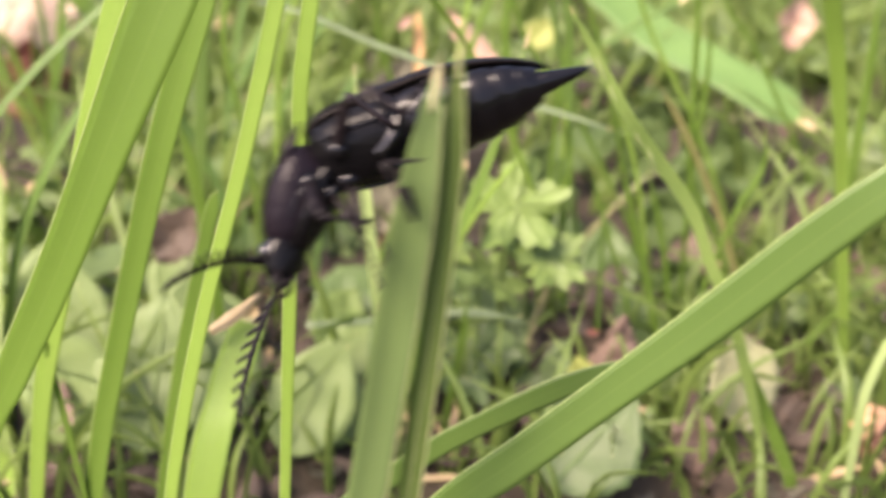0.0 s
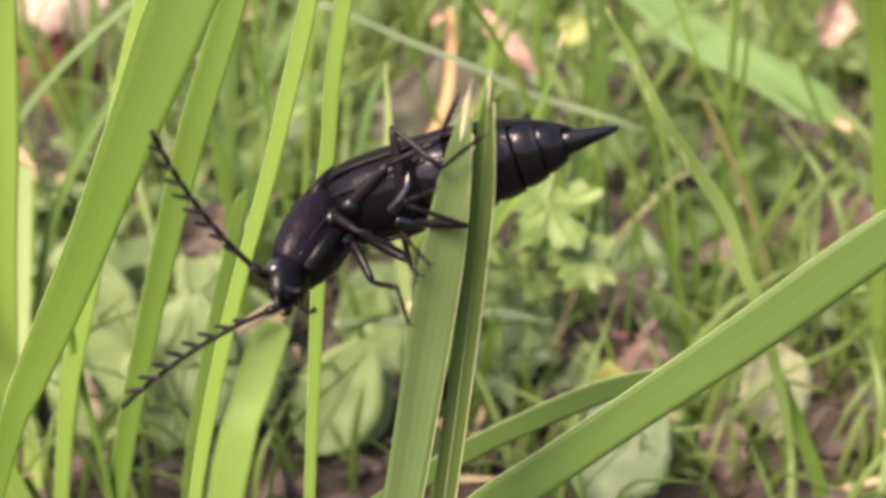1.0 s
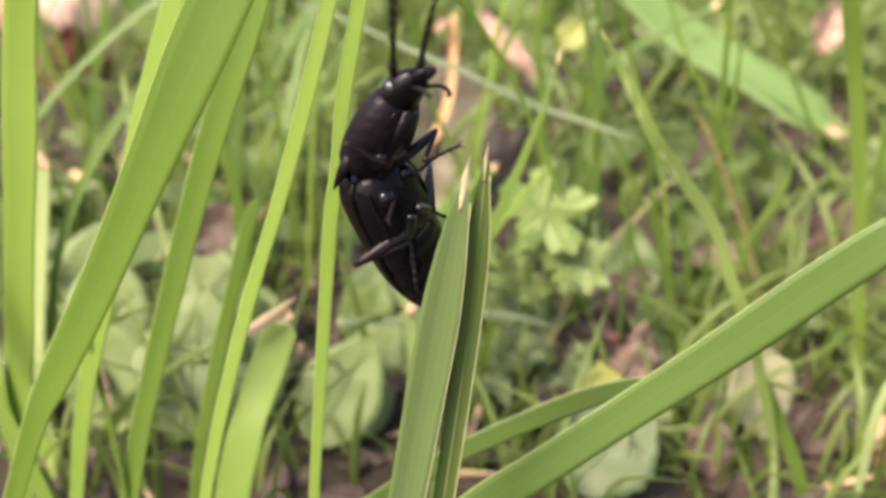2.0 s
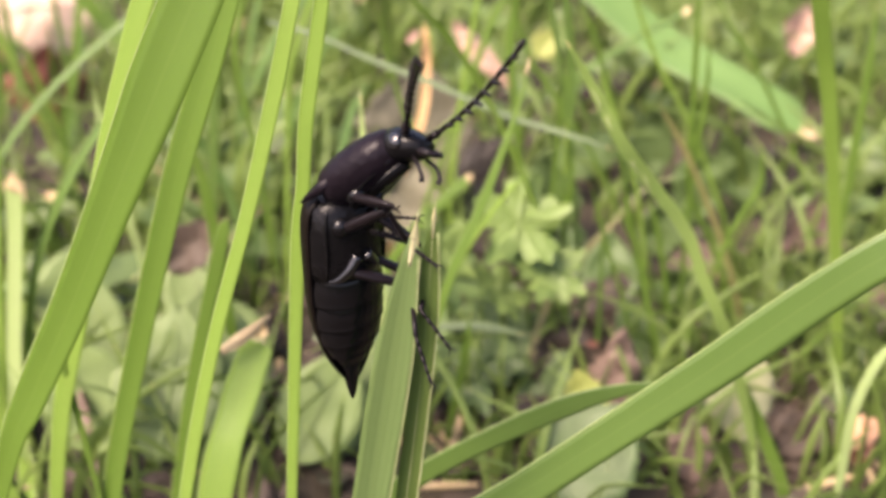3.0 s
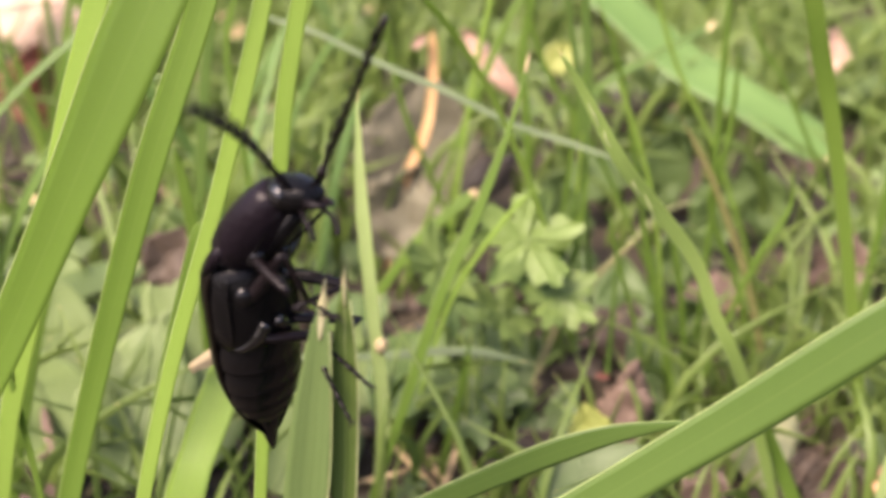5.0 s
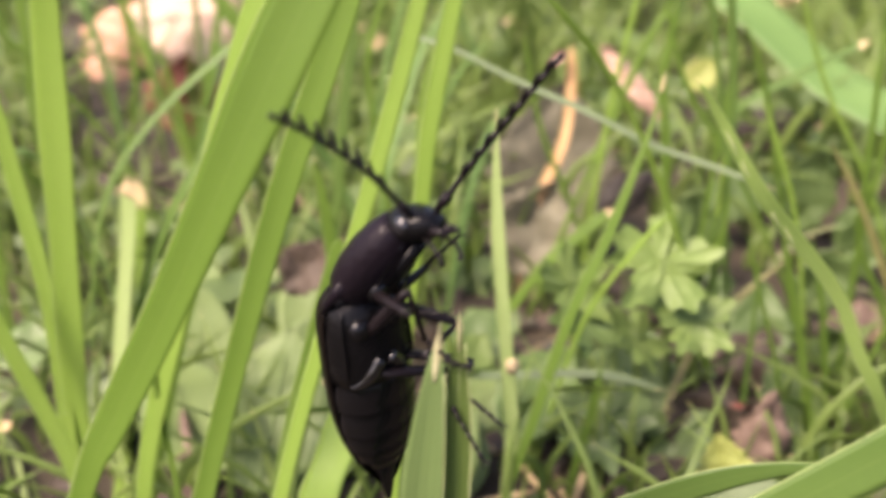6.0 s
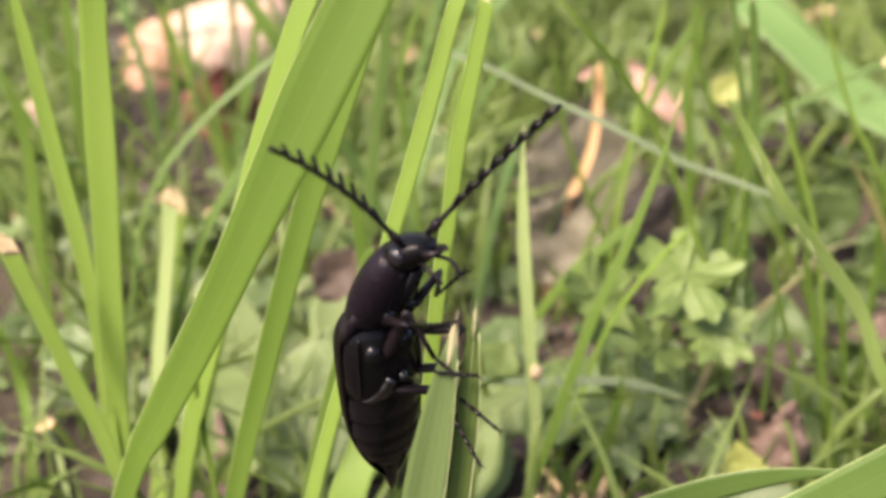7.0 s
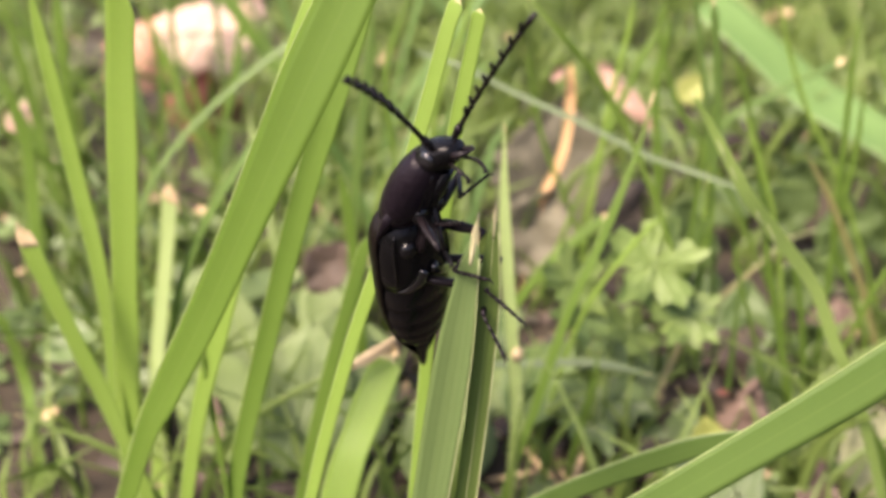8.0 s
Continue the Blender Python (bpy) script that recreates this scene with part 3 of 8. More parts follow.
grass_blade([(-38.3, 14.0, -1.5), (-37.4, 14.0, 3.2), (-32.5, 14.0, 20.6), (-29.5, 14.0, 29.5), (-27.8, 14.0, 33.8)], 1.73)
grass_blade([(-43.0, 80.0, 20.2), (-48.2, 82.0, 25.7), (-53.7, 84.0, 32.8), (-55.9, 85.0, 35.8)], 2.28)
grass_blade([(9.8, 40.0, -1.5), (11.2, 40.0, 13.2), (12.2, 40.0, 21.4), (13.2, 40.0, 28.5)], 0.51)
grass_blade([(25.5, 35.0, -1.5), (24.5, 35.0, 5.6), (22.5, 35.0, 16.2), (20.3, 35.0, 24.0)], 0.67)
grass_blade([(24.4, 32.0, -1.5), (25.8, 32.0, 7.7), (28.6, 32.0, 20.0), (30.8, 32.0, 25.6), (30.3, 32.0, 30.3)], 0.54)
grass_blade([(10.1, 50.0, -1.5), (8.8, 50.0, 13.4), (7.5, 50.0, 26.8), (6.7, 50.0, 33.2), (7.4, 50.0, 39.3), (7.6, 50.0, 41.7)], 0.93)
grass_blade([(24.6, 50.0, -1.5), (21.5, 50.0, 13.5), (18.4, 50.0, 26.8), (16.0, 50.0, 34.5), (13.5, 50.0, 40.0)], 0.60)
grass_blade([(-51.6, 70.0, -1.5), (-52.1, 70.0, 5.9), (-53.1, 70.0, 15.1), (-54.7, 70.0, 23.7), (-55.4, 70.0, 27.4)], 1.15)
grass_blade([(-58.4, 80.0, -1.5), (-55.5, 80.0, 11.5), (-52.8, 80.0, 19.9), (-50.6, 80.0, 28.7), (-49.9, 80.0, 31.7)], 1.35)
grass_blade([(-72.3, 60.0, -1.5), (-72.6, 60.0, 12.9), (-73.0, 60.0, 23.5), (-73.7, 60.0, 31.8), (-75.1, 60.0, 39.7)], 1.87)
grass_blade([(-54.2, 15.7, -2.7), (-54.2, 15.7, 0.3), (-59.6, 25.0, 4.5), (-60.6, 25.0, 12.4), (-62.1, 25.0, 14.3)], 1.79)
grass_blade([(-49.9, 14.5, -2.7), (-49.9, 14.5, 0.3), (-55.3, 22.1, 0.3), (-59.9, 26.5, 0.3)], 0.98, material=GRASS_PALE)
grass_blade([(34.5, 40.0, -1.5), (29.5, 40.0, 13.4), (26.0, 40.0, 20.6), (25.4, 40.0, 28.2), (24.7, 40.0, 38.7), (24.3, 40.0, 46.8)], 0.65)
grass_blade([(12.3, 48.0, 0.8), (23.5, 50.0, 1.8), (34.9, 52.0, 5.1)], 0.94, facing=(0,-0.5,1))
grass_blade([(-12.9, 22.0, 14.2), (-6.5, 24.0, 13.3), (2.1, 25.0, 13.6), (8.4, 25.0, 12.3)], 0.87, "pale grey-green blade lying flat in the litter", material=GRASS_SOFT, facing=(0,-0.5,1))
grass_blade([(-8.5, 62.0, -1.5), (-6.6, 62.0, 9.6), (-5.6, 62.0, 14.0), (-4.0, 62.0, 17.9), (-3.0, 62.0, 21.8), (-2.7, 62.0, 27.1), (-2.9, 62.0, 32.0)], 1.25, "bent orange dead grass stalk by a tan leaf", material=ORANGE, taper=0.9, fold=0.4)
grass_blade([(23.9, 31.1, -2.7), (23.9, 31.1, 0.3), (20.9, 32.0, 12.2), (18.1, 32.0, 22.3), (17.4, 32.0, 24.7)], 0.71)
grass_blade([(15.8, 30.0, -1.5), (15.8, 30.0, 4.6), (15.6, 30.0, 15.6), (15.3, 30.0, 23.8)], 0.50, material=GRASS_DEEP)
grass_blade([(0.1, 24.0, -2.0), (0.1, 24.0, 1.0), (1.6, 24.0, 10.3), (2.2, 24.0, 15.6)], 0.77)
grass_blade([(10.4, 35.0, -1.5), (11.6, 35.0, 14.8), (12.5, 35.0, 23.4), (12.5, 35.0, 29.6)], 0.48)
grass_blade([(-6.7, 56.0, -1.5), (-0.8, 56.0, 17.2), (5.0, 56.0, 34.3), (6.9, 56.0, 38.3), (7.3, 56.0, 43.3)], 0.81)
grass_blade([(-18.9, 42.0, -1.5), (-19.9, 42.0, 13.2), (-21.0, 42.0, 26.3), (-21.9, 42.0, 35.2), (-20.5, 42.0, 41.3), (-18.4, 42.0, 46.0)], 0.69)
grass_blade([(-29.4, 48.0, -1.5), (-27.7, 48.0, 14.2), (-26.0, 48.0, 28.3), (-24.7, 48.0, 36.3), (-24.1, 48.0, 44.3)], 1.48, material=GRASS_DEEP)
grass_blade([(-72.3, 66.0, -1.5), (-71.9, 66.0, 10.3), (-71.3, 66.0, 23.0), (-70.5, 66.0, 33.9), (-69.9, 66.0, 39.1)], 2.22)
grass_blade([(-64.9, 40.0, -1.5), (-63.9, 40.0, 15.9), (-63.0, 40.0, 27.4), (-64.4, 40.0, 36.5)], 2.15)
grass_blade([(-67.0, 75.0, -1.5), (-65.2, 75.0, 6.7), (-62.1, 75.0, 16.8), (-61.2, 75.0, 26.1), (-62.9, 75.0, 34.9)], 1.27)
grass_blade([(-35.0, 45.0, -1.5), (-36.8, 45.0, 15.4), (-38.0, 45.0, 24.0), (-38.1, 45.0, 30.8)], 0.90, material=GRASS_PALE)
grass_blade([(21.5, 32.0, -1.5), (18.8, 32.0, 10.5), (15.8, 32.0, 19.9), (14.2, 32.0, 25.5)], 0.44)
grass_blade([(11.0, 46.0, -1.5), (11.7, 46.0, 13.6), (12.4, 46.0, 27.1), (12.9, 46.0, 34.1), (11.7, 46.0, 40.6)], 0.59)
grass_blade([(51.8, 56.0, -1.5), (43.9, 56.0, 14.3), (36.1, 56.0, 28.5), (32.1, 56.0, 33.8), (30.3, 56.0, 38.3)], 0.55)
grass_blade([(44.1, 42.0, -1.5), (43.6, 42.0, 22.5), (43.3, 42.0, 32.6), (42.8, 42.0, 40.8)], 0.90)
grass_blade([(37.6, 30.0, 6.3), (41.2, 30.0, 12.0), (44.5, 30.0, 14.7)], 0.57)
grass_blade([(-12.4, 46.0, -1.5), (-4.9, 46.0, 11.4), (-0.6, 46.0, 16.5), (2.5, 46.0, 19.5)], 1.28, "short pale green grass blade end", material=GRASS, taper=0.93)
grass_blade([(26.7, 40.0, -1.5), (26.4, 40.0, 8.9), (26.0, 40.0, 20.6), (26.4, 40.0, 31.3), (26.0, 40.0, 38.8)], 0.60)
grass_blade([(13.6, 36.0, -1.5), (12.7, 36.0, 14.3), (12.0, 36.0, 23.5), (11.9, 36.0, 29.1), (11.9, 36.0, 30.9)], 0.44, material=GRASS_LIGHT)
grass_blade([(-3.8, 28.0, -1.5), (-1.9, 28.0, 8.4), (0.7, 28.0, 18.1), (5.0, 28.0, 25.9), (7.6, 28.0, 29.0)], 0.53, material=GRASS_LIGHT)
grass_blade([(23.5, 36.0, -1.5), (21.0, 36.0, 15.1), (18.8, 36.0, 25.3), (15.5, 36.0, 34.0), (14.5, 36.0, 36.3)], 0.46, material=GRASS_LIGHT)
grass_blade([(-0.9, 52.0, -1.5), (0.9, 52.0, 21.2), (1.9, 52.0, 30.3), (3.4, 52.0, 39.4), (3.7, 52.0, 43.0)], 0.61, material=GRASS_LIGHT)
grass_blade([(27.1, 48.0, -1.5), (21.0, 48.0, 12.0), (14.9, 48.0, 23.9), (9.3, 48.0, 32.1), (6.9, 48.0, 38.8), (6.0, 48.0, 44.1)], 0.55)
grass_blade([(38.0, 50.0, -1.5), (32.9, 50.0, 12.0), (27.7, 50.0, 23.8), (22.9, 50.0, 32.1), (19.4, 50.0, 40.6), (18.2, 50.0, 45.2)], 0.50, material=GRASS_LIGHT)
grass_blade([(-20.2, 48.0, -1.5), (-18.3, 48.0, 21.8), (-17.3, 48.0, 31.4), (-14.4, 48.0, 39.8), (-13.2, 48.0, 44.7)], 0.72, material=GRASS_LIGHT)
grass_blade([(3.6, 52.0, -1.5), (-1.2, 52.0, 15.3), (-5.0, 52.0, 24.5), (-7.0, 52.0, 32.5), (-7.5, 52.0, 37.5)], 0.58)
grass_blade([(16.0, 77.0, 14.0), (18.2, 76.0, 20.4), (23.7, 74.0, 25.1), (27.5, 72.0, 28.5), (30.4, 70.0, 31.1)], 1.4, "green blade with a pale broken end over a lying one", material=GRASS_DEEP, facing=(0, -0.5, 1), taper=0.95, fold=0.2)
grass_blade([(9.6, 36.0, -1.5), (10.0, 36.0, 7.0), (10.8, 36.0, 15.9), (11.8, 36.0, 23.3), (12.3, 36.0, 29.6), (12.0, 36.0, 36.2), (11.3, 36.0, 41.8), (10.3, 36.0, 47.6)], 0.75, "thin dark upright grass stem", material=GRASS_DEEP, taper=0.97)
grass_blade([(14.4, 34.0, -1.5), (11.8, 34.0, 12.3), (9.1, 34.0, 21.5), (6.1, 33.0, 29.4), (2.9, 32.0, 36.4), (-0.1, 31.0, 41.3), (-3.3, 30.0, 45.2), (-6.4, 30.0, 48.6)], 0.95, "long green blade leaning over the litter", material=GRASS_LIGHT, facing=(-0.9, -0.7, 0.4), taper=0.75, fold=0.2)
grass_blade([(-46.800000000000004, 23.0, -1.5), (-46.2, 23.0, -5.2), (-44.9, 24.0, 2.7), (-43.6, 25.0, 11.0), (-42.1, 25.0, 18.0), (-40.7, 25.0, 24.6), (-39.8, 25.0, 29.8)], 1.9, "short pale green grass blade cut off bluntly", material=GRASS_PALE, taper=0.98, fold=0.15, base=0.9)

grass_blade([(-62.5, 92.0, -1.5), (-63.9, 92.0, 6.2), (-66.8, 92.0, 16.7), (-68.7, 92.0, 23.6), (-71.2, 92.0, 30.1)], 1.3, material=GRASS_LIGHT)
grass_blade([(-68.4, 96.0, -1.5), (-68.4, 96.0, 6.4), (-68.3, 96.0, 12.3), (-68.6, 96.0, 19.1), (-68.8, 96.0, 26.5)], 1.0, "dark green grass blade before a cream dead leaf", material=GRASS_DEEP)
grass_blade([(-57.6, 90.0, -1.5), (-57.8, 90.0, 13.1), (-57.8, 90.0, 18.7), (-57.7, 90.0, 25.9), (-57.5, 90.0, 32.8)], 1.0, "dark green grass stem before a cream dead leaf", material=GRASS_DEEP, taper=0.95)
grass_blade([(-50.5, 100.0, -1.5), (-52.0, 100.0, 10.0), (-53.5, 100.0, 18.9), (-55.6, 100.0, 22.9), (-58.1, 100.0, 25.8), (-61.7, 100.0, 28.4)], 1.7, material=GRASS_LIGHT)
grass_blade([(-59.2, 88.0, -1.5), (-58.6, 88.0, 4.2), (-57.4, 88.0, 11.1), (-54.8, 88.0, 18.6), (-52.9, 88.0, 24.1)], 1.6, material=GRASS_COOL)

# ---- litter and herbs ----
# cream colour carries the sunlight on this leaf's upper side
dead_leaf((-79.5, 113.5, 16.8), lean(50, 2, 18), 23.0, 15.5, LEAF_CREAM, "cream and pink dead leaf, bright on its arched back", curl=-0.5, cup=-0.55, wave=0.06, seed=1, thick=0.2)
dead_leaf((-87.0, 113.0, 6.0), lean(58, 56, 20), 19.0, 13.5, LEAF_RUST, "rusty orange dead leaf leaning on a cream one", curl=-0.4, cup=-0.4, wave=0.08, seed=4)
# the cream leaf's lower fold as a separate leaf, its shade in the dark red
dead_leaf((-66.5, 101.0, 1.5), lean(84, 84, 20), 14.5, 13.0, LEAF_RED, "dark red-brown shaded lower fold of the cream dead leaf", curl=0.2, cup=-0.3, wave=0.08, seed=2)
dead_leaf((-65.0, 120.0, 16.0), lean(60, 60, 15), 9.0, 6.0, LEAF_SHELL, "pale pink dead leaf in the grass", curl=-0.5, cup=-0.4, wave=0.08, seed=5)
dead_leaf((-5.8, 68.5, 0.5), (10, -52, 84), 25.7, 16.8, LEAF_TAN, "large tan dead leaf propped up in the grass", curl=0.5, cup=0.3, wave=0.07, seed=3)
dead_leaf((18.0, 24.3, 3.0), (5, -58, 97), 10.3, 5.4, LEAF_PINK, "pinkish folded dead leaf hanging in the litter", curl=0.7, cup=-0.5, wave=0.12, seed=6)
dead_leaf((14.4, 28.4, 9.0), (40, 0, -8), 1.5, 0.7, LEAF_RED, "small orange scrap of leaf edge", curl=-0.4, cup=-0.5, wave=0.1, seed=36)
dead_leaf((11.9, 31.0, 0.5), (10, -55, 88), 8.9, 7.1, LEAF_SHADED, "folded dead leaf over a hollow, blackish brown for the shade", curl=0.5, cup=0.6, wave=0.08, seed=7)
dead_leaf((30.0, 22.1, 1.0), (8, -55, 98), 10.7, 8.2, LEAF_OLIVE, "rounded pale olive drying leaf standing on edge", curl=0.3, cup=0.25, wave=0.07, seed=8, peak=0.55)
dead_leaf((24.4, 17.5, -0.5), lean(52, 96), 9.5, 4.2, LEAF_PINK, "dull pink-brown dead leaf leaning in the litter", curl=0.5, cup=0.35, wave=0.12, seed=9)
dead_leaf((9.5, 12.1, 3.0), (20, -30, 35), 12.1, 10.0, LEAF_GREEN, "broad green herb leaf with a yellowish tip", curl=0.3, cup=0.15, wave=0.04, seed=10, category="herb leaf", name="herb_leaf")
dead_leaf((-22.8, 16.9, 4.0), (8, -42, 100), 17.3, 12.1, LEAF_ROSETTE, "large pale green rosette leaf near the soil", curl=0.4, cup=0.12, wave=0.03, seed=12, category="herb leaf", name="herb_leaf")
dead_leaf((-30.8, 40.9, 2.0), (10, -40, 80), 11.1, 7.9, LEAF_ROSETTE, "green rosette leaf among the grass", curl=0.4, cup=0.12, wave=0.03, seed=13, category="herb leaf", name="herb_leaf")
dead_leaf((1.4, 31.6, 5.0), (35, -5, 20), 12.0, 7.6, LEAF_GREEN, "shaded green herb leaf over the litter", curl=0.3, cup=0.2, wave=0.05, seed=14, category="herb leaf", name="herb_leaf")
dead_leaf((-105.6, 99.3, 2.0), (30, -20, 40), 11.2, 8.1, LEAF_PINK, "pale pink dead leaf in the grass", curl=-0.5, cup=-0.3, wave=0.06, seed=15)
dead_leaf((-37.8, 61.8, 1.0), (40, 0, 15), 11.1, 4.5, LEAF_DARK, "dark brown curled dead leaf", curl=-0.5, cup=-0.4, wave=0.08, seed=16)
dead_leaf((-30.0, 15.4, 1.0), (40, -10, 10), 8.0, 4.8, LEAF_DARK, "dark brown dead leaf on the soil", curl=-0.5, cup=-0.4, wave=0.08, seed=17)
dead_leaf((-38.0, 15.4, 1.0), (40, -10, 20), 6.4, 4.3, LEAF_PINK, "dull pink-brown dead leaf on the soil", curl=-0.5, cup=-0.4, wave=0.08, seed=18)
dead_leaf((42.9, 56.7, 1.0), (55, -5, 10), 10.1, 7.2, LEAF_PINK, "pinkish brown leaf in the litter", curl=-0.4, cup=-0.3, wave=0.08, seed=19)
dead_leaf((47.5, 42.9, 1.0), (50, -5, -10), 9.9, 6.6, LEAF_TAN, "faded tan dead leaf in the litter", curl=-0.4, cup=-0.3, wave=0.08, seed=20)
dead_leaf((33.9, 21.7, 0.0), lean(30, 30), 9.4, 4.2, LEAF_DARK, "dark brown wet dead leaf", curl=0.3, cup=0.3, wave=0.12, seed=22)
dead_leaf((39.6, 19.9, 3.0), (45, -10, 25), 6.2, 3.4, LEAF_RUST, "rusty red dead leaf fragment", curl=-0.6, cup=-0.5, wave=0.08, seed=23)
dead_leaf((16.2, 119.9, 8.0), (40, -20, 40), 7.7, 5.5, LEAF_PALE, "small yellow-green leaf above the litter", curl=0.3, cup=0.2, seed=24, category="herb leaf", name="herb_leaf")
dead_leaf((-41.8, 131.8, 8.0), (40, -10, -10), 5.3, 2.7, STRAW, "cream scrap of dry leaf", curl=1.0, cup=0.8, wave=0.1, seed=25)
dead_leaf((-18.9, 24.1, 7.0), (30, -25, 50), 3.6, 1.6, STRAW, "cream scrap of dry straw", curl=0.8, cup=0.6, wave=0.1, seed=26)
dead_leaf((-37.8, 24.4, 6.0), (50, 30, -60), 5.4, 1.1, LEAF_PINK, "narrow pinkish dry blade", curl=0.2, cup=0.5, wave=0.02, seed=27)
dead_leaf((-114.3, 139.8, 2.0), (30, -15, 20), 14.5, 8.5, LEAF_TAN, "faded dead leaf behind the grass", curl=-0.5, cup=-0.3, wave=0.06, seed=28)
dead_leaf((-35.7, 58.2, 2.0), (40, -5, 15), 10.0, 5.4, LEAF_TAN, "brown dead leaf between the blades", curl=-0.5, cup=-0.4, wave=0.06, seed=29)
lobed_leaf((7.3, 32.8, 21.0), (50, -8, 15), 10.7, LEAF_PALE, "soft green deeply lobed herb leaf", 5, 1)
lobed_leaf((-0.9, 32.9, 18.0), (48, 0, 50), 8.6, LEAF_PALE, "soft green deeply lobed herb leaf", 5, 2)
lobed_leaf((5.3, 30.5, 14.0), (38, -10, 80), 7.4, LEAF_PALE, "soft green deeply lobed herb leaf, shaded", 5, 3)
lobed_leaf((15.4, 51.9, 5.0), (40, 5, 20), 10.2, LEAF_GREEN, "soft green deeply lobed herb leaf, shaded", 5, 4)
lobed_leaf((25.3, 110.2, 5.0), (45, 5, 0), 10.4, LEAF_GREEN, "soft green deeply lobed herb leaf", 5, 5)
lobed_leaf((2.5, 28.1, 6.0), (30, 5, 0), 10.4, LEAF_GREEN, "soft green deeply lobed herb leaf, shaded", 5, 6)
dead_leaf((34.6, 167.0, 9.0), (35, -10, -20), 8.0, 3.2, STRAW, "cream scrap of dry grass or leaf", curl=0.9, cup=0.6, wave=0.12, seed=40)
dead_leaf((43.2, 171.2, 9.0), (35, -3, -7), 5.4, 2.2, STRAW, "cream scrap of dry grass or leaf", curl=0.9, cup=0.6, wave=0.12, seed=41)
dead_leaf((-18.8, 146.4, 9.0), (35, 4, 6), 3.8, 1.5, STRAW, "cream scrap of dry grass or leaf", curl=0.9, cup=0.6, wave=0.12, seed=42)
dead_leaf((-61.7, 64.2, 9.0), (35, 11, 19), 3.9, 1.6, STRAW, "cream scrap of dry grass or leaf", curl=0.9, cup=0.6, wave=0.12, seed=43)
dead_leaf((10.8, 69.1, 5.0), (35, -5, 32), 2.4, 1.0, STRAW, "cream scrap of dry grass or leaf", curl=0.9, cup=0.6, wave=0.12, seed=44)
dead_leaf((-53.1, 61.3, 9.0), (35, 2, -15), 3.5, 1.4, STRAW, "cream scrap of dry grass or leaf", curl=0.9, cup=0.6, wave=0.12, seed=45)
dead_leaf((-4.2, 96.0, 9.0), (35, 9, -2), 2.4, 1.0, STRAW, "cream scrap of dry grass or leaf", curl=0.9, cup=0.6, wave=0.12, seed=46)
dead_leaf((-55.5, 19.8, 5.0), (35, -7, 11), 3.1, 1.2, STRAW, "cream scrap of dry grass or leaf", curl=0.9, cup=0.6, wave=0.12, seed=47)
dead_leaf((-47.6, 138.0, 9.0), (35, 0, 24), 5.0, 2.0, STRAW, "cream scrap of dry grass or leaf", curl=0.9, cup=0.6, wave=0.12, seed=48)
dead_leaf((17.6, 19.9, 5.0), (35, 7, 37), 2.3, 0.9, STRAW, "cream scrap of dry grass or leaf", curl=0.9, cup=0.6, wave=0.12, seed=49)
dead_leaf((48.6, 85.8, 9.0), (35, -9, -10), 2.8, 1.1, STRAW, "cream scrap of dry grass or leaf", curl=0.9, cup=0.6, wave=0.12, seed=50)
lobed_leaf((0.4, 31.4, 15.0), (40, -10, 60), 7.5, LEAF_GREEN, "soft green deeply lobed herb leaf", 5, 7)
lobed_leaf((10.5, 31.3, 16.0), (35, -12, 30), 8.5, LEAF_PALE, "soft green deeply lobed herb leaf", 5, 8)
lobed_leaf((5.0, 36.4, 9.0), (40, -10, 10), 6.7, LEAF_GREEN, "soft green deeply lobed herb leaf", 3, 9)
# two dark leaves added so that the shaded gaps here come out dark
dead_leaf((14.6, 45.3, 2.0), (42, -5, 10), 14.0, 7.4, LEAF_DARK, "dark brown dead leaf under the herbs", curl=-0.4, cup=-0.3, wave=0.1, seed=61)
dead_leaf((27.8, 88.4, 2.0), (45, -5, -10), 16.3, 8.6, LEAF_DARK, "dark brown leaf added for a dark gap between grass stems", curl=-0.4, cup=-0.3, wave=0.1, seed=62)
dead_leaf((27.8, 53.4, 2.0), (42, -8, 15), 11.8, 6.3, LEAF_PINK, "dull brown dead leaf in shade", curl=-0.4, cup=-0.4, wave=0.1, seed=63)
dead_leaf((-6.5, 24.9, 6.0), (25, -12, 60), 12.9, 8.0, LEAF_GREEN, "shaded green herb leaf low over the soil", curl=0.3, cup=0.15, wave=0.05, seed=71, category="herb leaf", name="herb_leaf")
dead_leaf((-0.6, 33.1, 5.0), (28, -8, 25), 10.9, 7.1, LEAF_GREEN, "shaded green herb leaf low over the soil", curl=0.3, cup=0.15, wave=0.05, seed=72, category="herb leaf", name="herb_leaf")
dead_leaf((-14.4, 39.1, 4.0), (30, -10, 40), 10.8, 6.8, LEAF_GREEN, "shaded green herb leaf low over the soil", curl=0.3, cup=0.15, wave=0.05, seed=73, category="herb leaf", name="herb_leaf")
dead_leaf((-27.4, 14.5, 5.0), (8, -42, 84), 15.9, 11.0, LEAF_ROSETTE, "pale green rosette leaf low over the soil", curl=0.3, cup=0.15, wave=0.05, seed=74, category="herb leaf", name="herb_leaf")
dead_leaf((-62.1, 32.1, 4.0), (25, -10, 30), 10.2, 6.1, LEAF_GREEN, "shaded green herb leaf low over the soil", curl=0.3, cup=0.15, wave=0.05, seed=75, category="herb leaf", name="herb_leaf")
dead_leaf((-13.1, 32.9, 4.0), (25, -10, 70), 9.5, 6.3, LEAF_PALE, "pale green rosette leaf low over the soil", curl=0.3, cup=0.15, wave=0.05, seed=76, category="herb leaf", name="herb_leaf")
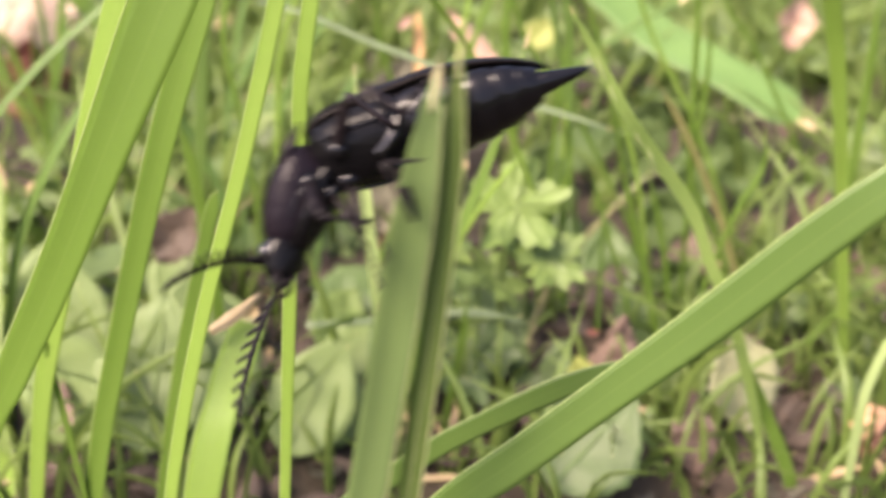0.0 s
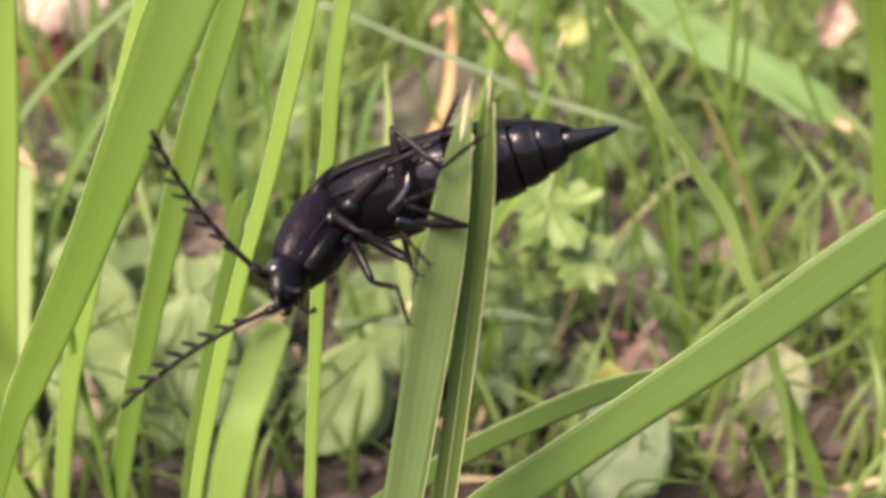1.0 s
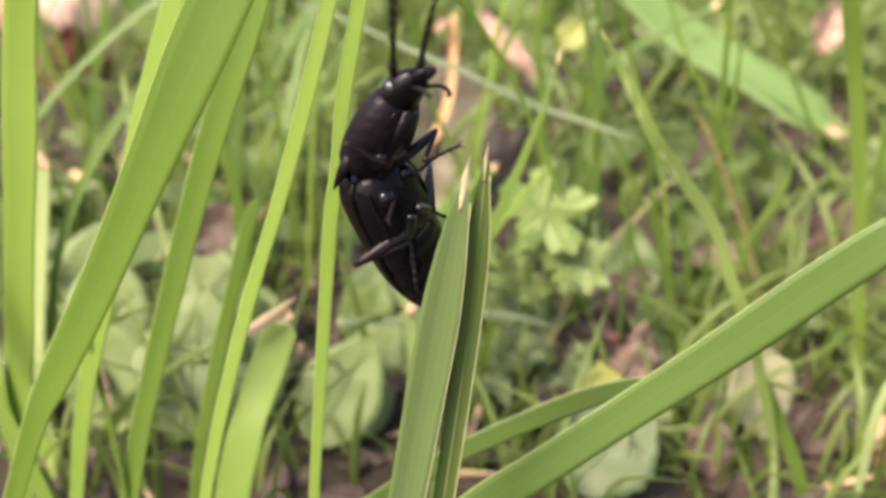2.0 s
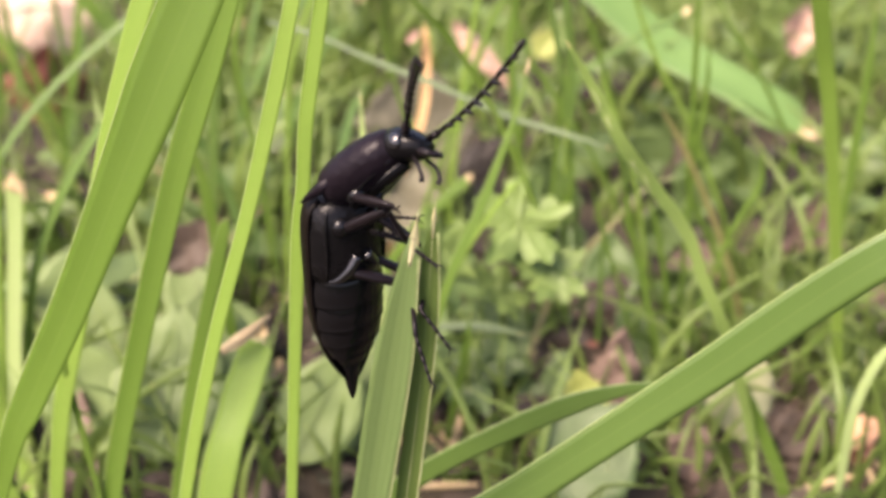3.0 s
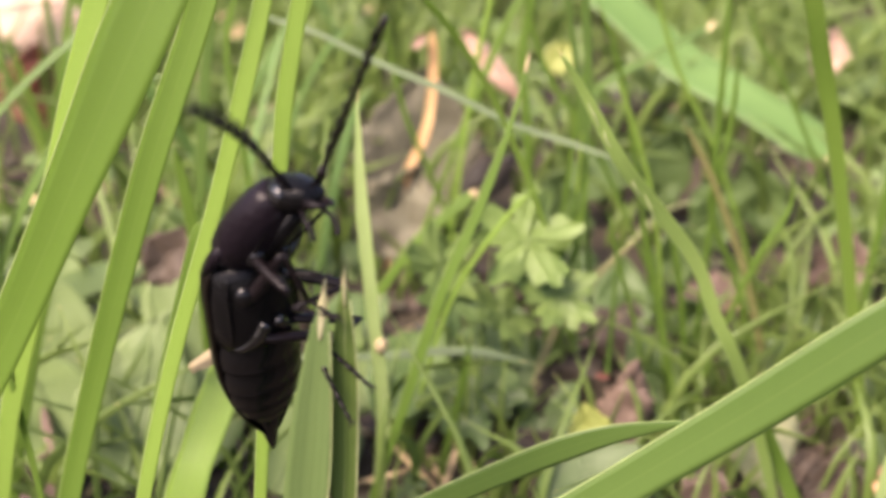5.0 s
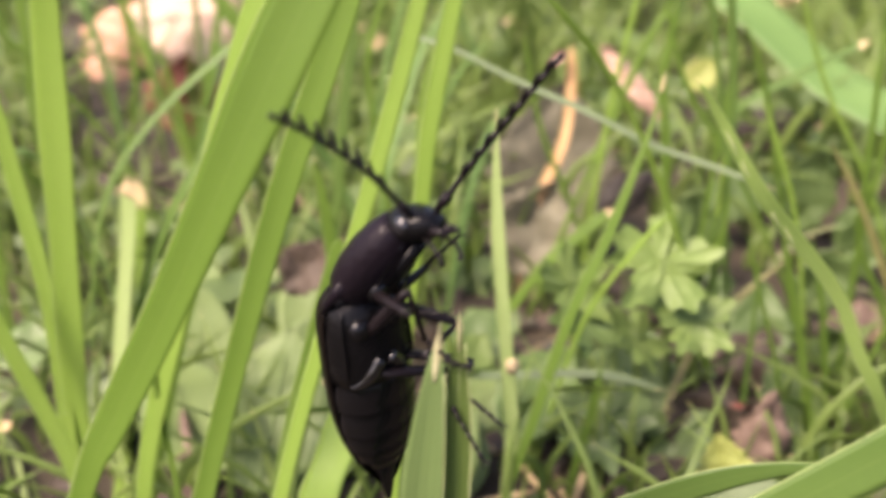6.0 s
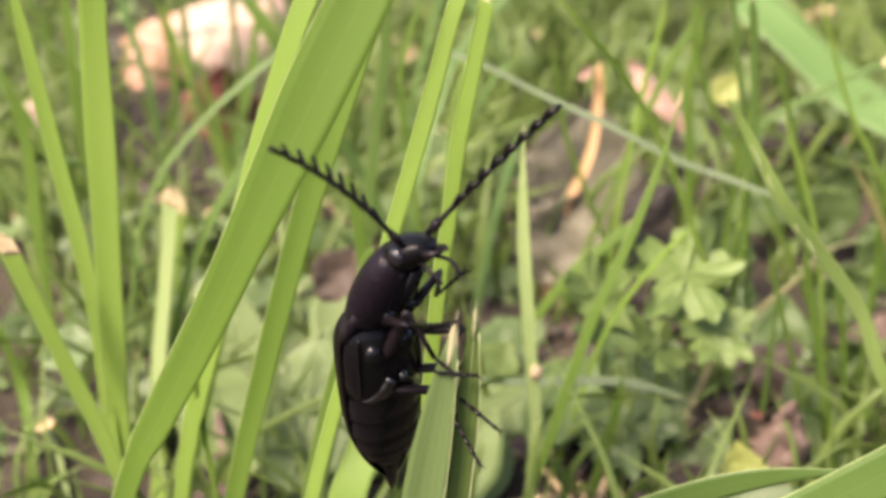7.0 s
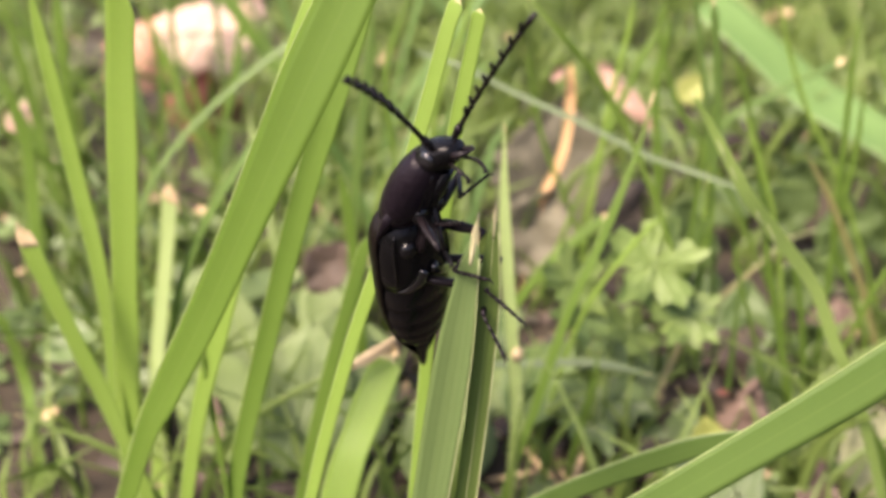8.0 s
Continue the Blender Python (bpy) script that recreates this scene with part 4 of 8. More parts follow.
dead_leaf((41.8, 20.5, 1.9), (29, -25, 120), 7.3, 3.5, LEAF_TAN, "faded tan crumpled dead leaf in the litter", curl=-0.14, cup=-0.40, wave=0.14, seed=81)
dead_leaf((26.9, 35.7, 0.8), (45, -30, 119), 6.7, 2.7, LEAF_DARK, "dark brown crumpled dead leaf in the litter", curl=0.20, cup=0.55, wave=0.14, seed=86)
dead_leaf((30.9, 32.8, 0.5), (41, -34, 37), 7.4, 3.4, LEAF_DARK, "dark brown crumpled dead leaf in the litter", curl=-0.70, cup=-0.33, wave=0.14, seed=89)
dead_leaf((31.6, 21.7, 0.6), (41, -31, 48), 6.2, 2.7, LEAF_DARK, "dark brown crumpled dead leaf in the litter", curl=0.47, cup=0.01, wave=0.14, seed=91)
dead_leaf((44.1, 24.9, 0.5), (47, -17, -17), 6.5, 2.9, LEAF_DARK, "dark brown crumpled dead leaf in the litter", curl=0.79, cup=0.37, wave=0.14, seed=92)
dead_leaf((28.1, 32.9, 1.2), (43, -26, -57), 4.5, 2.3, LEAF_DARK, "dark brown crumpled dead leaf in the litter", curl=0.52, cup=-0.25, wave=0.14, seed=93)
dead_leaf((23.0, 26.6, 1.5), (50, 0, 38), 6.3, 2.6, LEAF_DARK, "dark brown crumpled dead leaf in the litter", curl=-0.41, cup=0.12, wave=0.14, seed=95)
dead_leaf((-26.6, 30.5, 1.4), (22, -2, -28), 4.3, 3.3, LEAF_DARK, "dark brown crumpled dead leaf in the litter", curl=-0.75, cup=0.34, wave=0.14, seed=110)
dead_leaf((-40.7, 40.6, 1.1), (35, -6, 91), 6.1, 3.0, LEAF_DARK, "dark brown crumpled dead leaf in the litter", curl=-0.59, cup=-0.02, wave=0.14, seed=111)
dead_leaf((-16.3, 25.8, 1.3), (42, 2, 51), 5.5, 2.3, LEAF_DARK, "dark brown crumpled dead leaf in the litter", curl=0.07, cup=0.49, wave=0.14, seed=112)
dead_leaf((-39.8, 22.8, 1.5), (9, -21, -25), 3.8, 1.9, LEAF_PINK, "pinkish brown crumpled dead leaf in the litter", curl=-0.08, cup=-0.01, wave=0.14, seed=113)
dead_leaf((-27.4, 38.6, 1.7), (28, -20, 57), 4.8, 2.6, LEAF_DARK, "dark brown crumpled dead leaf in the litter", curl=0.41, cup=0.15, wave=0.14, seed=114)
dead_leaf((-20.3, 39.6, 1.4), (44, -32, 113), 5.5, 2.8, LEAF_DARK, "dark brown crumpled dead leaf in the litter", curl=-0.75, cup=-0.56, wave=0.14, seed=115)
dead_leaf((-23.9, 38.3, 1.2), (27, 4, 60), 6.1, 3.0, LEAF_DARK, "dark brown crumpled dead leaf in the litter", curl=0.37, cup=-0.51, wave=0.14, seed=116)
dead_leaf((-41.7, 30.8, 1.7), (33, 2, -22), 5.1, 2.7, LEAF_PINK, "pinkish brown crumpled dead leaf in the litter", curl=-0.71, cup=-0.18, wave=0.14, seed=117)
dead_leaf((-34.8, 20.7, 0.6), (19, -29, -32), 3.5, 1.8, LEAF_DARK, "dark brown crumpled dead leaf in the litter", curl=0.26, cup=-0.50, wave=0.14, seed=118)
dead_leaf((-44.4, 40.5, 0.9), (28, 5, -40), 4.8, 1.9, LEAF_DARK, "dark brown crumpled dead leaf in the litter", curl=0.03, cup=-0.36, wave=0.14, seed=119)
dead_leaf((-8.6, 58.5, 4.0), lean(58, 68), 13.5, 10.5, LEAF_BEIGE, "pale beige dead leaf folded against a tan one", curl=0.6, cup=0.55, wave=0.09, seed=120)
# stands where the hollow beside the beige leaf is in shadow
dead_leaf((1.0, 66.5, 9.0), lean(62, 38), 10.5, 5.0, LEAF_SHADED, "dead leaf edge behind a beige one, blackish brown for the shade", curl=-0.7, cup=-0.5, wave=0.12, seed=121)
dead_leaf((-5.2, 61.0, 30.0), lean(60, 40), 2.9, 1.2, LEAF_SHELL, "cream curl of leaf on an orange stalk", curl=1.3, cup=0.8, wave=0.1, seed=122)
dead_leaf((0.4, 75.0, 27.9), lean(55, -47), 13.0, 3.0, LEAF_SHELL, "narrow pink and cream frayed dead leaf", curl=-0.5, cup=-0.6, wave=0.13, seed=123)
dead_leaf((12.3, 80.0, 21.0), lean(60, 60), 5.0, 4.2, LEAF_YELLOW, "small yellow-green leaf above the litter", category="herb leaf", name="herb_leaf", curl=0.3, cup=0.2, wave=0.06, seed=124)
dead_leaf((20.5, 95.5, 9.0), lean(50, 15), 12.5, 7.0, LEAF_SHADED, "dead leaf under a lying blade, blackish brown for the shade", curl=-0.4, cup=-0.4, wave=0.12, seed=125)
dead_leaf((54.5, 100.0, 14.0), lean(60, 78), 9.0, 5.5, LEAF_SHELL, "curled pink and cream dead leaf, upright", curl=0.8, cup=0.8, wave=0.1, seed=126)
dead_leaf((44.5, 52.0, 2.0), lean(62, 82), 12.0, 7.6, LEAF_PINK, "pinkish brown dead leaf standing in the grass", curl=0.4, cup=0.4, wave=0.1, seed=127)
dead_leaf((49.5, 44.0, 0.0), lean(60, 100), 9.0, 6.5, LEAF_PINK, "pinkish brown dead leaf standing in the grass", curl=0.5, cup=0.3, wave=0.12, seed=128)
dead_leaf((12.0, 29.0, 1.0), lean(64, 80), 10.5, 7.6, LEAF_SHADED, "cupped dead leaf over a hollow, blackish brown for the shade", curl=0.5, cup=0.5, wave=0.08, seed=129)
dead_leaf((13.9, 18.0, 6.2), lean(60, 105), 6.6, 4.6, LEAF_YELLOW, "yellow-green herb leaf tip before the litter", category="herb leaf", name="herb_leaf", curl=0.3, cup=0.25, wave=0.09, seed=130)
dead_leaf((41.0, 19.5, 0.0), lean(40, 70), 5.0, 2.2, LEAF_RED, "dark red-brown dead leaf in a hollow", curl=0.5, cup=0.5, wave=0.12, seed=131)

for x, y, z, angle, size in ((-34, 21, 2.5, 110, 14), (-15.5, 19, 3, 60, 13), (-40, 30, 3, 80, 14), (-20.5, 33, 3.5, 130, 12), (-10.5, 22, 1.5, 95, 10), (-46.5, 41, 3, 60, 13), (-29, 27, 4.5, 75, 12), (-12, 27, 6.5, 40, 9)):
    dead_leaf((x, y, z - 2), lean(48, angle, -x * 0.4), size, size * 0.68, LEAF_ROSETTE, "pale green rosette leaf low over the soil", curl=0.3, cup=0.1, wave=0.015, seed=200 - x, category="herb leaf", name="herb_leaf")

for x, y, z, angle, size in ((8, 26, 2, 60, 10), (24, 34, 2, 120, 11), (36, 40, 2, 70, 10), (20, 46, 2, 95, 12), (46, 33, 1, 110, 9), (38, 24, 1, 60, 8), (16, 22, 0.5, 130, 7), (56, 46, 2, 90, 12)):
    dead_leaf((x, y, z - 2), lean(44, angle, -x * 0.3), size, size * 0.6, LEAF_GREEN, "shaded green herb leaf over the litter", curl=0.4, cup=0.2, wave=0.06, seed=300 + x, category="herb leaf", name="herb_leaf")

# leaves added to darken this zone, the grass's shade in their deeper green
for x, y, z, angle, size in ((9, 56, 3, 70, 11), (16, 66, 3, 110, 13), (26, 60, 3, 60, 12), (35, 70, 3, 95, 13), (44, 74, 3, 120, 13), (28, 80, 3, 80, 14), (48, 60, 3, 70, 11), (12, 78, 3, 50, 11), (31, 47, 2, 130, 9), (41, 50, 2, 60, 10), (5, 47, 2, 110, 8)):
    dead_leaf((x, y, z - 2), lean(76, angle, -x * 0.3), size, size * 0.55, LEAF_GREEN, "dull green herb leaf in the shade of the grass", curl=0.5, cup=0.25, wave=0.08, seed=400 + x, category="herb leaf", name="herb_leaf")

dead_leaf((-30.2, 36.5, 12.5), lean(58, 55), 8.0, 5.2, LEAF_DARK, "dark brown dead leaf caught between grass blades", curl=0.5, cup=0.5, wave=0.1, seed=132)
dead_leaf((-24.6, 22.0, 11.6), lean(60, -74), 5.6, 0.9, LEAF_SHELL, "narrow pinkish dry blade among the grass", curl=0.2, cup=0.4, wave=0.03, seed=133)
dead_leaf((-15.6, 9.0, 23.0), lean(55, 60), 2.0, 1.3, STRAW, "cream frayed curl of dry grass", curl=1.2, cup=0.9, wave=0.12, seed=134)
dead_leaf((3.5, 23.0, 1.5), lean(50, 25), 9.0, 4.5, LEAF_SHADED, "dead leaf coloured blackish brown as in a shaded hollow", curl=-0.4, cup=-0.4, wave=0.1, seed=135)


dead_leaf((-85.9, 75.0, 12.2), lean(55, 70, 20), 7.5, 5.0, LEAF_SHELL, "pale pink dead leaf in the grass", curl=-0.4, cup=-0.4, wave=0.1, seed=137)


def scattered_leaves():
    """Dead leaves lying between the grass further back."""
    rng = random.Random(91)
    kinds = ((LEAF_DARK, "dark brown"), (LEAF_PINK, "pinkish brown"), (LEAF_TAN, "faded tan"), (LEAF_DARK, "dark brown"), (LEAF_SHELL, "pale pink"))
    for k in range(46):
        y = rng.uniform(62, 210)
        x = rng.uniform(-0.42, 0.5) * (y + 62)
        material, tone = kinds[k % 5]
        size = rng.uniform(5, 11) * (0.6 if material is LEAF_SHELL else 1.0)
        dead_leaf((x, y, ground_height(x, y) + rng.uniform(0.5, 5)), lean(rng.uniform(15, 60), rng.uniform(0, 180), rng.uniform(-40, 40)), size, size * rng.uniform(0.35, 0.6), material, tone + " dead leaf between the grass stems", curl=rng.uniform(-0.7, 0.7), cup=rng.uniform(-0.6, 0.6), wave=0.12, seed=140 + k, rows=10, cols=6)


scattered_leaves()

# ---- fine grass, small herbs and crumbs, too many to count ----


CLEARINGS = ((-92, 150, 28), (-82, 124, 18), (-68, 98, 14), (-62, 88, 14), (-58, 92, 10), (-78, 110, 15), (-56, 80, 9), (-5, 94, 14), (-5, 74, 10), (10, 146, 10), (17, 32, 7), (33, 26, 6), (-34, 30, 8), (40, 24, 6), (36, 66, 12), (6, 62, 17), (-7, 88, 15), (14, 50, 12), (-2, 56, 10), (8, 42, 12), (0, 38, 9), (-24, 30, 9), (-3, 54, 13), (2, 66, 12), (-6, 44, 9), (38, 78, 14), (52, 95, 14), (29, 62, 9), (12, 26, 6))


def bare(x, y):
    """Patches where leaves lie and little grows."""
    return any((x - a) ** 2 + (y - b) ** 2 < r * r for a, b, r in CLEARINGS)


def fine_grass():
    """Thin young grass between and behind the single blades."""
    rng = random.Random(7)
    for name, count, zone, width, height in (
        ("grass_sward", 2600, (-130, 130, 60, 170), (0.5, 1.5), (8, 28)),
        ("grass_sward", 2600, (-190, 190, 170, 330), (0.6, 1.8), (10, 42)),
        ("grass_sward", 900, (-75, 85, 8, 62), (0.35, 1.0), (5, 24)),
        ("grass_sward", 420, (2, 62, 16, 60), (0.4, 0.9), (6, 17)),
        ("grass_sward", 2600, (-460, 460, 330, 900), (1.5, 3.5), (25, 60)),
    ):
        bm = bmesh.new()
        for _ in range(count):
            x, y = rng.uniform(zone[0], zone[1]), rng.uniform(zone[2], zone[3])
            if noise.noise((x / 34, y / 34, 11.0)) < -0.3 or (bare(x, y) and rng.random() < 0.85):
                continue
            h, a = rng.uniform(*height), rng.uniform(0, 6.283)
            lean = h * rng.uniform(0.15, 0.9)
            dx, dy = lean * math.cos(a), lean * math.sin(a)
            z = ground_height(x, y) - 1
            droop = rng.uniform(0.75, 1.0)
            pts = [(x, y, z), (x + dx * 0.25, y + dy * 0.25, z + h * 0.55), (x + dx, y + dy, z + h * droop)]
            blade_mesh(bm, pts, rng.uniform(*width), (rng.uniform(-0.6, 0.6), -1, 0.5), rng.uniform(-50, 50), 0.3, 7, 0.45, across=1, thick=0.04)
        ob = part(name, bm, GRASS_FINE)
        tagged(ob, "fine green meadow grass growing through the litter", "grass", kind="stuff")


def meadow_around():
    """Coarse grass all round the spot, behind the camera too."""
    rng = random.Random(52)
    bm = bmesh.new()
    for _ in range(5200):
        a, d = rng.uniform(0, 6.2832), 2200 * rng.random() ** 0.8
        x, y = d * math.cos(a), d * math.sin(a)
        if y > -150 and abs(x) < 130 + 0.45 * abs(y) and y < 900:
            continue
        h, turn = rng.uniform(30, 70), rng.uniform(0, 6.2832)
        lean = h * rng.uniform(0.2, 0.9)
        dx, dy = lean * math.cos(turn), lean * math.sin(turn)
        blade_mesh(bm, [(x, y, -3), (x + dx * 0.3, y + dy * 0.3, h * 0.6), (x + dx, y + dy, h)], rng.uniform(3, 9) * (1 + d / 1500), (rng.uniform(-1, 1), -1, 0.5), rng.uniform(-50, 50), 0.2, 4, 0.45, across=1)
    ob = part("grass_sward", bm, GRASS_FINE)
    tagged(ob, "coarse green meadow grass all around the spot", "grass", kind="stuff")


def loose_blades():
    """Longer single blades that cross one another behind the beetle."""
    rng = random.Random(33)
    for k in range(72):
        y = rng.uniform(22, 125)
        x = rng.uniform(-0.62, 0.62) * (y + 62)
        if bare(x, y) or x > -8:
            continue
        h, lean = rng.uniform(24, 46) + y * 0.12, rng.choice((-1, 1)) * rng.uniform(4, 34)
        if x > -30:
            h, lean = h * 0.7, lean * 0.5
        back = rng.uniform(-8, 12)
        bow = rng.uniform(0.15, 0.4)
        pts = [(x, y, -1.5), (x + lean * bow, y + back * 0.3, h * 0.5), (x + lean * 0.8, y + back * 0.8, h * 0.88), (x + lean * 1.25, y + back, h * rng.uniform(0.93, 1.08))]
        material = (GRASS, GRASS_COOL, GRASS_DEEP)[rng.randrange(3)]
        label = "thin arching green grass blade behind the others" if abs(lean) > 16 else "thin upright green grass blade behind the others"
        if k % 3 == 0:
            label = label.replace("grass blade", "grass blade with a dry tip")
        width, turn, twist = rng.uniform(0.7, 1.3), rng.uniform(-0.6, 0.2), rng.uniform(-40, 40)
        if -52 < x + lean < -28 and y < 60 and lean > 8:
            continue
        grass_blade(pts, width, label, material=material, facing=(turn, -1, 0.6), twist=twist, taper=0.6)


def low_herbs():
    """Broad and lobed leaves close to the soil, on thin stalks."""
    rng = random.Random(21)
    bm = bmesh.new()
    for _ in range(900):
        x, y = rng.uniform(-130, 140), rng.uniform(15, 290)
        if noise.noise((x / 30, y / 30, 4.0)) < -0.28 or (bare(x, y) and rng.random() < 0.9):
            continue
        h = rng.uniform(1.5, 9)
        z = ground_height(x, y)
        turn = Euler((rng.uniform(0.1, 0.95), rng.uniform(-0.45, 0.45), rng.uniform(-0.8, 0.8))).to_matrix()
        centre = Vector((x, y, z + h))
        lobed = rng.random() < 0.8
        n = 30
        size, lobes, phase = rng.uniform(1.6, 4.8), rng.choice((3, 5)), rng.uniform(0, 6.28)
        stretch = rng.uniform(0.3, 0.5)
        rings = []
        for r in (0.35, 0.7, 1.0):
            ring = []
            for k in range(n):
                t = 6.2832 * k / n
                if lobed:
                    d = size * (0.3 + 0.62 * abs(math.cos(t * lobes / 2)) ** 0.8 + 0.12 * abs(math.cos(t * lobes * 1.5)))
                    u, v = d * math.cos(t + phase), d * math.sin(t + phase)
                else:
                    u, v = size * 1.5 * math.cos(t), size * 1.5 * stretch * math.sin(t) * (1 - 0.25 * math.cos(t))
                lift = 0.10 * size * (r * r) * math.cos(2 * t + phase) - 0.12 * size * r * r
                ring.append(bm.verts.new((centre + turn @ Vector((u * r, v * r, lift))) * MM))
            rings.append(ring)
        mid = bm.verts.new(centre * MM)
        for k in range(n):
            q = (k + 1) % n
            bm.faces.new((mid, rings[0][k], rings[0][q]))
            for a, b in zip(rings, rings[1:]):
                bm.faces.new((a[k], b[k], b[q], a[q]))
        tube(bm, [(x + 1, y + 2, z - 1), (x + 0.6, y + 1, z + h * 0.6), (x, y, z + h - 0.05)], [0.2, 0.18], 4)
    ob = part("herb_carpet", bm, LEAF_HERB)
    tagged(ob, "low green lobed and rounded herb leaves close to the soil", "herbs", kind="stuff")


def leaf_crumbs():
    """Broken dry leaf and straw on the soil."""
    for seed, material, count, label in ((3, LEAF_DARK, 1100, "dark crumbled leaf litter"), (4, LEAF_TAN, 380, "pale tan crumbled leaf litter"), (5, STRAW, 150, "dry straw bits")):
        rng = random.Random(seed)
        bm = bmesh.new()
        for _ in range(count):
            x, y = (rng.uniform(-150, 160), rng.uniform(0, 320)) if rng.random() < 0.65 else (rng.uniform(-40, 65), rng.uniform(0, 60))
            z = ground_height(x, y) + rng.uniform(0.1, 1.6)
            a, n = rng.uniform(0, 6.283), rng.randint(5, 7)
            ln, wd = (rng.uniform(2, 7), rng.uniform(1.5, 4)) if material is not STRAW else (rng.uniform(5, 16), rng.uniform(0.5, 1.0))
            turn = Euler((rng.uniform(-0.6, 0.9), rng.uniform(-0.5, 0.5), a)).to_matrix()
            top, under = [], []
            for q in range(n):
                t = 6.2832 * q / n
                k = rng.uniform(0.7, 1.1)
                p = turn @ Vector((ln / 2 * math.cos(t) * k, wd / 2 * math.sin(t) * k, 0.35 * math.cos(2 * t))) + Vector((x, y, z))
                top.append(bm.verts.new(p * MM))
                under.append(bm.verts.new((p - Vector((0, 0, 0.15))) * MM))
            bm.faces.new(top)
            bm.faces.new(under[::-1])
            for q in range(n):
                bm.faces.new((top[q], under[q], under[(q + 1) % n], top[(q + 1) % n]))
        ob = part("leaf_litter", bm, material, smooth=False)
        tagged(ob, label, "leaf litter", kind="stuff")


def dry_straws():
    """Thin bleached stems lying in the grass and litter."""
    rng = random.Random(64)
    for k in range(18):
        y = rng.uniform(40, 130)
        x = rng.uniform(-0.4, 0.5) * (y + 62)
        ln, a, up = rng.uniform(7, 17), rng.uniform(-0.5, 0.5) + rng.choice((0, 3.14)), rng.uniform(-0.1, 0.8)
        z = rng.uniform(1.5, 7)
        dx, dz = ln * math.cos(a) * math.cos(up), ln * math.sin(up)
        pts = [(x, y, z), (x + dx * 0.5, y + 1.5, z + dz * 0.55 + rng.uniform(-0.6, 0.9)), (x + dx, y + 2.5, z + dz)]
        bm = bmesh.new()
        tube(bm, [Vector(p) - Vector(pts[0]) for p in pts], [0.16, 0.14, 0.08], 6)
        ob = part("dry_straw", bm, STRAW_PALE if k % 3 else STRAW)
        ob.location = Vector(pts[0]) * MM
        tagged(ob, "thin bleached straw lying in the litter", "straw", "dry straws")


fine_grass()
meadow_around()
loose_blades()
dry_straws()
low_herbs()
leaf_crumbs()

# ---- the two blades the beetle climbs ----


def host_blade(points, width, label, material=GRASS_HOST, **shape):
    bm = bmesh.new()
    blade_mesh(bm, points, width, **shape)
    ob = part("grass_blade", bm, material)
    for s, name in ((0, "midrib"), (1, "pale_edge")):
        b = bmesh.new()
        line = []
        for k in range(9):
            place, tangent = curve_at([Vector(p) for p in points], 0.1 + 0.86 * k / 8)
            side = tangent.cross(Vector(shape["facing"])).normalized()
            out = side.cross(tangent).normalized()
            w = width / 2 * (1 if 0.1 + 0.86 * k / 8 < shape["taper"] else max(0.03, 1 - ((0.1 + 0.86 * k / 8 - shape["taper"]) / (1 - shape["taper"])) ** shape["power"]))
            line.append(place + side * (s * w * 0.98) + out * (0.06 if s == 0 else 0.5 * shape["fold"] * w) - out * (0.5 * shape["fold"] * w if s == 0 else 0))
        tube(b, line, [0.055, 0.05, 0.035], 6)
        part(name, b, STRAW_PALE, ob, "pale yellow-green " + name.replace("_", " "))
    b = bmesh.new()
    knots = [Vector(p) for p in points]
    a, c = curve_at(knots, 0.95)[0], curve_at(knots, 1.0)[0]
    wide = 1 - ((0.95 - shape["taper"]) / (1 - shape["taper"])) ** shape["power"]
    blade_mesh(b, [a, (a + c) / 2, c + (c - a) * 0.10], width * wide * 0.45, facing=shape["facing"], fold=shape["fold"], steps=9, taper=0.0, power=2.2, base=0.3, grow=0.6, thick=0.11)
    part("dry_tip", b, STRAW_WHITE, ob, "bleached straw-coloured split end")
    return tagged(ob, label, "grass blade", "grass blades")


HOST_LENGTH = 60.0
host_wide = host_blade([(0, 0, -1), (0.3, 0.2, HOST_LENGTH * 0.35), (0.2, 0.1, HOST_LENGTH * 0.7), (0, 0, HOST_LENGTH)], 2.15, "ribbed pale-edged grass blade that carries a beetle", facing=(-0.25, -1, 0.25), fold=0.3, taper=0.74, power=3.2, thick=0.07)
host_narrow = host_blade([(3.2, 0.5, -1), (2.9, 0.45, HOST_LENGTH * 0.4), (1.85, 0.35, HOST_LENGTH * 0.8), (0.75, 0.25, HOST_LENGTH * 1.012)], 1.2, "narrow grass blade pressed behind a wider one, shade in its colour", GRASS_HOST_SHADE, facing=(0.0, -1, 0.25), fold=0.3, taper=0.78, power=2.6, thick=0.07)

# ---- the beetle; x forward, z its back ----

beetle = new("click_beetle")
beetle.empty_display_size = 0.004
tagged(beetle, "black violet-tinged click beetle with comb-like antennae on grass", "beetle")


def body_part(name, stations, material, label="", sides=28):
    bm = bmesh.new()
    loft(bm, stations, sides)
    return part(name, bm, material, beetle, label)


wing_cases, belly_plates, trunk = [], [], []


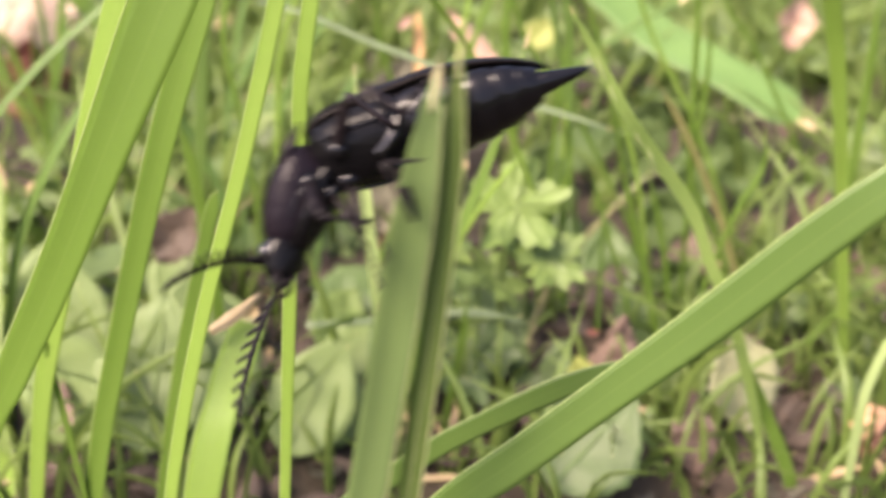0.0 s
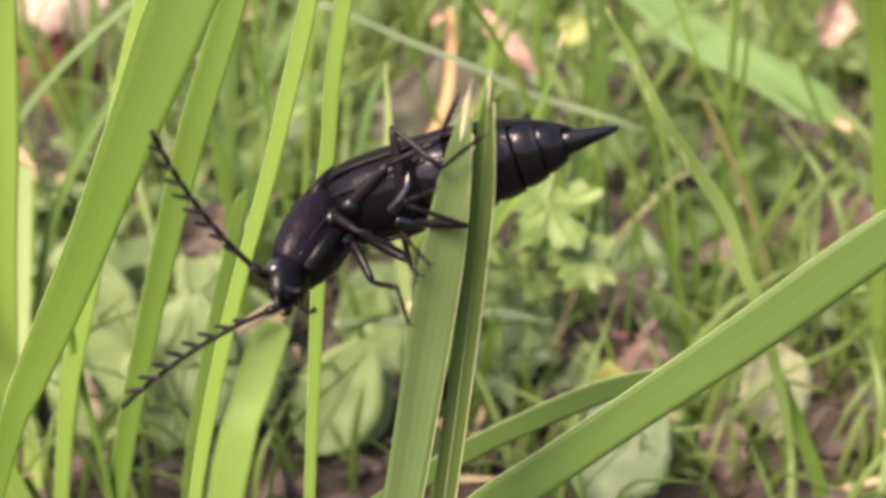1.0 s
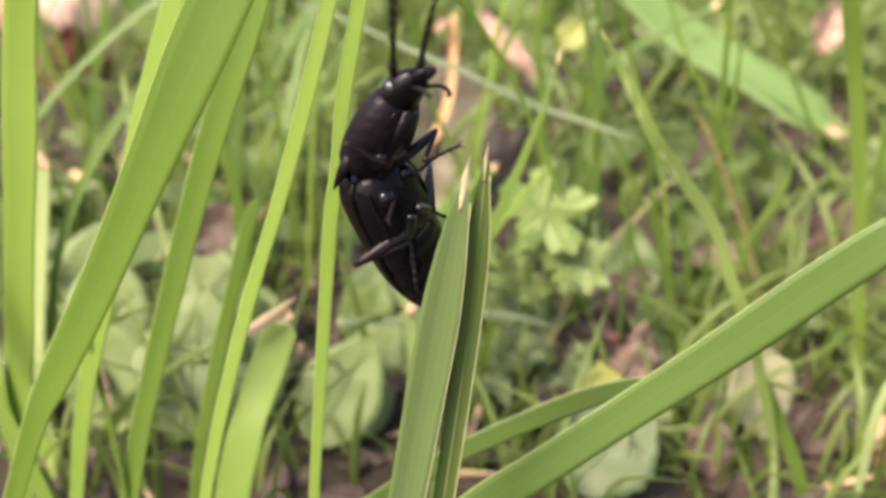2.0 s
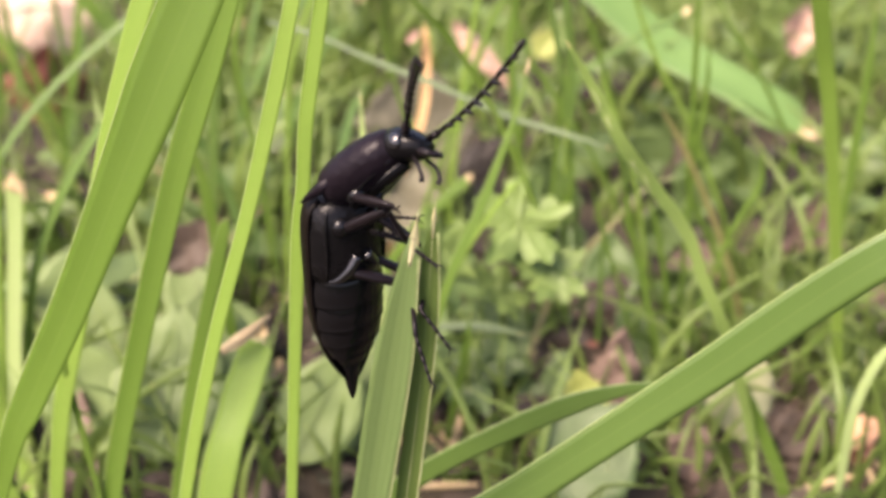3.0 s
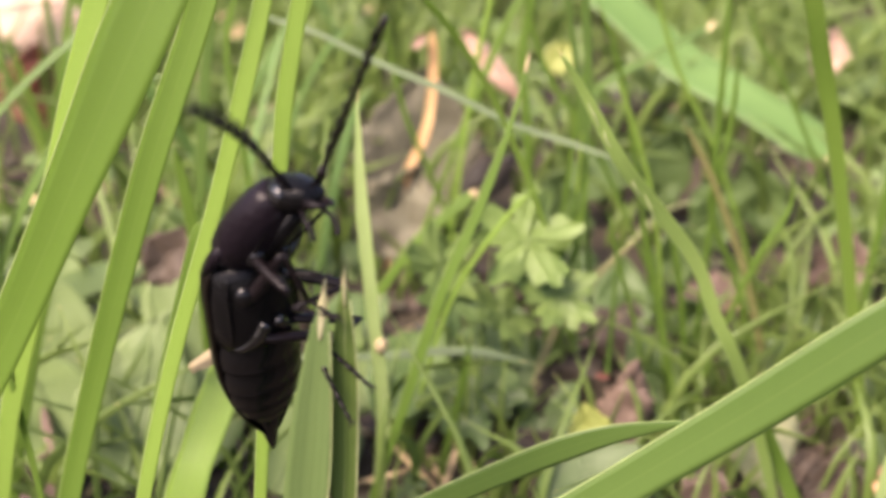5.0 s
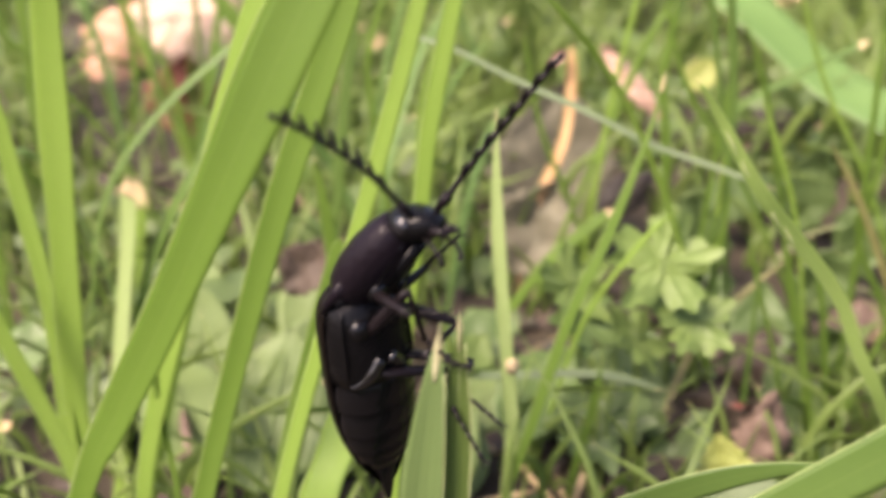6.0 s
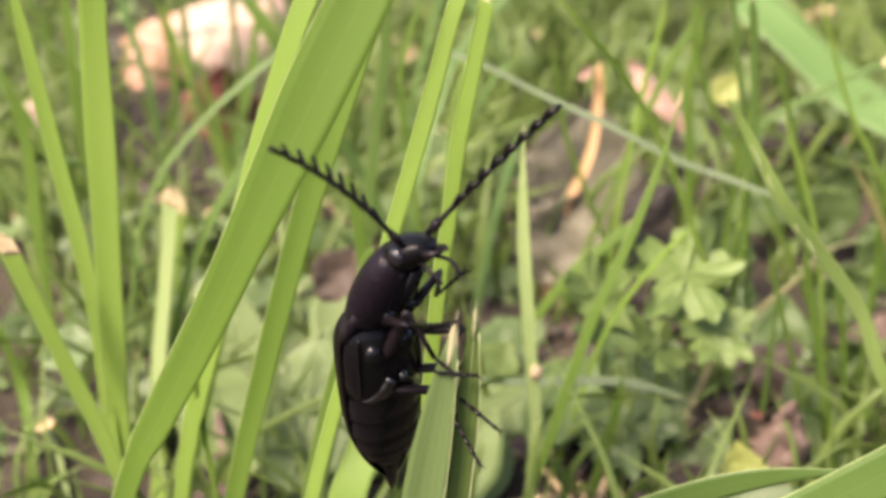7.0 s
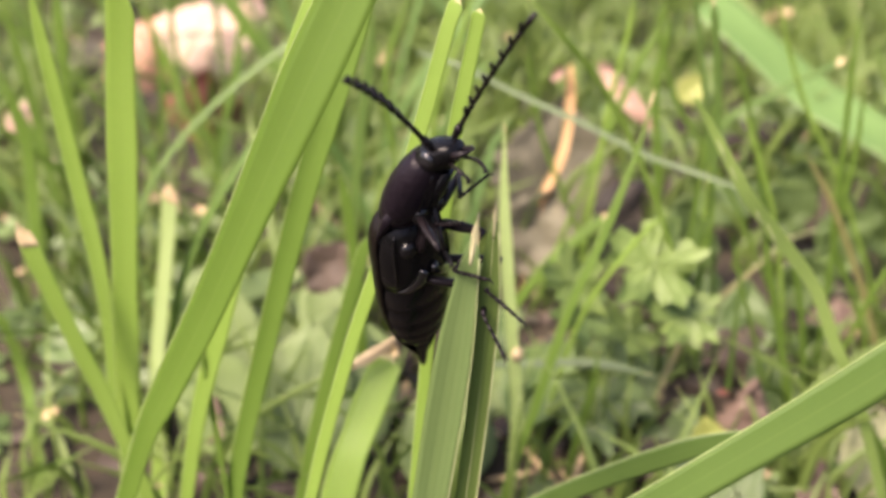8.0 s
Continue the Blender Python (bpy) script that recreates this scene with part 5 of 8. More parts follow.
def build_elytra():
    """Two wing cases, meeting along the back, each with shallow lengthwise furrows."""
    for side in (1, -1):
        bm = bmesh.new()
        rows = []
        for i in range(33):
            s = i / 32
            x = 0.1 - 11.0 * s
            w = (2.28 + 0.12 * math.sin(s * 3.0)) * (1 - max(0, (s - 0.45) / 0.56) ** 2.1) ** 0.8 if s < 1 else 0.05
            w = max(0.06, w) * (1 - 0.35 * math.exp(-s * 26))
            h = 1.55 * (1 - s**3.2) ** 0.8 * (1 - 0.35 * math.exp(-s * 14)) + 0.08
            line = []
            for j in range(19):
                a = math.pi / 2 * j / 18
                y = 0.012 + w * math.sin(a) ** 0.9
                z = h * math.cos(a) ** 0.85 - 0.12 * math.sin(a) ** 6
                groove = 0.035 * math.cos(j * math.pi) * (1 - s) ** 0.3
                out = Vector((0, math.sin(a), math.cos(a)))
                line.append(Vector((x, y, z)) + out * groove)
            rows.append(line)
        grid = [[bm.verts.new(Vector((p.x, p.y * side, p.z)) * MM) for p in line] for line in rows]
        inner = [[bm.verts.new(Vector((p.x, p.y * side * 0.94, p.z - 0.14)) * MM) for p in line] for line in rows]
        for sheet, flip in ((grid, side > 0), (inner, side < 0)):
            for i in range(32):
                for j in range(18):
                    q = (sheet[i][j], sheet[i][j + 1], sheet[i + 1][j + 1], sheet[i + 1][j])
                    bm.faces.new(q if flip else q[::-1])
        for j in (0, 18):
            for i in range(32):
                bm.faces.new((grid[i][j], inner[i][j], inner[i + 1][j], grid[i + 1][j]))
        for i in (0, 32):
            for j in range(18):
                bm.faces.new((grid[i][j], grid[i][j + 1], inner[i][j + 1], inner[i][j]))
        bmesh.ops.recalc_face_normals(bm, faces=bm.faces)
        wing_cases.append(part("wing_case", bm, CHITIN_ELYTRA, beetle, "bronze-brown furrowed wing case"))


def build_body():
    trunk.append(body_part("breast", [(0.15, 1.1, 0.3, 0.9, 2.2), (-0.3, 1.9, 0.7, 1.4, 2.2), (-1.6, 2.22, 0.8, 1.65, 2.2), (-3.2, 2.3, 0.8, 1.75, 2.2), (-3.9, 2.26, 0.8, 1.68, 2.2), (-4.05, 1.95, 0.6, 1.3, 2.4)], CHITIN, "black finely pitted breast plates"))
    edges = [-3.9, -5.4, -6.8, -8.1, -9.2, -10.2]
    wide = [2.24, 2.25, 2.17, 1.93, 1.53, 0.94]
    deep = [1.62, 1.58, 1.46, 1.26, 0.99, 0.63]
    for k in range(5):
        a, b = edges[k], edges[k + 1]
        st = [(a + 0.15, wide[k] * 0.86, 0.5, deep[k] * 0.8, 2.05), (a, wide[k] * 0.93, 0.6, deep[k] * 0.9, 2.05)]
        for q in (0.15, 0.4, 0.7, 0.92):
            st.append((a + (b - a) * q, (wide[k] * (1 - q) + wide[k + 1] * q) * (0.93 + 0.09 * math.sin(math.pi * q * 0.8)), 0.5, (deep[k] * (1 - q) + deep[k + 1] * q) * (0.92 + 0.15 * math.sin(math.pi * q * 0.8)), 2.05))
        st.append((b, wide[k + 1] * 1.02, 0.5, deep[k + 1] * 1.10, 2.05))
        st.append((b + 0.06, wide[k + 1] * 0.88, 0.4, deep[k + 1] * 0.85, 2.05))
        belly_plates.append(body_part("belly_plate", st, CHITIN_BELLY))
    for side in (1, -1):
        bm = bmesh.new()
        tube(bm, [(-2.6, side * 0.25, -1.68), (-3.2, side * 0.8, -1.66), (-3.65, side * 1.35, -1.42), (-3.8, side * 1.8, -1.1)], [0.34, 0.3, 0.2, 0.06], 10)
        trunk.append(part("hip_plate", bm, CHITIN_GLOSS, beetle, "shiny black hip plate"))
    global tail_tip
    tail_tip = body_part("tail_tip", [(-9.8, 0.78, 0.42, 0.55, 2.1), (-10.5, 0.62, 0.38, 0.46, 2.0), (-11.3, 0.44, 0.31, 0.34, 2.0), (-12.1, 0.25, 0.19, 0.21, 2.0), (-12.5, 0.10, 0.09, 0.09, 2.0)], CHITIN_BELLY, "narrow glossy tail tip")
    for side in (1, -1):
        bm = bmesh.new()
        bmesh.ops.create_uvsphere(bm, u_segments=16, v_segments=10, radius=0.5 * MM)
        for v in bm.verts:
            v.co = Vector((v.co.x - 1.0 * MM, v.co.y * 1.1 + side * 0.95 * MM, v.co.z * 0.8 - 1.38 * MM))
        trunk.append(part("hip", bm, CHITIN_BELLY, beetle))
        bm = bmesh.new()
        tube(bm, [(-0.2, side * 1.5, -0.95), (-1.2, side * 1.78, -1.12), (-2.4, side * 1.85, -1.2), (-3.6, side * 1.9, -1.12)], [0.06, 0.09, 0.09, 0.05], 8)
        trunk.append(part("side_seam", bm, CHITIN_BELLY, beetle))
    body_part("scutellum", [(0.2, 0.15, 1.1, 0.1, 2.0), (-0.2, 0.45, 1.32, 0.1, 2.0), (-0.9, 0.4, 1.62, 0.1, 2.0), (-1.3, 0.1, 1.6, 0.1, 2.0)], CHITIN)


def build_pronotum():
    bm = bmesh.new()
    loft(bm, [(-0.25, 1.1, 0.6, 0.6, 2.2), (0.1, 1.7, 0.95, 0.95, 2.2), (0.5, 1.95, 1.12, 1.12, 2.2), (1.3, 2.02, 1.28, 1.24, 2.15), (2.2, 1.95, 1.3, 1.24, 2.1), (3.1, 1.72, 1.16, 1.12, 2.1), (3.8, 1.38, 0.94, 0.92, 2.1), (4.05, 1.12, 0.78, 0.75, 2.1)], 36)
    shield = part("pronotum", bm, CHITIN_PURPLE, beetle, "violet-black pitted shield behind the head")
    for side in (1, -1):
        b = bmesh.new()
        loft(b, [(0.9, 0.28, 0.22, 0.3, 2.0), (0.2, 0.34, 0.25, 0.34, 2.0), (-0.5, 0.22, 0.16, 0.2, 2.0), (-1.05, 0.05, 0.05, 0.05, 2.0)], 12)
        for v in b.verts:
            v.co += Vector((0, side * (1.78 - v.co.x / MM * 0.06), -0.12)) * MM
        part("hind_angle", b, CHITIN_PURPLE, shield)
    b = bmesh.new()
    loft(b, [(3.9, 0.5, 0.1, 0.25, 2.0), (2.0, 0.55, 0.1, 0.3, 2.0), (0.4, 0.35, 0.1, 0.3, 2.0), (-0.9, 0.14, 0.1, 0.16, 2.0)], 14)
    for v in b.verts:
        v.co += Vector((0, 0, -1.08)) * MM
    part("breast_keel", b, CHITIN, shield, "narrow black keel under the breast")
    for side in (1, -1):
        b = bmesh.new()
        tube(b, [(3.7, side * 0.75, -0.78), (2.4, side * 1.0, -0.98), (1.3, side * 0.9, -1.12), (0.5, side * 0.6, -1.02)], [0.07, 0.1, 0.1, 0.05], 8)
        part("breast_seam", b, CHITIN_BELLY, shield)
        b = bmesh.new()
        bmesh.ops.create_uvsphere(b, u_segments=16, v_segments=10, radius=0.46 * MM)
        for v in b.verts:
            v.co = Vector((v.co.x * 1.1 + 1.25 * MM, v.co.y + side * 0.72 * MM, v.co.z * 0.85 - 1.1 * MM))
        part("hip", b, CHITIN_BELLY, shield)
    return shield


def build_head():
    bm = bmesh.new()
    loft(bm, [(-0.35, 0.95, 0.8, 0.75, 2.1), (0.1, 1.2, 0.9, 0.85, 2.1), (0.7, 1.22, 0.85, 0.8, 2.1), (1.2, 1.02, 0.62, 0.72, 2.1), (1.6, 0.72, 0.3, 0.6, 2.1), (1.75, 0.5, 0.1, 0.5, 2.1)], 28)
    head = part("head", bm, CHITIN, beetle, "black pitted head")
    for side in (1, -1):
        b = bmesh.new()
        bmesh.ops.create_uvsphere(b, u_segments=16, v_segments=10, radius=0.38 * MM)
        for v in b.verts:
            v.co = Vector((v.co.x * 1.05 + 0.62 * MM, v.co.y * 0.7 + side * 1.12 * MM, v.co.z * 1.1 + 0.05 * MM))
        part("eye", b, EYE, head, "round glossy black eye")
        b = bmesh.new()
        tube(b, [(1.5, side * 0.42, -0.3), (2.0, side * 0.5, -0.42), (2.35, side * 0.22, -0.5), (2.42, side * 0.02, -0.5)], [0.2, 0.17, 0.1, 0.03], 8)
        part("mandible", b, CHITIN_LEG, head)
        b = bmesh.new()
        tube(b, [(1.3, side * 0.5, -0.6), (1.75, side * 0.75, -1.0), (2.0, side * 0.72, -1.5), (1.95, side * 0.66, -1.75)], [0.09, 0.1, 0.1, 0.15], 7)
        part("feeler", b, CHITIN_LEG, head)
    return head


def build_antenna(side):
    """Eleven joints along x; most carry a tooth, like a comb."""
    joints, x = [], 0.0
    for k in range(11):
        ln = (0.85, 0.35, 0.62, 0.72, 0.72, 0.72, 0.7, 0.7, 0.7, 0.68, 0.85)[k]
        joints.append((x, x + ln))
        x += ln
    total = x
    rise = lambda u: 0.6 * (u / total) * (1 - u / total) * 2.6
    bm = bmesh.new()
    tube(bm, [(a, 0, rise(a)) for a in np.linspace(0, total, 6)], [0.13, 0.12, 0.11, 0.10, 0.08, 0.06], 6)
    stem = part("antenna", bm, CHITIN_LEG, beetle, "black comb-toothed antenna")
    for k, (a, b) in enumerate(joints):
        m = bmesh.new()
        ra = 0.18 if k == 0 else 0.108
        loft(m, [(a + 0.02, ra * 0.8, ra * 0.8, ra * 0.8, 2), (a + (b - a) * 0.6, ra * 1.25, ra * 1.1, ra * 1.1, 2), (b, ra * 1.05, ra, ra, 2)], 8)
        for v in m.verts:
            v.co.z += rise(v.co.x / MM) * MM
        if 2 <= k <= 9:
            reach = (0.3, 0.42, 0.5, 0.53, 0.53, 0.48, 0.4, 0.28)[k - 2]
            z = rise(b)
            tube(m, [(b - 0.12, 0, z), (b + 0.1, side * 0.08, z + reach * 0.5), (b + 0.38, side * 0.12, z + reach)], [0.12, 0.10, 0.07], 6)
        part("antenna_joint", m, CHITIN_LEG, stem)
    return stem


LEG = {"fore": (2.2, 2.2, 1.7), "mid": (2.5, 2.4, 1.9), "hind": (2.9, 2.8, 2.2)}


def build_leg(kind):
    femur_length, tibia_length, tarsus_length = LEG[kind]
    bm = bmesh.new()
    loft(bm, [(-0.15, 0.14, 0.17, 0.17, 2), (0.3, 0.2, 0.28, 0.28, 2), (femur_length * 0.5, 0.2, 0.29, 0.29, 2), (femur_length * 0.85, 0.15, 0.2, 0.2, 2), (femur_length, 0.11, 0.13, 0.13, 2)], 12)
    femur = part("femur", bm, CHITIN_LEG, beetle)
    bm = bmesh.new()
    loft(bm, [(-0.05, 0.09, 0.1, 0.1, 2), (0.3, 0.11, 0.12, 0.12, 2), (tibia_length * 0.7, 0.11, 0.125, 0.125, 2), (tibia_length, 0.1, 0.125, 0.125, 2)], 10)
    tibia = part("tibia", bm, CHITIN_LEG, beetle)
    bm = bmesh.new()
    step = tarsus_length / 5
    tube(bm, [(0, 0, 0), (tarsus_length * 0.5, 0, 0.06), (tarsus_length, 0, 0)], [0.06, 0.06, 0.05], 6)
    tarsus = part("tarsus", bm, CHITIN_LEG, beetle)
    for k in range(5):
        b = bmesh.new()
        loft(b, [(k * step, 0.055, 0.06, 0.06, 2), (k * step + step * 0.8, 0.1, 0.1, 0.1, 2), (k * step + step * 0.98, 0.07, 0.07, 0.07, 2)], 8)
        part("tarsus_joint", b, CHITIN_LEG, tarsus)
    for side in (1, -1):
        b = bmesh.new()
        tube(b, [(tarsus_length, 0, 0), (tarsus_length + 0.2, side * 0.14, 0.02), (tarsus_length + 0.32, side * 0.2, -0.14)], [0.05, 0.035, 0.01], 5)
        part("claw", b, CHITIN_LEG, tarsus)
    return femur, tibia, tarsus


build_elytra()
build_body()
pronotum = build_pronotum()
head = build_head()
antenna_left, antenna_right = build_antenna(1), build_antenna(-1)
legs = {(kind, side): build_leg(kind) for kind in LEG for side in (1, -1)}


# true body length about 19 mm
limbs = {o.name for leg in legs.values() for joint in leg for o in (joint, *joint.children)}
limbs |= {o.name for feeler in (antenna_left, antenna_right) for o in (feeler, *feeler.children)}
for piece in beetle.children_recursive:
    slim = (1.1, 1.1, 1.1) if piece.name in limbs else (1.1, 0.93, 1.03)
    piece.data.transform(Matrix.Diagonal((*slim, 1)))



def motions():
    """What moves: the swaying blades, the beetle and its joints, in the beetle's space."""
    walk(blade_broad, [(0.0, pose(-0.03909, -0.00900, -0.00150, 0, 1.20, 0)), (0.5, pose(-0.03909, -0.00900, -0.00150, 0, 0.75, 0)), (1.0, pose(-0.03909, -0.00900, -0.00150, 0, 0.75, 0)), (3.0, pose(-0.03909, -0.00900, -0.00150, 0, 0.90, 0)), (3.5, pose(-0.03909, -0.00900, -0.00150, 0, 1.00, 0)), (4.0, pose(-0.03909, -0.00900, -0.00150, 0, 1.20, 0)), (5.3, pose(-0.03909, -0.00900, -0.00150, 0, 1.50, 0)), (5.5, pose(-0.03909, -0.00900, -0.00150, 0, 1.50, 0)), (6.0, pose(-0.03909, -0.00900, -0.00150, 0, 1.00, 0)), (6.5, pose(-0.03909, -0.00900, -0.00150, 0, 1.60, 0)), (7.0, pose(-0.03909, -0.00900, -0.00150, 0, 1.20, 0)), (7.5, pose(-0.03909, -0.00900, -0.00150, 0, 0.00, 0)), (8.0, pose(-0.03909, -0.00900, -0.00150, 0, 0.10, 0))])
    walk(shoot, [(0.0, pose(-0.04180, 0.01020, -0.00150, 0, 3.20, 0)), (0.5, pose(-0.04180, 0.01020, -0.00150, 0, 3.40, 0)), (1.0, pose(-0.04180, 0.01020, -0.00150, 0, 3.20, 0)), (2.5, pose(-0.04180, 0.01020, -0.00150, 0, 2.55, 0)), (4.2, pose(-0.04180, 0.01020, -0.00150, 0, 1.60, 0)), (6.0, pose(-0.04180, 0.01020, -0.00150, 0, -0.20, 0)), (6.5, pose(-0.04180, 0.01020, -0.00150, 0, -0.50, 0)), (7.0, pose(-0.04180, 0.01020, -0.00150, 0, -0.50, 0)), (7.5, pose(-0.04180, 0.01020, -0.00150, 0, -0.70, 0)), (8.0, pose(-0.04180, 0.01020, -0.00150, 0, 0.00, 0))])
    walk(blade_beside, [(0.0, pose(-0.02979, 0.00000, -0.00150, 0, 1.50, 0)), (1.0, pose(-0.02979, 0.00000, -0.00150, 0, 1.50, 0)), (3.5, pose(-0.02979, 0.00000, -0.00150, 0, 1.75, 0)), (4.0, pose(-0.02979, 0.00000, -0.00150, 0, 1.90, 0)), (5.5, pose(-0.02979, 0.00000, -0.00150, 0, 2.20, 0)), (6.0, pose(-0.02979, 0.00000, -0.00150, 0, 1.50, 0)), (6.5, pose(-0.02979, 0.00000, -0.00150, 0, 1.30, 0)), (7.0, pose(-0.02979, 0.00000, -0.00150, 0, 0.70, 0)), (7.5, pose(-0.02979, 0.00000, -0.00150, 0, 0.00, 0)), (8.0, pose(-0.02979, 0.00000, -0.00150, 0, 0.00, 0))])
    walk(blade_cut, [(0.0, pose(-0.02123, -0.00685, -0.00150, 0, 0.00, 0)), (1.0, pose(-0.02123, -0.00685, -0.00150, 0, 0.00, 0)), (3.5, pose(-0.02123, -0.00685, -0.00150, 0, 0.00, 0)), (8.0, pose(-0.02123, -0.00685, -0.00150, 0, -0.25, 0))])
    walk(stem_slim, [(0.0, pose(0.04350, 0.03050, -0.00400, 0, 0.00, 0)), (1.0, pose(0.04350, 0.03050, -0.00400, 0, 0.00, 0)), (2.5, pose(0.04350, 0.03050, -0.00400, 0, -1.00, 0)), (3.2, pose(0.04350, 0.03050, -0.00400, 0, 0.00, 0)), (4.0, pose(0.04350, 0.03050, -0.00400, 0, -2.00, 0)), (5.5, pose(0.04350, 0.03050, -0.00400, 0, -4.50, 0)), (8.0, pose(0.04350, 0.03050, -0.00400, 0, -4.50, 0))])
    walk(blade_arching, [(0.0, pose(-0.01640, -0.01021, -0.00150, 0, 0.30, 0)), (0.3, pose(-0.01640, -0.01021, -0.00150, 0, 1.20, 0)), (0.5, pose(-0.01640, -0.01021, -0.00150, 0, 1.90, 0)), (0.8, pose(-0.01640, -0.01021, -0.00150, 0, 0.90, 0)), (1.0, pose(-0.01640, -0.01021, -0.00150, 0, 0.40, 0)), (2.5, pose(-0.01640, -0.01021, -0.00150, 0, 0.30, 0)), (3.0, pose(-0.01640, -0.01021, -0.00150, 0, 2.00, 0)), (4.0, pose(-0.01640, -0.01021, -0.00150, 0, 1.50, 0)), (5.5, pose(-0.01640, -0.01021, -0.00150, 0, 2.40, 0)), (6.0, pose(-0.01640, -0.01021, -0.00150, 0, 1.30, 0)), (7.0, pose(-0.01640, -0.01021, -0.00150, 0, 2.00, 0)), (7.5, pose(-0.01640, -0.01021, -0.00150, 0, 0.50, 0)), (8.0, pose(-0.01640, -0.01021, -0.00150, 0, 0.30, 0))])
    walk(blade_thin, [(0.0, pose(-0.00680, 0.01700, -0.00150, 0, 0.00, 0)), (3.5, pose(-0.00680, 0.01700, -0.00150, 0, 0.00, 0)), (4.0, pose(-0.00680, 0.01700, -0.00150, 0, -0.50, 0)), (5.5, pose(-0.00680, 0.01700, -0.00150, 0, -2.00, 0)), (7.5, pose(-0.00680, 0.01700, -0.00150, 0, -3.00, 0)), (8.0, pose(-0.00680, 0.01700, -0.00150, 0, -2.50, 0))])
    walk(blade_glossy, [(0.0, pose(0.03100, 0.01800, -0.00150, 0, 0.00, 0)), (3.5, pose(0.03100, 0.01800, -0.00150, 0, 0.00, 0)), (4.0, pose(0.03100, 0.01800, -0.00150, 0, 0.00, 0)), (5.5, pose(0.03100, 0.01800, -0.00150, 0, -3.00, 0)), (7.5, pose(0.03100, 0.01800, -0.00150, 0, -2.00, 0)), (8.0, pose(0.03100, 0.01800, -0.00150, 0, -2.00, 0))])
    walk(host_wide, [
        (0.0, pose(-0.01082, -0.01942, -0.00513, -2.3, 10.0, 0.0)),
        (0.2, pose(-0.00783, -0.01937, -0.00473, -2.3, 9.7, 0.0)),
        (0.5, pose(-0.00737, -0.01974, -0.00744, -2.6, 8.5, 0.0)),
        (0.8, pose(-0.00899, -0.01956, -0.00638, -2.4, 8.1, 0.0)),
        (1.0, pose(-0.00967, -0.01961, -0.00633, -2.5, 8.7, 0.0)),
        (1.2, pose(-0.00833, -0.01967, -0.00738, -2.5, 7.9, 0.0)),
        (1.6, pose(-0.00911, -0.01972, -0.00789, -2.6, 8.5, 0.0)),
        (2.0, pose(-0.00981, -0.01976, -0.00829, -2.6, 8.8, 0.0)),
        (2.3, pose(-0.00971, -0.01971, -0.00811, -2.6, 8.4, 0.0)),
        (2.5, pose(-0.00956, -0.01956, -0.00709, -2.4, 7.6, 0.0)),
        (3.0, pose(-0.01159, -0.02040, -0.01033, -3.2, 9.9, 0.0)),
        (3.5, pose(-0.01360, -0.02046, -0.00938, -3.3, 9.9, 0.0)),
        (4.0, pose(-0.01328, -0.02118, -0.01193, -4.0, 11.0, 0.0)),
        (4.2, pose(-0.00929, -0.02140, -0.01279, -4.2, 7.9, 0.0)),
        (4.75, pose(-0.01080, -0.02209, -0.01374, -4.9, 7.0, 0.0)),
        (5.3, pose(-0.01128, -0.02273, -0.01438, -5.5, 5.1, 0.0)),
        (5.5, pose(-0.01491, -0.02309, -0.01371, -5.8, 9.0, 0.0)),
        (5.7, pose(-0.01001, -0.02473, -0.01555, -7.4, 4.4, 0.0)),
        (6.0, pose(-0.01148, -0.02380, -0.01471, -6.5, 5.4, 0.0)),
        (6.2, pose(-0.00922, -0.02311, -0.01395, -5.8, 2.4, 0.0)),
        (6.5, pose(-0.01224, -0.02405, -0.01483, -6.7, 5.6, 0.0)),
        (7.0, pose(-0.01589, -0.02285, -0.01342, -5.6, 9.3, 0.0)),
        (7.5, pose(-0.01546, -0.02110, -0.01148, -3.9, 8.2, 0.0)),
        (7.7, pose(-0.01333, -0.02051, -0.00945, -3.4, 7.3, 0.0)),
        (8.0, pose(-0.01404, -0.02041, -0.00948, -3.3, 8.5, 0.0)),
    ])
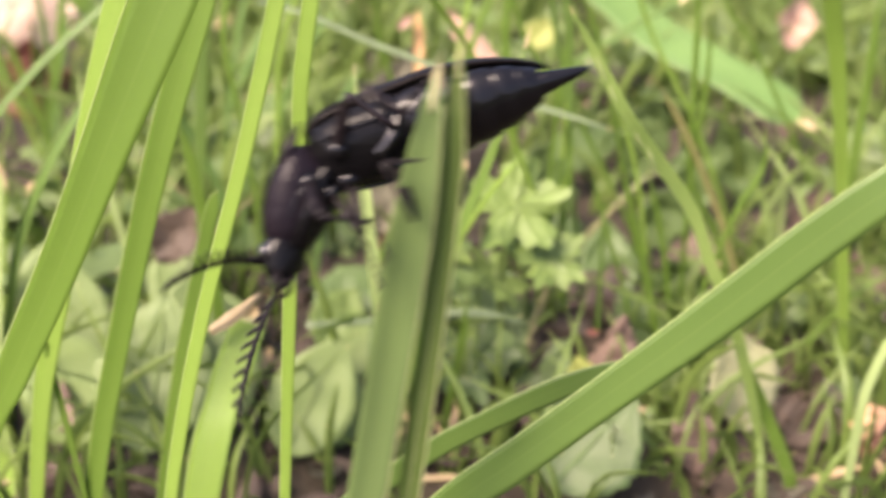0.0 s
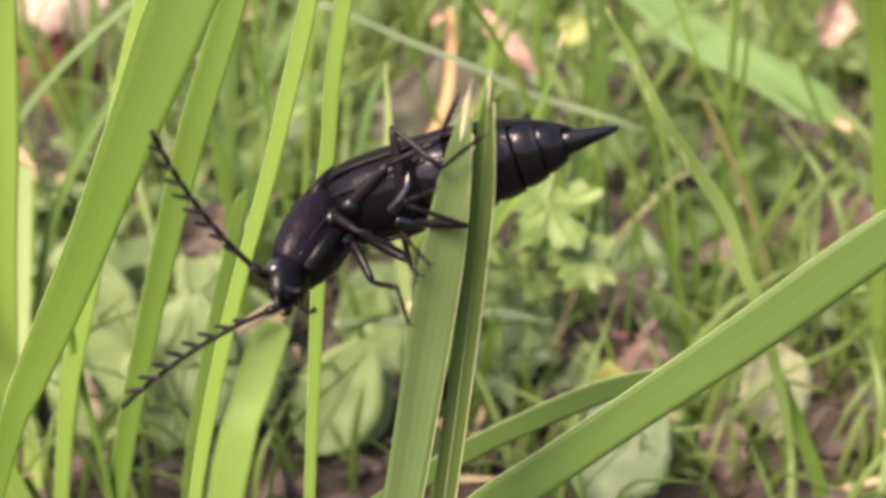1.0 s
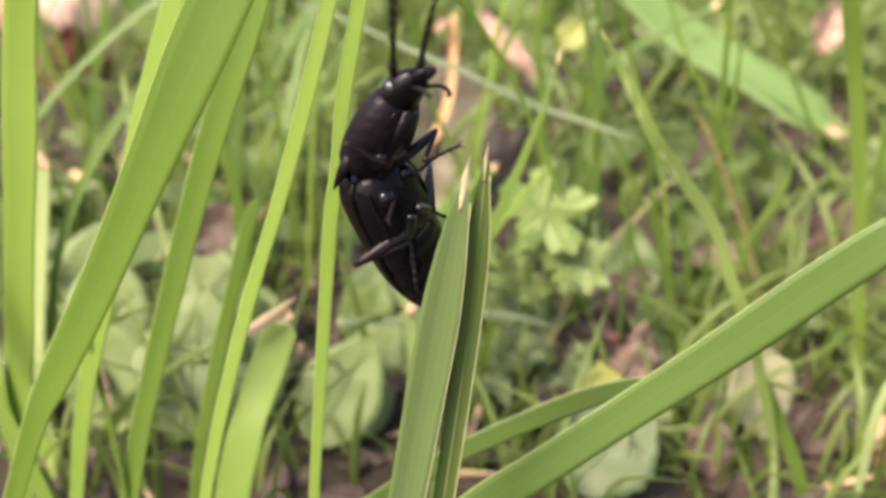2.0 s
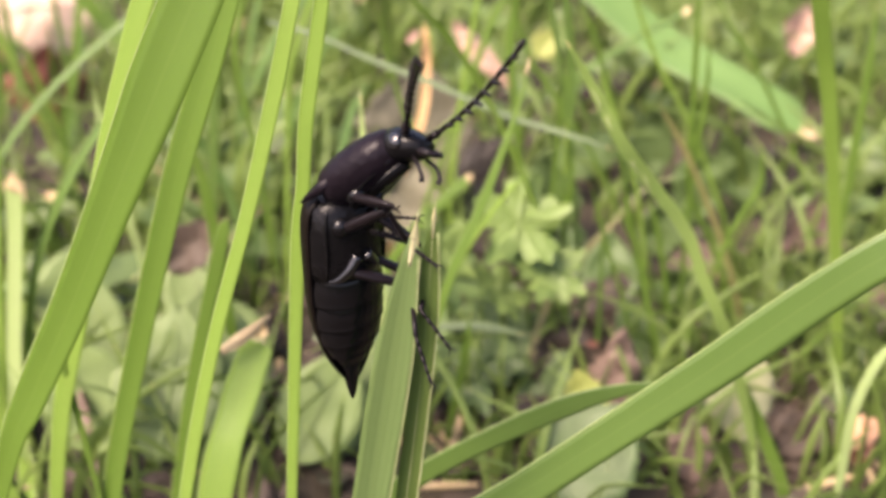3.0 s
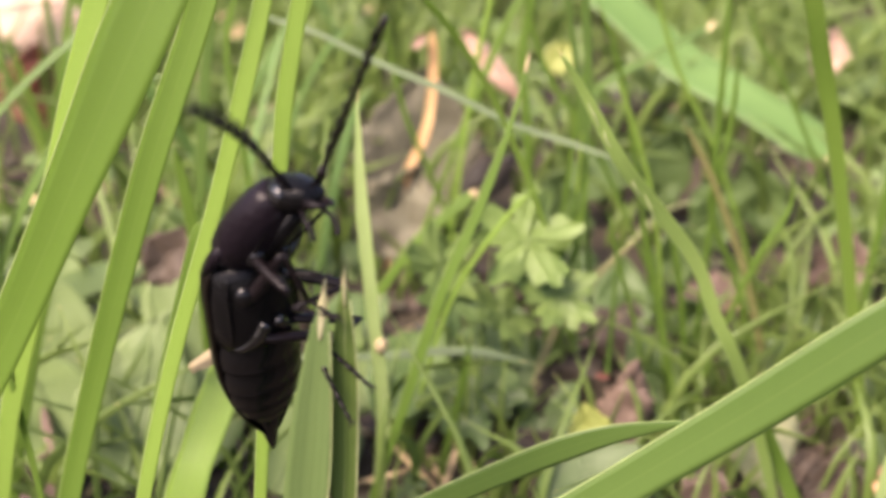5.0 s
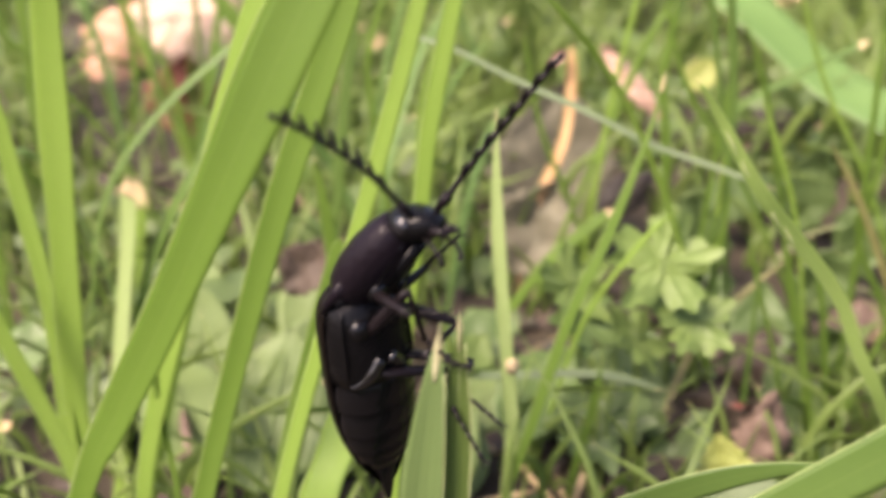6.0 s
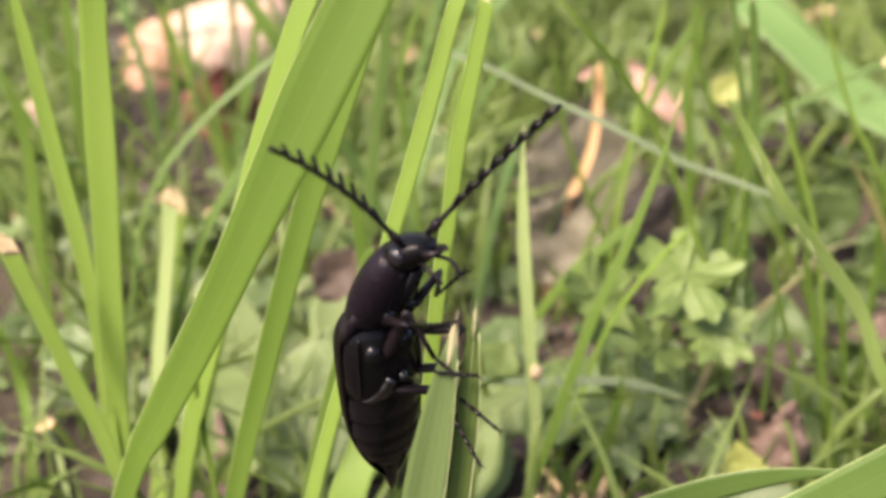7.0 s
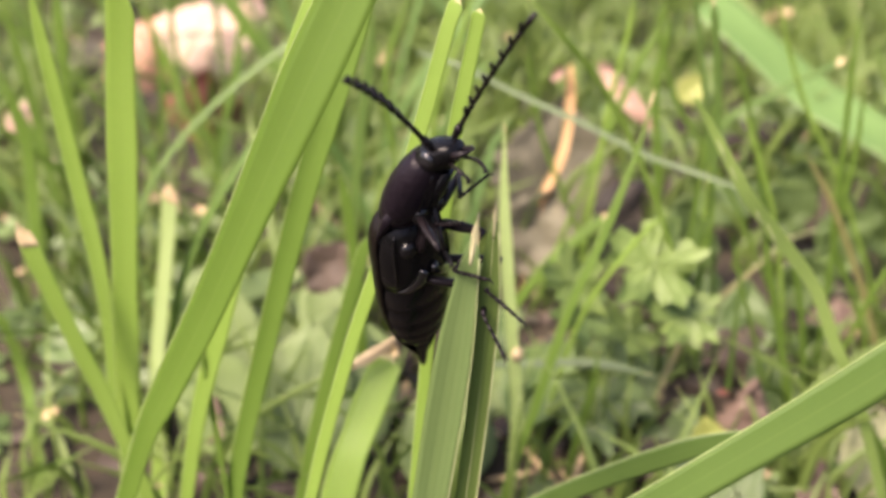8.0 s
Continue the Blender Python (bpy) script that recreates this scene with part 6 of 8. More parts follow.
    walk(host_narrow, [
        (0.0, pose(-0.01082, -0.01942, -0.00513, -2.3, 10.0, 0.0)),
        (0.2, pose(-0.00783, -0.01937, -0.00473, -2.3, 9.7, 0.0)),
        (0.5, pose(-0.00737, -0.01974, -0.00744, -2.6, 8.5, 0.0)),
        (0.8, pose(-0.00899, -0.01956, -0.00638, -2.4, 8.1, 0.0)),
        (1.0, pose(-0.00967, -0.01961, -0.00633, -2.5, 8.7, 0.0)),
        (1.2, pose(-0.00833, -0.01967, -0.00738, -2.5, 7.9, 0.0)),
        (1.6, pose(-0.00911, -0.01972, -0.00789, -2.6, 8.5, 0.0)),
        (2.0, pose(-0.00981, -0.01976, -0.00829, -2.6, 8.8, 0.0)),
        (2.3, pose(-0.00971, -0.01971, -0.00811, -2.6, 8.4, 0.0)),
        (2.5, pose(-0.00956, -0.01956, -0.00709, -2.4, 7.6, 0.0)),
        (3.0, pose(-0.01159, -0.02040, -0.01033, -3.2, 9.9, 0.0)),
        (3.5, pose(-0.01360, -0.02046, -0.00938, -3.3, 9.9, 0.0)),
        (4.0, pose(-0.01328, -0.02118, -0.01193, -4.0, 11.0, 0.0)),
        (4.2, pose(-0.00929, -0.02140, -0.01279, -4.2, 7.9, 0.0)),
        (4.75, pose(-0.01080, -0.02209, -0.01374, -4.9, 7.0, 0.0)),
        (5.3, pose(-0.01128, -0.02273, -0.01438, -5.5, 5.1, 0.0)),
        (5.5, pose(-0.01491, -0.02309, -0.01371, -5.8, 9.0, 0.0)),
        (5.7, pose(-0.01001, -0.02473, -0.01555, -7.4, 4.4, 0.0)),
        (6.0, pose(-0.01148, -0.02380, -0.01471, -6.5, 5.4, 0.0)),
        (6.2, pose(-0.00922, -0.02311, -0.01395, -5.8, 2.4, 0.0)),
        (6.5, pose(-0.01224, -0.02405, -0.01483, -6.7, 5.6, 0.0)),
        (7.0, pose(-0.01589, -0.02285, -0.01342, -5.6, 9.3, 0.0)),
        (7.5, pose(-0.01546, -0.02110, -0.01148, -3.9, 8.2, 0.0)),
        (7.7, pose(-0.01333, -0.02051, -0.00945, -3.4, 7.3, 0.0)),
        (8.0, pose(-0.01404, -0.02041, -0.00948, -3.3, 8.5, 0.0)),
    ])
    walk(beetle, [
        (0.0, pose(-0.00634, -0.01500, 0.04813, 83.3, 15.0, -169.1)),
        (0.2, pose(-0.00368, -0.01500, 0.04805, 84.8, 15.6, -163.8)),
        (0.5, pose(-0.00501, -0.01500, 0.04423, 78.5, 22.5, 178.9)),
        (0.8, pose(-0.00656, -0.01500, 0.04577, 81.5, 16.2, -176.2)),
        (1.0, pose(-0.00690, -0.01500, 0.04578, 79.7, 18.6, 179.8)),
        (1.2, pose(-0.00638, -0.01500, 0.04479, 83.6, 13.9, -169.5)),
        (1.6, pose(-0.00598, -0.01500, 0.04716, 102.7, -33.2, -151.3)),
        (2.0, pose(-0.00571, -0.01500, 0.04955, 102.9, -64.4, -137.9)),
        (2.3, pose(-0.00556, -0.01500, 0.05074, 74.4, -68.1, -103.8)),
        (2.5, pose(-0.00602, -0.01500, 0.05096, 65.1, -76.3, -101.5)),
        (3.0, pose(-0.00527, -0.01500, 0.04905, 53.5, -88.4, -97.2)),
        (3.5, pose(-0.00727, -0.01500, 0.04906, 55.6, -86.7, -98.9)),
        (4.0, pose(-0.00586, -0.01500, 0.04589, 64.8, -86.9, -108.5)),
        (4.2, pose(-0.00528, -0.01500, 0.04561, 60.6, -77.7, -99.1)),
        (4.75, pose(-0.00732, -0.01500, 0.04565, 58.3, -79.2, -97.4)),
        (5.3, pose(-0.00950, -0.01500, 0.04560, 60.0, -79.7, -93.0)),
        (5.5, pose(-0.00960, -0.01500, 0.04494, 78.9, -84.8, -113.2)),
        (5.7, pose(-0.00907, -0.01500, 0.04414, 81.3, -83.4, -112.3)),
        (6.0, pose(-0.00991, -0.01500, 0.04509, 98.8, -83.9, -126.5)),
        (6.2, pose(-0.01064, -0.01500, 0.04684, 100.8, -83.8, -126.5)),
        (6.5, pose(-0.01044, -0.01500, 0.04355, 68.5, -83.3, -93.6)),
        (7.0, pose(-0.01071, -0.01500, 0.04401, 65.6, -79.1, -89.7)),
        (7.5, pose(-0.01118, -0.01500, 0.04598, 64.0, -76.3, -88.2)),
        (7.7, pose(-0.00982, -0.01500, 0.04838, 56.8, -70.1, -78.4)),
        (8.0, pose(-0.00929, -0.01500, 0.04884, 70.0, -70.5, -91.8)),
    ])
    roll = [(3.0, -8), (4.2, -11), (5.5, -16), (6.5, -22), (8.0, -23)]
    for case, side in zip(wing_cases, (1, -1)):
        walk(case, [(0.0, pose(0, 0, 0, 0, 3, -side * 1.5)), (0.5, pose(0, 0, 0, 0, 2, -side)), (1.2, pose(0, 0, 0, 0, 1.5, -side * 0.5)), (2.3, pose(0, 0, 0))] + [(t, pose(0, 0, 0, a)) for t, a in roll])
    slides = dict(zip(belly_plates + [tail_tip], (0, 0, 0.0002, 0.0005, 0.0008, 0.0005)))
    for piece in trunk + belly_plates + [tail_tip]:
        slide = slides.get(piece, 0)
        walk(piece, [(0.0, pose(0, 0, 0)), (1.2, pose(0, 0, 0)), (2.3, pose(slide, 0, 0))] + [(t, pose(slide, 0, 0, a)) for t, a in roll])
    walk(pronotum, [
        (0.0, pose(-0.00000, 0.00000, 0.00000, -11.9, 32.4, -43.2)),
        (0.2, pose(0.00000, 0.00000, 0.00000, -1.9, 51.7, -26.3)),
        (0.5, pose(-0.00000, 0.00000, 0.00000, -17.0, 64.4, -31.2)),
        (0.8, pose(0.00000, -0.00000, -0.00000, 12.3, 59.1, 5.8)),
        (1.0, pose(-0.00000, 0.00000, 0.00000, 7.3, 61.0, -1.4)),
        (1.2, pose(0.00000, 0.00000, -0.00000, 6.3, 49.0, -9.9)),
        (1.6, pose(0.00000, -0.00000, -0.00000, -0.5, 18.8, 2.1)),
        (2.0, pose(0.00000, -0.00000, 0.00000, -8.4, 27.7, 32.7)),
        (2.3, pose(0.00000, 0.00000, 0.00000, -20.3, 34.7, 25.2)),
        (2.5, pose(0.00000, -0.00000, 0.00000, -12.0, 39.4, 27.4)),
        (3.0, pose(0.00000, 0.00000, -0.00000, -0.0, 38.6, 28.0)),
        (3.5, pose(0.00000, -0.00000, 0.00000, -2.1, 37.7, 24.5)),
        (4.0, pose(0.00000, 0.00000, 0.00000, -1.3, 35.5, 24.4)),
        (4.2, pose(0.00000, -0.00000, 0.00000, -8.6, 29.5, 30.2)),
        (4.75, pose(-0.00000, 0.00000, 0.00000, -7.9, 28.8, 20.7)),
        (5.3, pose(0.00000, 0.00000, -0.00000, -7.3, 29.3, 12.3)),
        (5.5, pose(0.00000, 0.00000, 0.00000, -4.7, 38.7, 13.3)),
        (5.7, pose(0.00000, 0.00000, 0.00000, -5.0, 32.6, 15.2)),
        (6.0, pose(0.00000, 0.00000, -0.00000, -4.0, 32.8, 16.6)),
        (6.2, pose(0.00000, 0.00000, -0.00000, -4.5, 33.3, 8.6)),
        (6.5, pose(0.00000, 0.00000, -0.00000, -4.7, 24.2, 8.2)),
        (7.0, pose(0.00000, 0.00000, -0.00000, -6.6, 21.6, 9.0)),
        (7.5, pose(0.00000, -0.00000, -0.00000, -7.6, 23.7, 5.7)),
        (7.7, pose(0.00000, -0.00000, -0.00000, -9.5, 17.6, 2.4)),
        (8.0, pose(0.00000, 0.00000, 0.00000, -11.3, 22.0, 9.8)),
    ])
    walk(head, [
        (0.0, pose(0.00261, -0.00247, -0.00234, -14.0, 44.1, -46.6)),
        (0.2, pose(0.00235, -0.00116, -0.00340, -2.6, 63.7, -27.2)),
        (0.5, pose(0.00154, -0.00095, -0.00389, -30.2, 75.5, -45.3)),
        (0.8, pose(0.00215, 0.00023, -0.00371, 19.3, 70.7, 13.5)),
        (1.0, pose(0.00203, -0.00004, -0.00378, 12.0, 72.9, 3.7)),
        (1.2, pose(0.00274, -0.00047, -0.00327, 8.5, 60.9, -7.2)),
        (1.6, pose(0.00404, 0.00014, -0.00143, -0.5, 30.8, 1.9)),
        (2.0, pose(0.00318, 0.00203, -0.00204, -9.6, 39.5, 30.4)),
        (2.3, pose(0.00317, 0.00148, -0.00248, -36.7, 61.5, 3.9)),
        (2.5, pose(0.00292, 0.00150, -0.00276, -27.9, 69.9, 8.7)),
        (3.0, pose(0.00293, 0.00156, -0.00272, -0.1, 70.6, 27.9)),
        (3.5, pose(0.00306, 0.00139, -0.00266, -5.5, 72.6, 20.5)),
        (4.0, pose(0.00315, 0.00143, -0.00253, -2.7, 67.5, 22.6)),
        (4.2, pose(0.00321, 0.00186, -0.00216, -15.5, 60.9, 20.8)),
        (4.75, pose(0.00350, 0.00131, -0.00211, -16.0, 64.2, 10.1)),
        (5.3, pose(0.00363, 0.00079, -0.00214, -17.8, 68.6, -0.7)),
        (5.5, pose(0.00323, 0.00076, -0.00272, -18.1, 78.2, -1.5)),
        (5.7, pose(0.00346, 0.00093, -0.00235, -12.6, 70.3, 6.0)),
        (6.0, pose(0.00343, 0.00102, -0.00236, -9.3, 68.6, 10.1)),
        (6.2, pose(0.00352, 0.00053, -0.00239, -10.6, 69.0, 1.1)),
        (6.5, pose(0.00385, 0.00055, -0.00180, -8.0, 58.0, 3.3)),
        (7.0, pose(0.00392, 0.00062, -0.00163, -9.8, 51.4, 3.8)),
        (7.5, pose(0.00389, 0.00038, -0.00177, -10.8, 49.4, 0.6)),
        (7.7, pose(0.00407, 0.00017, -0.00135, -12.4, 43.2, -3.2)),
        (8.0, pose(0.00390, 0.00066, -0.00165, -15.5, 47.4, 2.5)),
    ])
    walk(antenna_left, [
        (0.0, pose(0.00392, -0.00255, -0.00302, -45.5, 48.2, 58.3)),
        (0.2, pose(0.00346, -0.00079, -0.00428, -44.9, 28.8, 65.6)),
        (0.5, pose(0.00233, -0.00046, -0.00503, 86.8, 16.7, 108.3)),
        (0.8, pose(0.00295, 0.00109, -0.00459, 107.8, -5.8, 78.0)),
        (1.0, pose(0.00285, 0.00074, -0.00472, 110.9, -7.2, 79.3)),
        (1.2, pose(0.00383, 0.00016, -0.00403, 102.3, -2.1, 72.2)),
        (1.6, pose(0.00520, 0.00101, -0.00170, 38.6, 21.3, 16.7)),
        (2.0, pose(0.00364, 0.00332, -0.00259, -47.0, 31.7, 4.8)),
        (2.3, pose(0.00350, 0.00239, -0.00358, -57.5, 22.9, -13.6) @ pose(0, 0, 0, 60)),
        (2.5, pose(0.00313, 0.00245, -0.00386, -43.8, 21.8, -6.0) @ pose(0, 0, 0, 75)),
        (3.0, pose(0.00320, 0.00264, -0.00368, 75.2, 41.1, 3.4) @ pose(0, 0, 0, 80)),
        (3.5, pose(0.00336, 0.00242, -0.00367, 100.1, 27.4, 0.6) @ pose(0, 0, 0, 80)),
        (4.0, pose(0.00353, 0.00250, -0.00347, 112.1, 22.2, 6.1) @ pose(0, 0, 0, 75)),
        (4.2, pose(0.00354, 0.00294, -0.00309, 106.6, 17.2, 14.4) @ pose(0, 0, 0, 70)),
        (4.75, pose(0.00396, 0.00231, -0.00309, 106.4, 18.4, 13.4) @ pose(0, 0, 0, 35)),
        (5.3, pose(0.00417, 0.00168, -0.00318, 99.9, 19.6, 11.7)),
        (5.5, pose(0.00360, 0.00165, -0.00383, 104.7, 23.1, 16.1)),
        (5.7, pose(0.00394, 0.00188, -0.00338, 107.7, 21.6, 31.0)),
        (6.0, pose(0.00392, 0.00200, -0.00335, 110.6, 24.4, 39.9)),
        (6.2, pose(0.00413, 0.00142, -0.00339, 93.7, 32.5, 10.7)),
        (6.5, pose(0.00464, 0.00147, -0.00264, 105.2, 34.2, 48.1)),
        (7.0, pose(0.00477, 0.00156, -0.00238, 104.3, 26.7, 47.0)),
        (7.5, pose(0.00480, 0.00128, -0.00250, 90.3, 32.5, 30.0)),
        (7.7, pose(0.00510, 0.00100, -0.00199, 81.9, 19.7, 3.4)),
        (8.0, pose(0.00476, 0.00160, -0.00240, 79.3, 26.3, 10.3)),
    ])
    walk(antenna_right, [
        (0.0, pose(0.00294, -0.00385, -0.00273, -30.5, 65.5, -13.4)),
        (0.2, pose(0.00277, -0.00228, -0.00425, -4.7, 30.7, 14.6)),
        (0.5, pose(0.00188, -0.00203, -0.00482, 64.6, 55.3, 90.1)),
        (0.8, pose(0.00281, -0.00054, -0.00477, -42.3, 37.0, 28.7)),
        (1.0, pose(0.00263, -0.00089, -0.00482, -53.7, 33.5, 5.4)),
        (1.2, pose(0.00341, -0.00144, -0.00415, -44.9, 30.4, 25.4)),
        (1.6, pose(0.00526, -0.00064, -0.00169, -75.5, 22.9, -1.7)),
        (2.0, pose(0.00461, 0.00201, -0.00237, -56.7, 27.2, -2.8)),
        (2.3, pose(0.00446, 0.00113, -0.00311, -63.8, 23.4, -24.8)),
        (2.5, pose(0.00407, 0.00112, -0.00360, -44.4, 22.4, -7.0)),
        (3.0, pose(0.00398, 0.00118, -0.00368, -50.6, 34.8, -31.0)),
        (3.5, pose(0.00407, 0.00093, -0.00363, -49.6, 33.7, -28.9)),
        (4.0, pose(0.00423, 0.00101, -0.00344, -48.9, 34.3, -28.0)),
        (4.2, pose(0.00446, 0.00159, -0.00288, -52.5, 26.7, -23.2)),
        (4.75, pose(0.00464, 0.00082, -0.00289, -60.5, 14.3, -30.2)),
        (5.3, pose(0.00462, 0.00011, -0.00299, -71.6, 2.6, -42.1)),
        (5.5, pose(0.00406, 0.00007, -0.00372, -76.9, -0.4, -43.8)),
        (5.7, pose(0.00445, 0.00031, -0.00325, -82.8, -10.5, -40.0)),
        (6.0, pose(0.00445, 0.00044, -0.00325, -86.9, -11.8, -38.2)),
        (6.2, pose(0.00444, -0.00020, -0.00328, -93.6, -19.7, -32.9)),
        (6.5, pose(0.00493, -0.00015, -0.00252, -82.2, -9.3, -37.8)),
        (7.0, pose(0.00509, -0.00005, -0.00221, -88.1, -20.5, -32.2)),
        (7.5, pose(0.00505, -0.00034, -0.00230, -78.8, -8.8, -32.8)),
        (7.7, pose(0.00525, -0.00063, -0.00173, -66.5, 2.0, -20.2)),
        (8.0, pose(0.00515, 0.00003, -0.00210, -56.9, -7.1, -32.3)),
    ])
    walk(legs["fore", 1][0], [
        (0.0, pose(0.00068, 0.00010, -0.00200, -142.3, 79.8, -116.7)),
        (0.2, pose(0.00019, 0.00078, -0.00196, 79.7, 75.9, 115.7)),
        (0.5, pose(-0.00042, 0.00073, -0.00194, 103.4, 57.6, 140.3)),
        (0.8, pose(-0.00033, 0.00106, -0.00180, 91.0, 59.4, 147.2)),
        (1.0, pose(-0.00034, 0.00099, -0.00183, 108.0, 57.3, 162.3)),
        (1.2, pose(0.00018, 0.00095, -0.00188, 102.0, 66.2, 149.4)),
        (1.6, pose(0.00090, 0.00085, -0.00172, -2.3, -5.9, 64.1)),
        (2.0, pose(0.00017, 0.00085, -0.00193, 2.4, 4.5, 97.8)),
        (2.3, pose(0.00014, 0.00042, -0.00207, -32.2, -0.3, 112.2)),
        (2.5, pose(-0.00009, 0.00055, -0.00204, -14.0, 48.4, 89.3)),
        (3.0, pose(-0.00013, 0.00086, -0.00192, 147.4, -44.2, 118.1)),
        (3.5, pose(-0.00004, 0.00083, -0.00194, 144.3, -33.2, 114.8)),
        (4.0, pose(0.00002, 0.00088, -0.00192, 125.2, -37.2, 134.4)),
        (4.2, pose(0.00016, 0.00081, -0.00195, 131.3, -27.7, 133.2)),
        (4.75, pose(0.00031, 0.00080, -0.00193, 142.3, -57.0, 122.3)),
        (5.3, pose(0.00040, 0.00075, -0.00193, -72.2, -3.7, 118.6)),
        (5.5, pose(0.00008, 0.00075, -0.00197, -57.1, -2.3, 100.0)),
        (5.7, pose(0.00026, 0.00080, -0.00194, -55.4, -8.2, 104.2)),
        (6.0, pose(0.00023, 0.00083, -0.00193, -49.4, -6.2, 97.4)),
        (6.2, pose(0.00033, 0.00078, -0.00194, -27.2, -26.4, 89.9)),
        (6.5, pose(0.00063, 0.00081, -0.00185, -37.3, -3.9, 78.5)),
        (7.0, pose(0.00070, 0.00079, -0.00183, -38.4, 1.7, 76.0)),
        (7.5, pose(0.00067, 0.00071, -0.00187, -39.2, 2.5, 74.1)),
        (7.7, pose(0.00090, 0.00064, -0.00180, -48.2, -1.1, 75.0)),
        (8.0, pose(0.00067, 0.00068, -0.00189, -33.3, -6.5, 85.8)),
    ])
    walk(legs["fore", 1][1], [
        (0.0, pose(0.00048, -0.00028, -0.00438, -173.8, 2.9, -153.6)),
        (0.2, pose(-0.00006, 0.00131, -0.00430, 165.8, -12.5, -140.5)),
        (0.5, pose(-0.00142, 0.00156, -0.00398, 147.4, -15.1, -135.9)),
        (0.8, pose(-0.00137, 0.00172, -0.00388, 149.2, 6.8, -127.9)),
        (1.0, pose(-0.00158, 0.00139, -0.00387, 148.9, 5.3, -131.9)),
        (1.2, pose(-0.00066, 0.00144, -0.00410, 156.2, 11.9, -138.9)),
        (1.6, pose(0.00195, 0.00301, -0.00147, -177.3, 32.2, -114.7)),
        (2.0, pose(-0.00016, 0.00324, -0.00212, 177.5, 21.8, -83.3)),
        (2.3, pose(-0.00077, 0.00266, -0.00206, -146.5, 14.6, -58.5)),
        (2.5, pose(-0.00007, 0.00216, -0.00385, -168.8, -34.3, -86.6)),
        (3.0, pose(-0.00095, 0.00239, -0.00024, 25.5, 26.1, -74.1)),
        (3.5, pose(-0.00089, 0.00267, -0.00062, 30.3, 14.8, -78.2)),
        (4.0, pose(-0.00133, 0.00226, -0.00046, 46.4, 26.1, -61.3)),
        (4.2, pose(-0.00131, 0.00237, -0.00082, 43.2, 13.6, -62.3)),
        (4.75, pose(-0.00040, 0.00191, 0.00010, 32.1, 51.2, -64.6)),
        (5.3, pose(-0.00075, 0.00287, -0.00178, -104.8, 10.8, -37.3)),
        (5.5, pose(-0.00034, 0.00314, -0.00187, -119.5, 15.5, -58.4)),
        (5.7, pose(-0.00033, 0.00312, -0.00159, -115.7, 25.4, -45.8)),
        (6.0, pose(-0.00008, 0.00322, -0.00167, -120.1, 29.3, -49.6)),
        (6.2, pose(0.00033, 0.00294, -0.00086, -137.8, 52.4, -67.4)),
        (6.5, pose(0.00111, 0.00318, -0.00168, -133.4, 33.6, -74.1)),
        (7.0, pose(0.00128, 0.00313, -0.00191, -134.7, 29.1, -76.5)),
        (7.5, pose(0.00133, 0.00304, -0.00198, -137.2, 21.6, -85.0)),
        (7.7, pose(0.00153, 0.00297, -0.00176, -130.0, 13.4, -90.8)),
        (8.0, pose(0.00085, 0.00307, -0.00161, -140.7, 30.5, -75.8)),
    ])
    walk(legs["fore", 1][2], [
        (0.0, pose(-0.00168, -0.00136, -0.00450, -131.2, 66.8, -94.7)),
        (0.2, pose(-0.00189, -0.00019, -0.00378, 170.4, 78.5, -139.2)),
        (0.5, pose(-0.00310, -0.00007, -0.00335, 127.9, 64.8, -176.8)),
        (0.8, pose(-0.00284, -0.00017, -0.00417, 100.6, 73.1, 169.4)),
        (1.0, pose(-0.00319, -0.00040, -0.00409, 114.4, 70.2, -179.1)),
        (1.2, pose(-0.00244, -0.00011, -0.00459, 117.5, 80.5, 176.7)),
        (1.6, pose(0.00109, 0.00115, -0.00276, -27.0, 40.1, 39.2)),
        (2.0, pose(0.00010, 0.00101, -0.00302, -27.2, 51.5, 72.8)),
        (2.3, pose(0.00045, 0.00066, -0.00267, -62.5, 46.2, 56.7)),
        (2.5, pose(0.00005, 0.00017, -0.00248, -79.7, 61.1, 41.7)),
        (3.0, pose(-0.00035, 0.00030, -0.00130, -27.4, 67.6, 78.5)),
        (3.5, pose(-0.00041, 0.00038, -0.00123, -83.5, 68.9, 14.9)),
        (4.0, pose(-0.00028, 0.00035, -0.00152, -85.1, 66.5, 25.8)),
        (4.2, pose(-0.00022, 0.00028, -0.00139, -101.0, 58.9, 9.4)),
        (4.75, pose(0.00025, 0.00054, -0.00179, -35.3, 26.6, 44.3)),
        (5.3, pose(0.00114, 0.00143, -0.00223, -81.2, 23.5, 45.6)),
        (5.5, pose(0.00088, 0.00115, -0.00252, -70.9, 33.9, 40.9)),
        (5.7, pose(0.00119, 0.00156, -0.00263, -66.4, 30.1, 45.6)),
        (6.0, pose(0.00129, 0.00161, -0.00285, -62.3, 32.5, 45.2)),
        (6.2, pose(0.00090, 0.00158, -0.00278, -36.1, 34.9, 49.0)),
        (6.5, pose(0.00166, 0.00124, -0.00302, -54.5, 34.7, 34.0)),
        (7.0, pose(0.00178, 0.00108, -0.00308, -58.5, 35.4, 31.4)),
        (7.5, pose(0.00153, 0.00080, -0.00287, -61.2, 36.7, 27.0)),
        (7.7, pose(0.00150, 0.00062, -0.00232, -67.0, 28.9, 23.3)),
        (8.0, pose(0.00136, 0.00105, -0.00284, -54.0, 36.3, 38.2)),
    ])
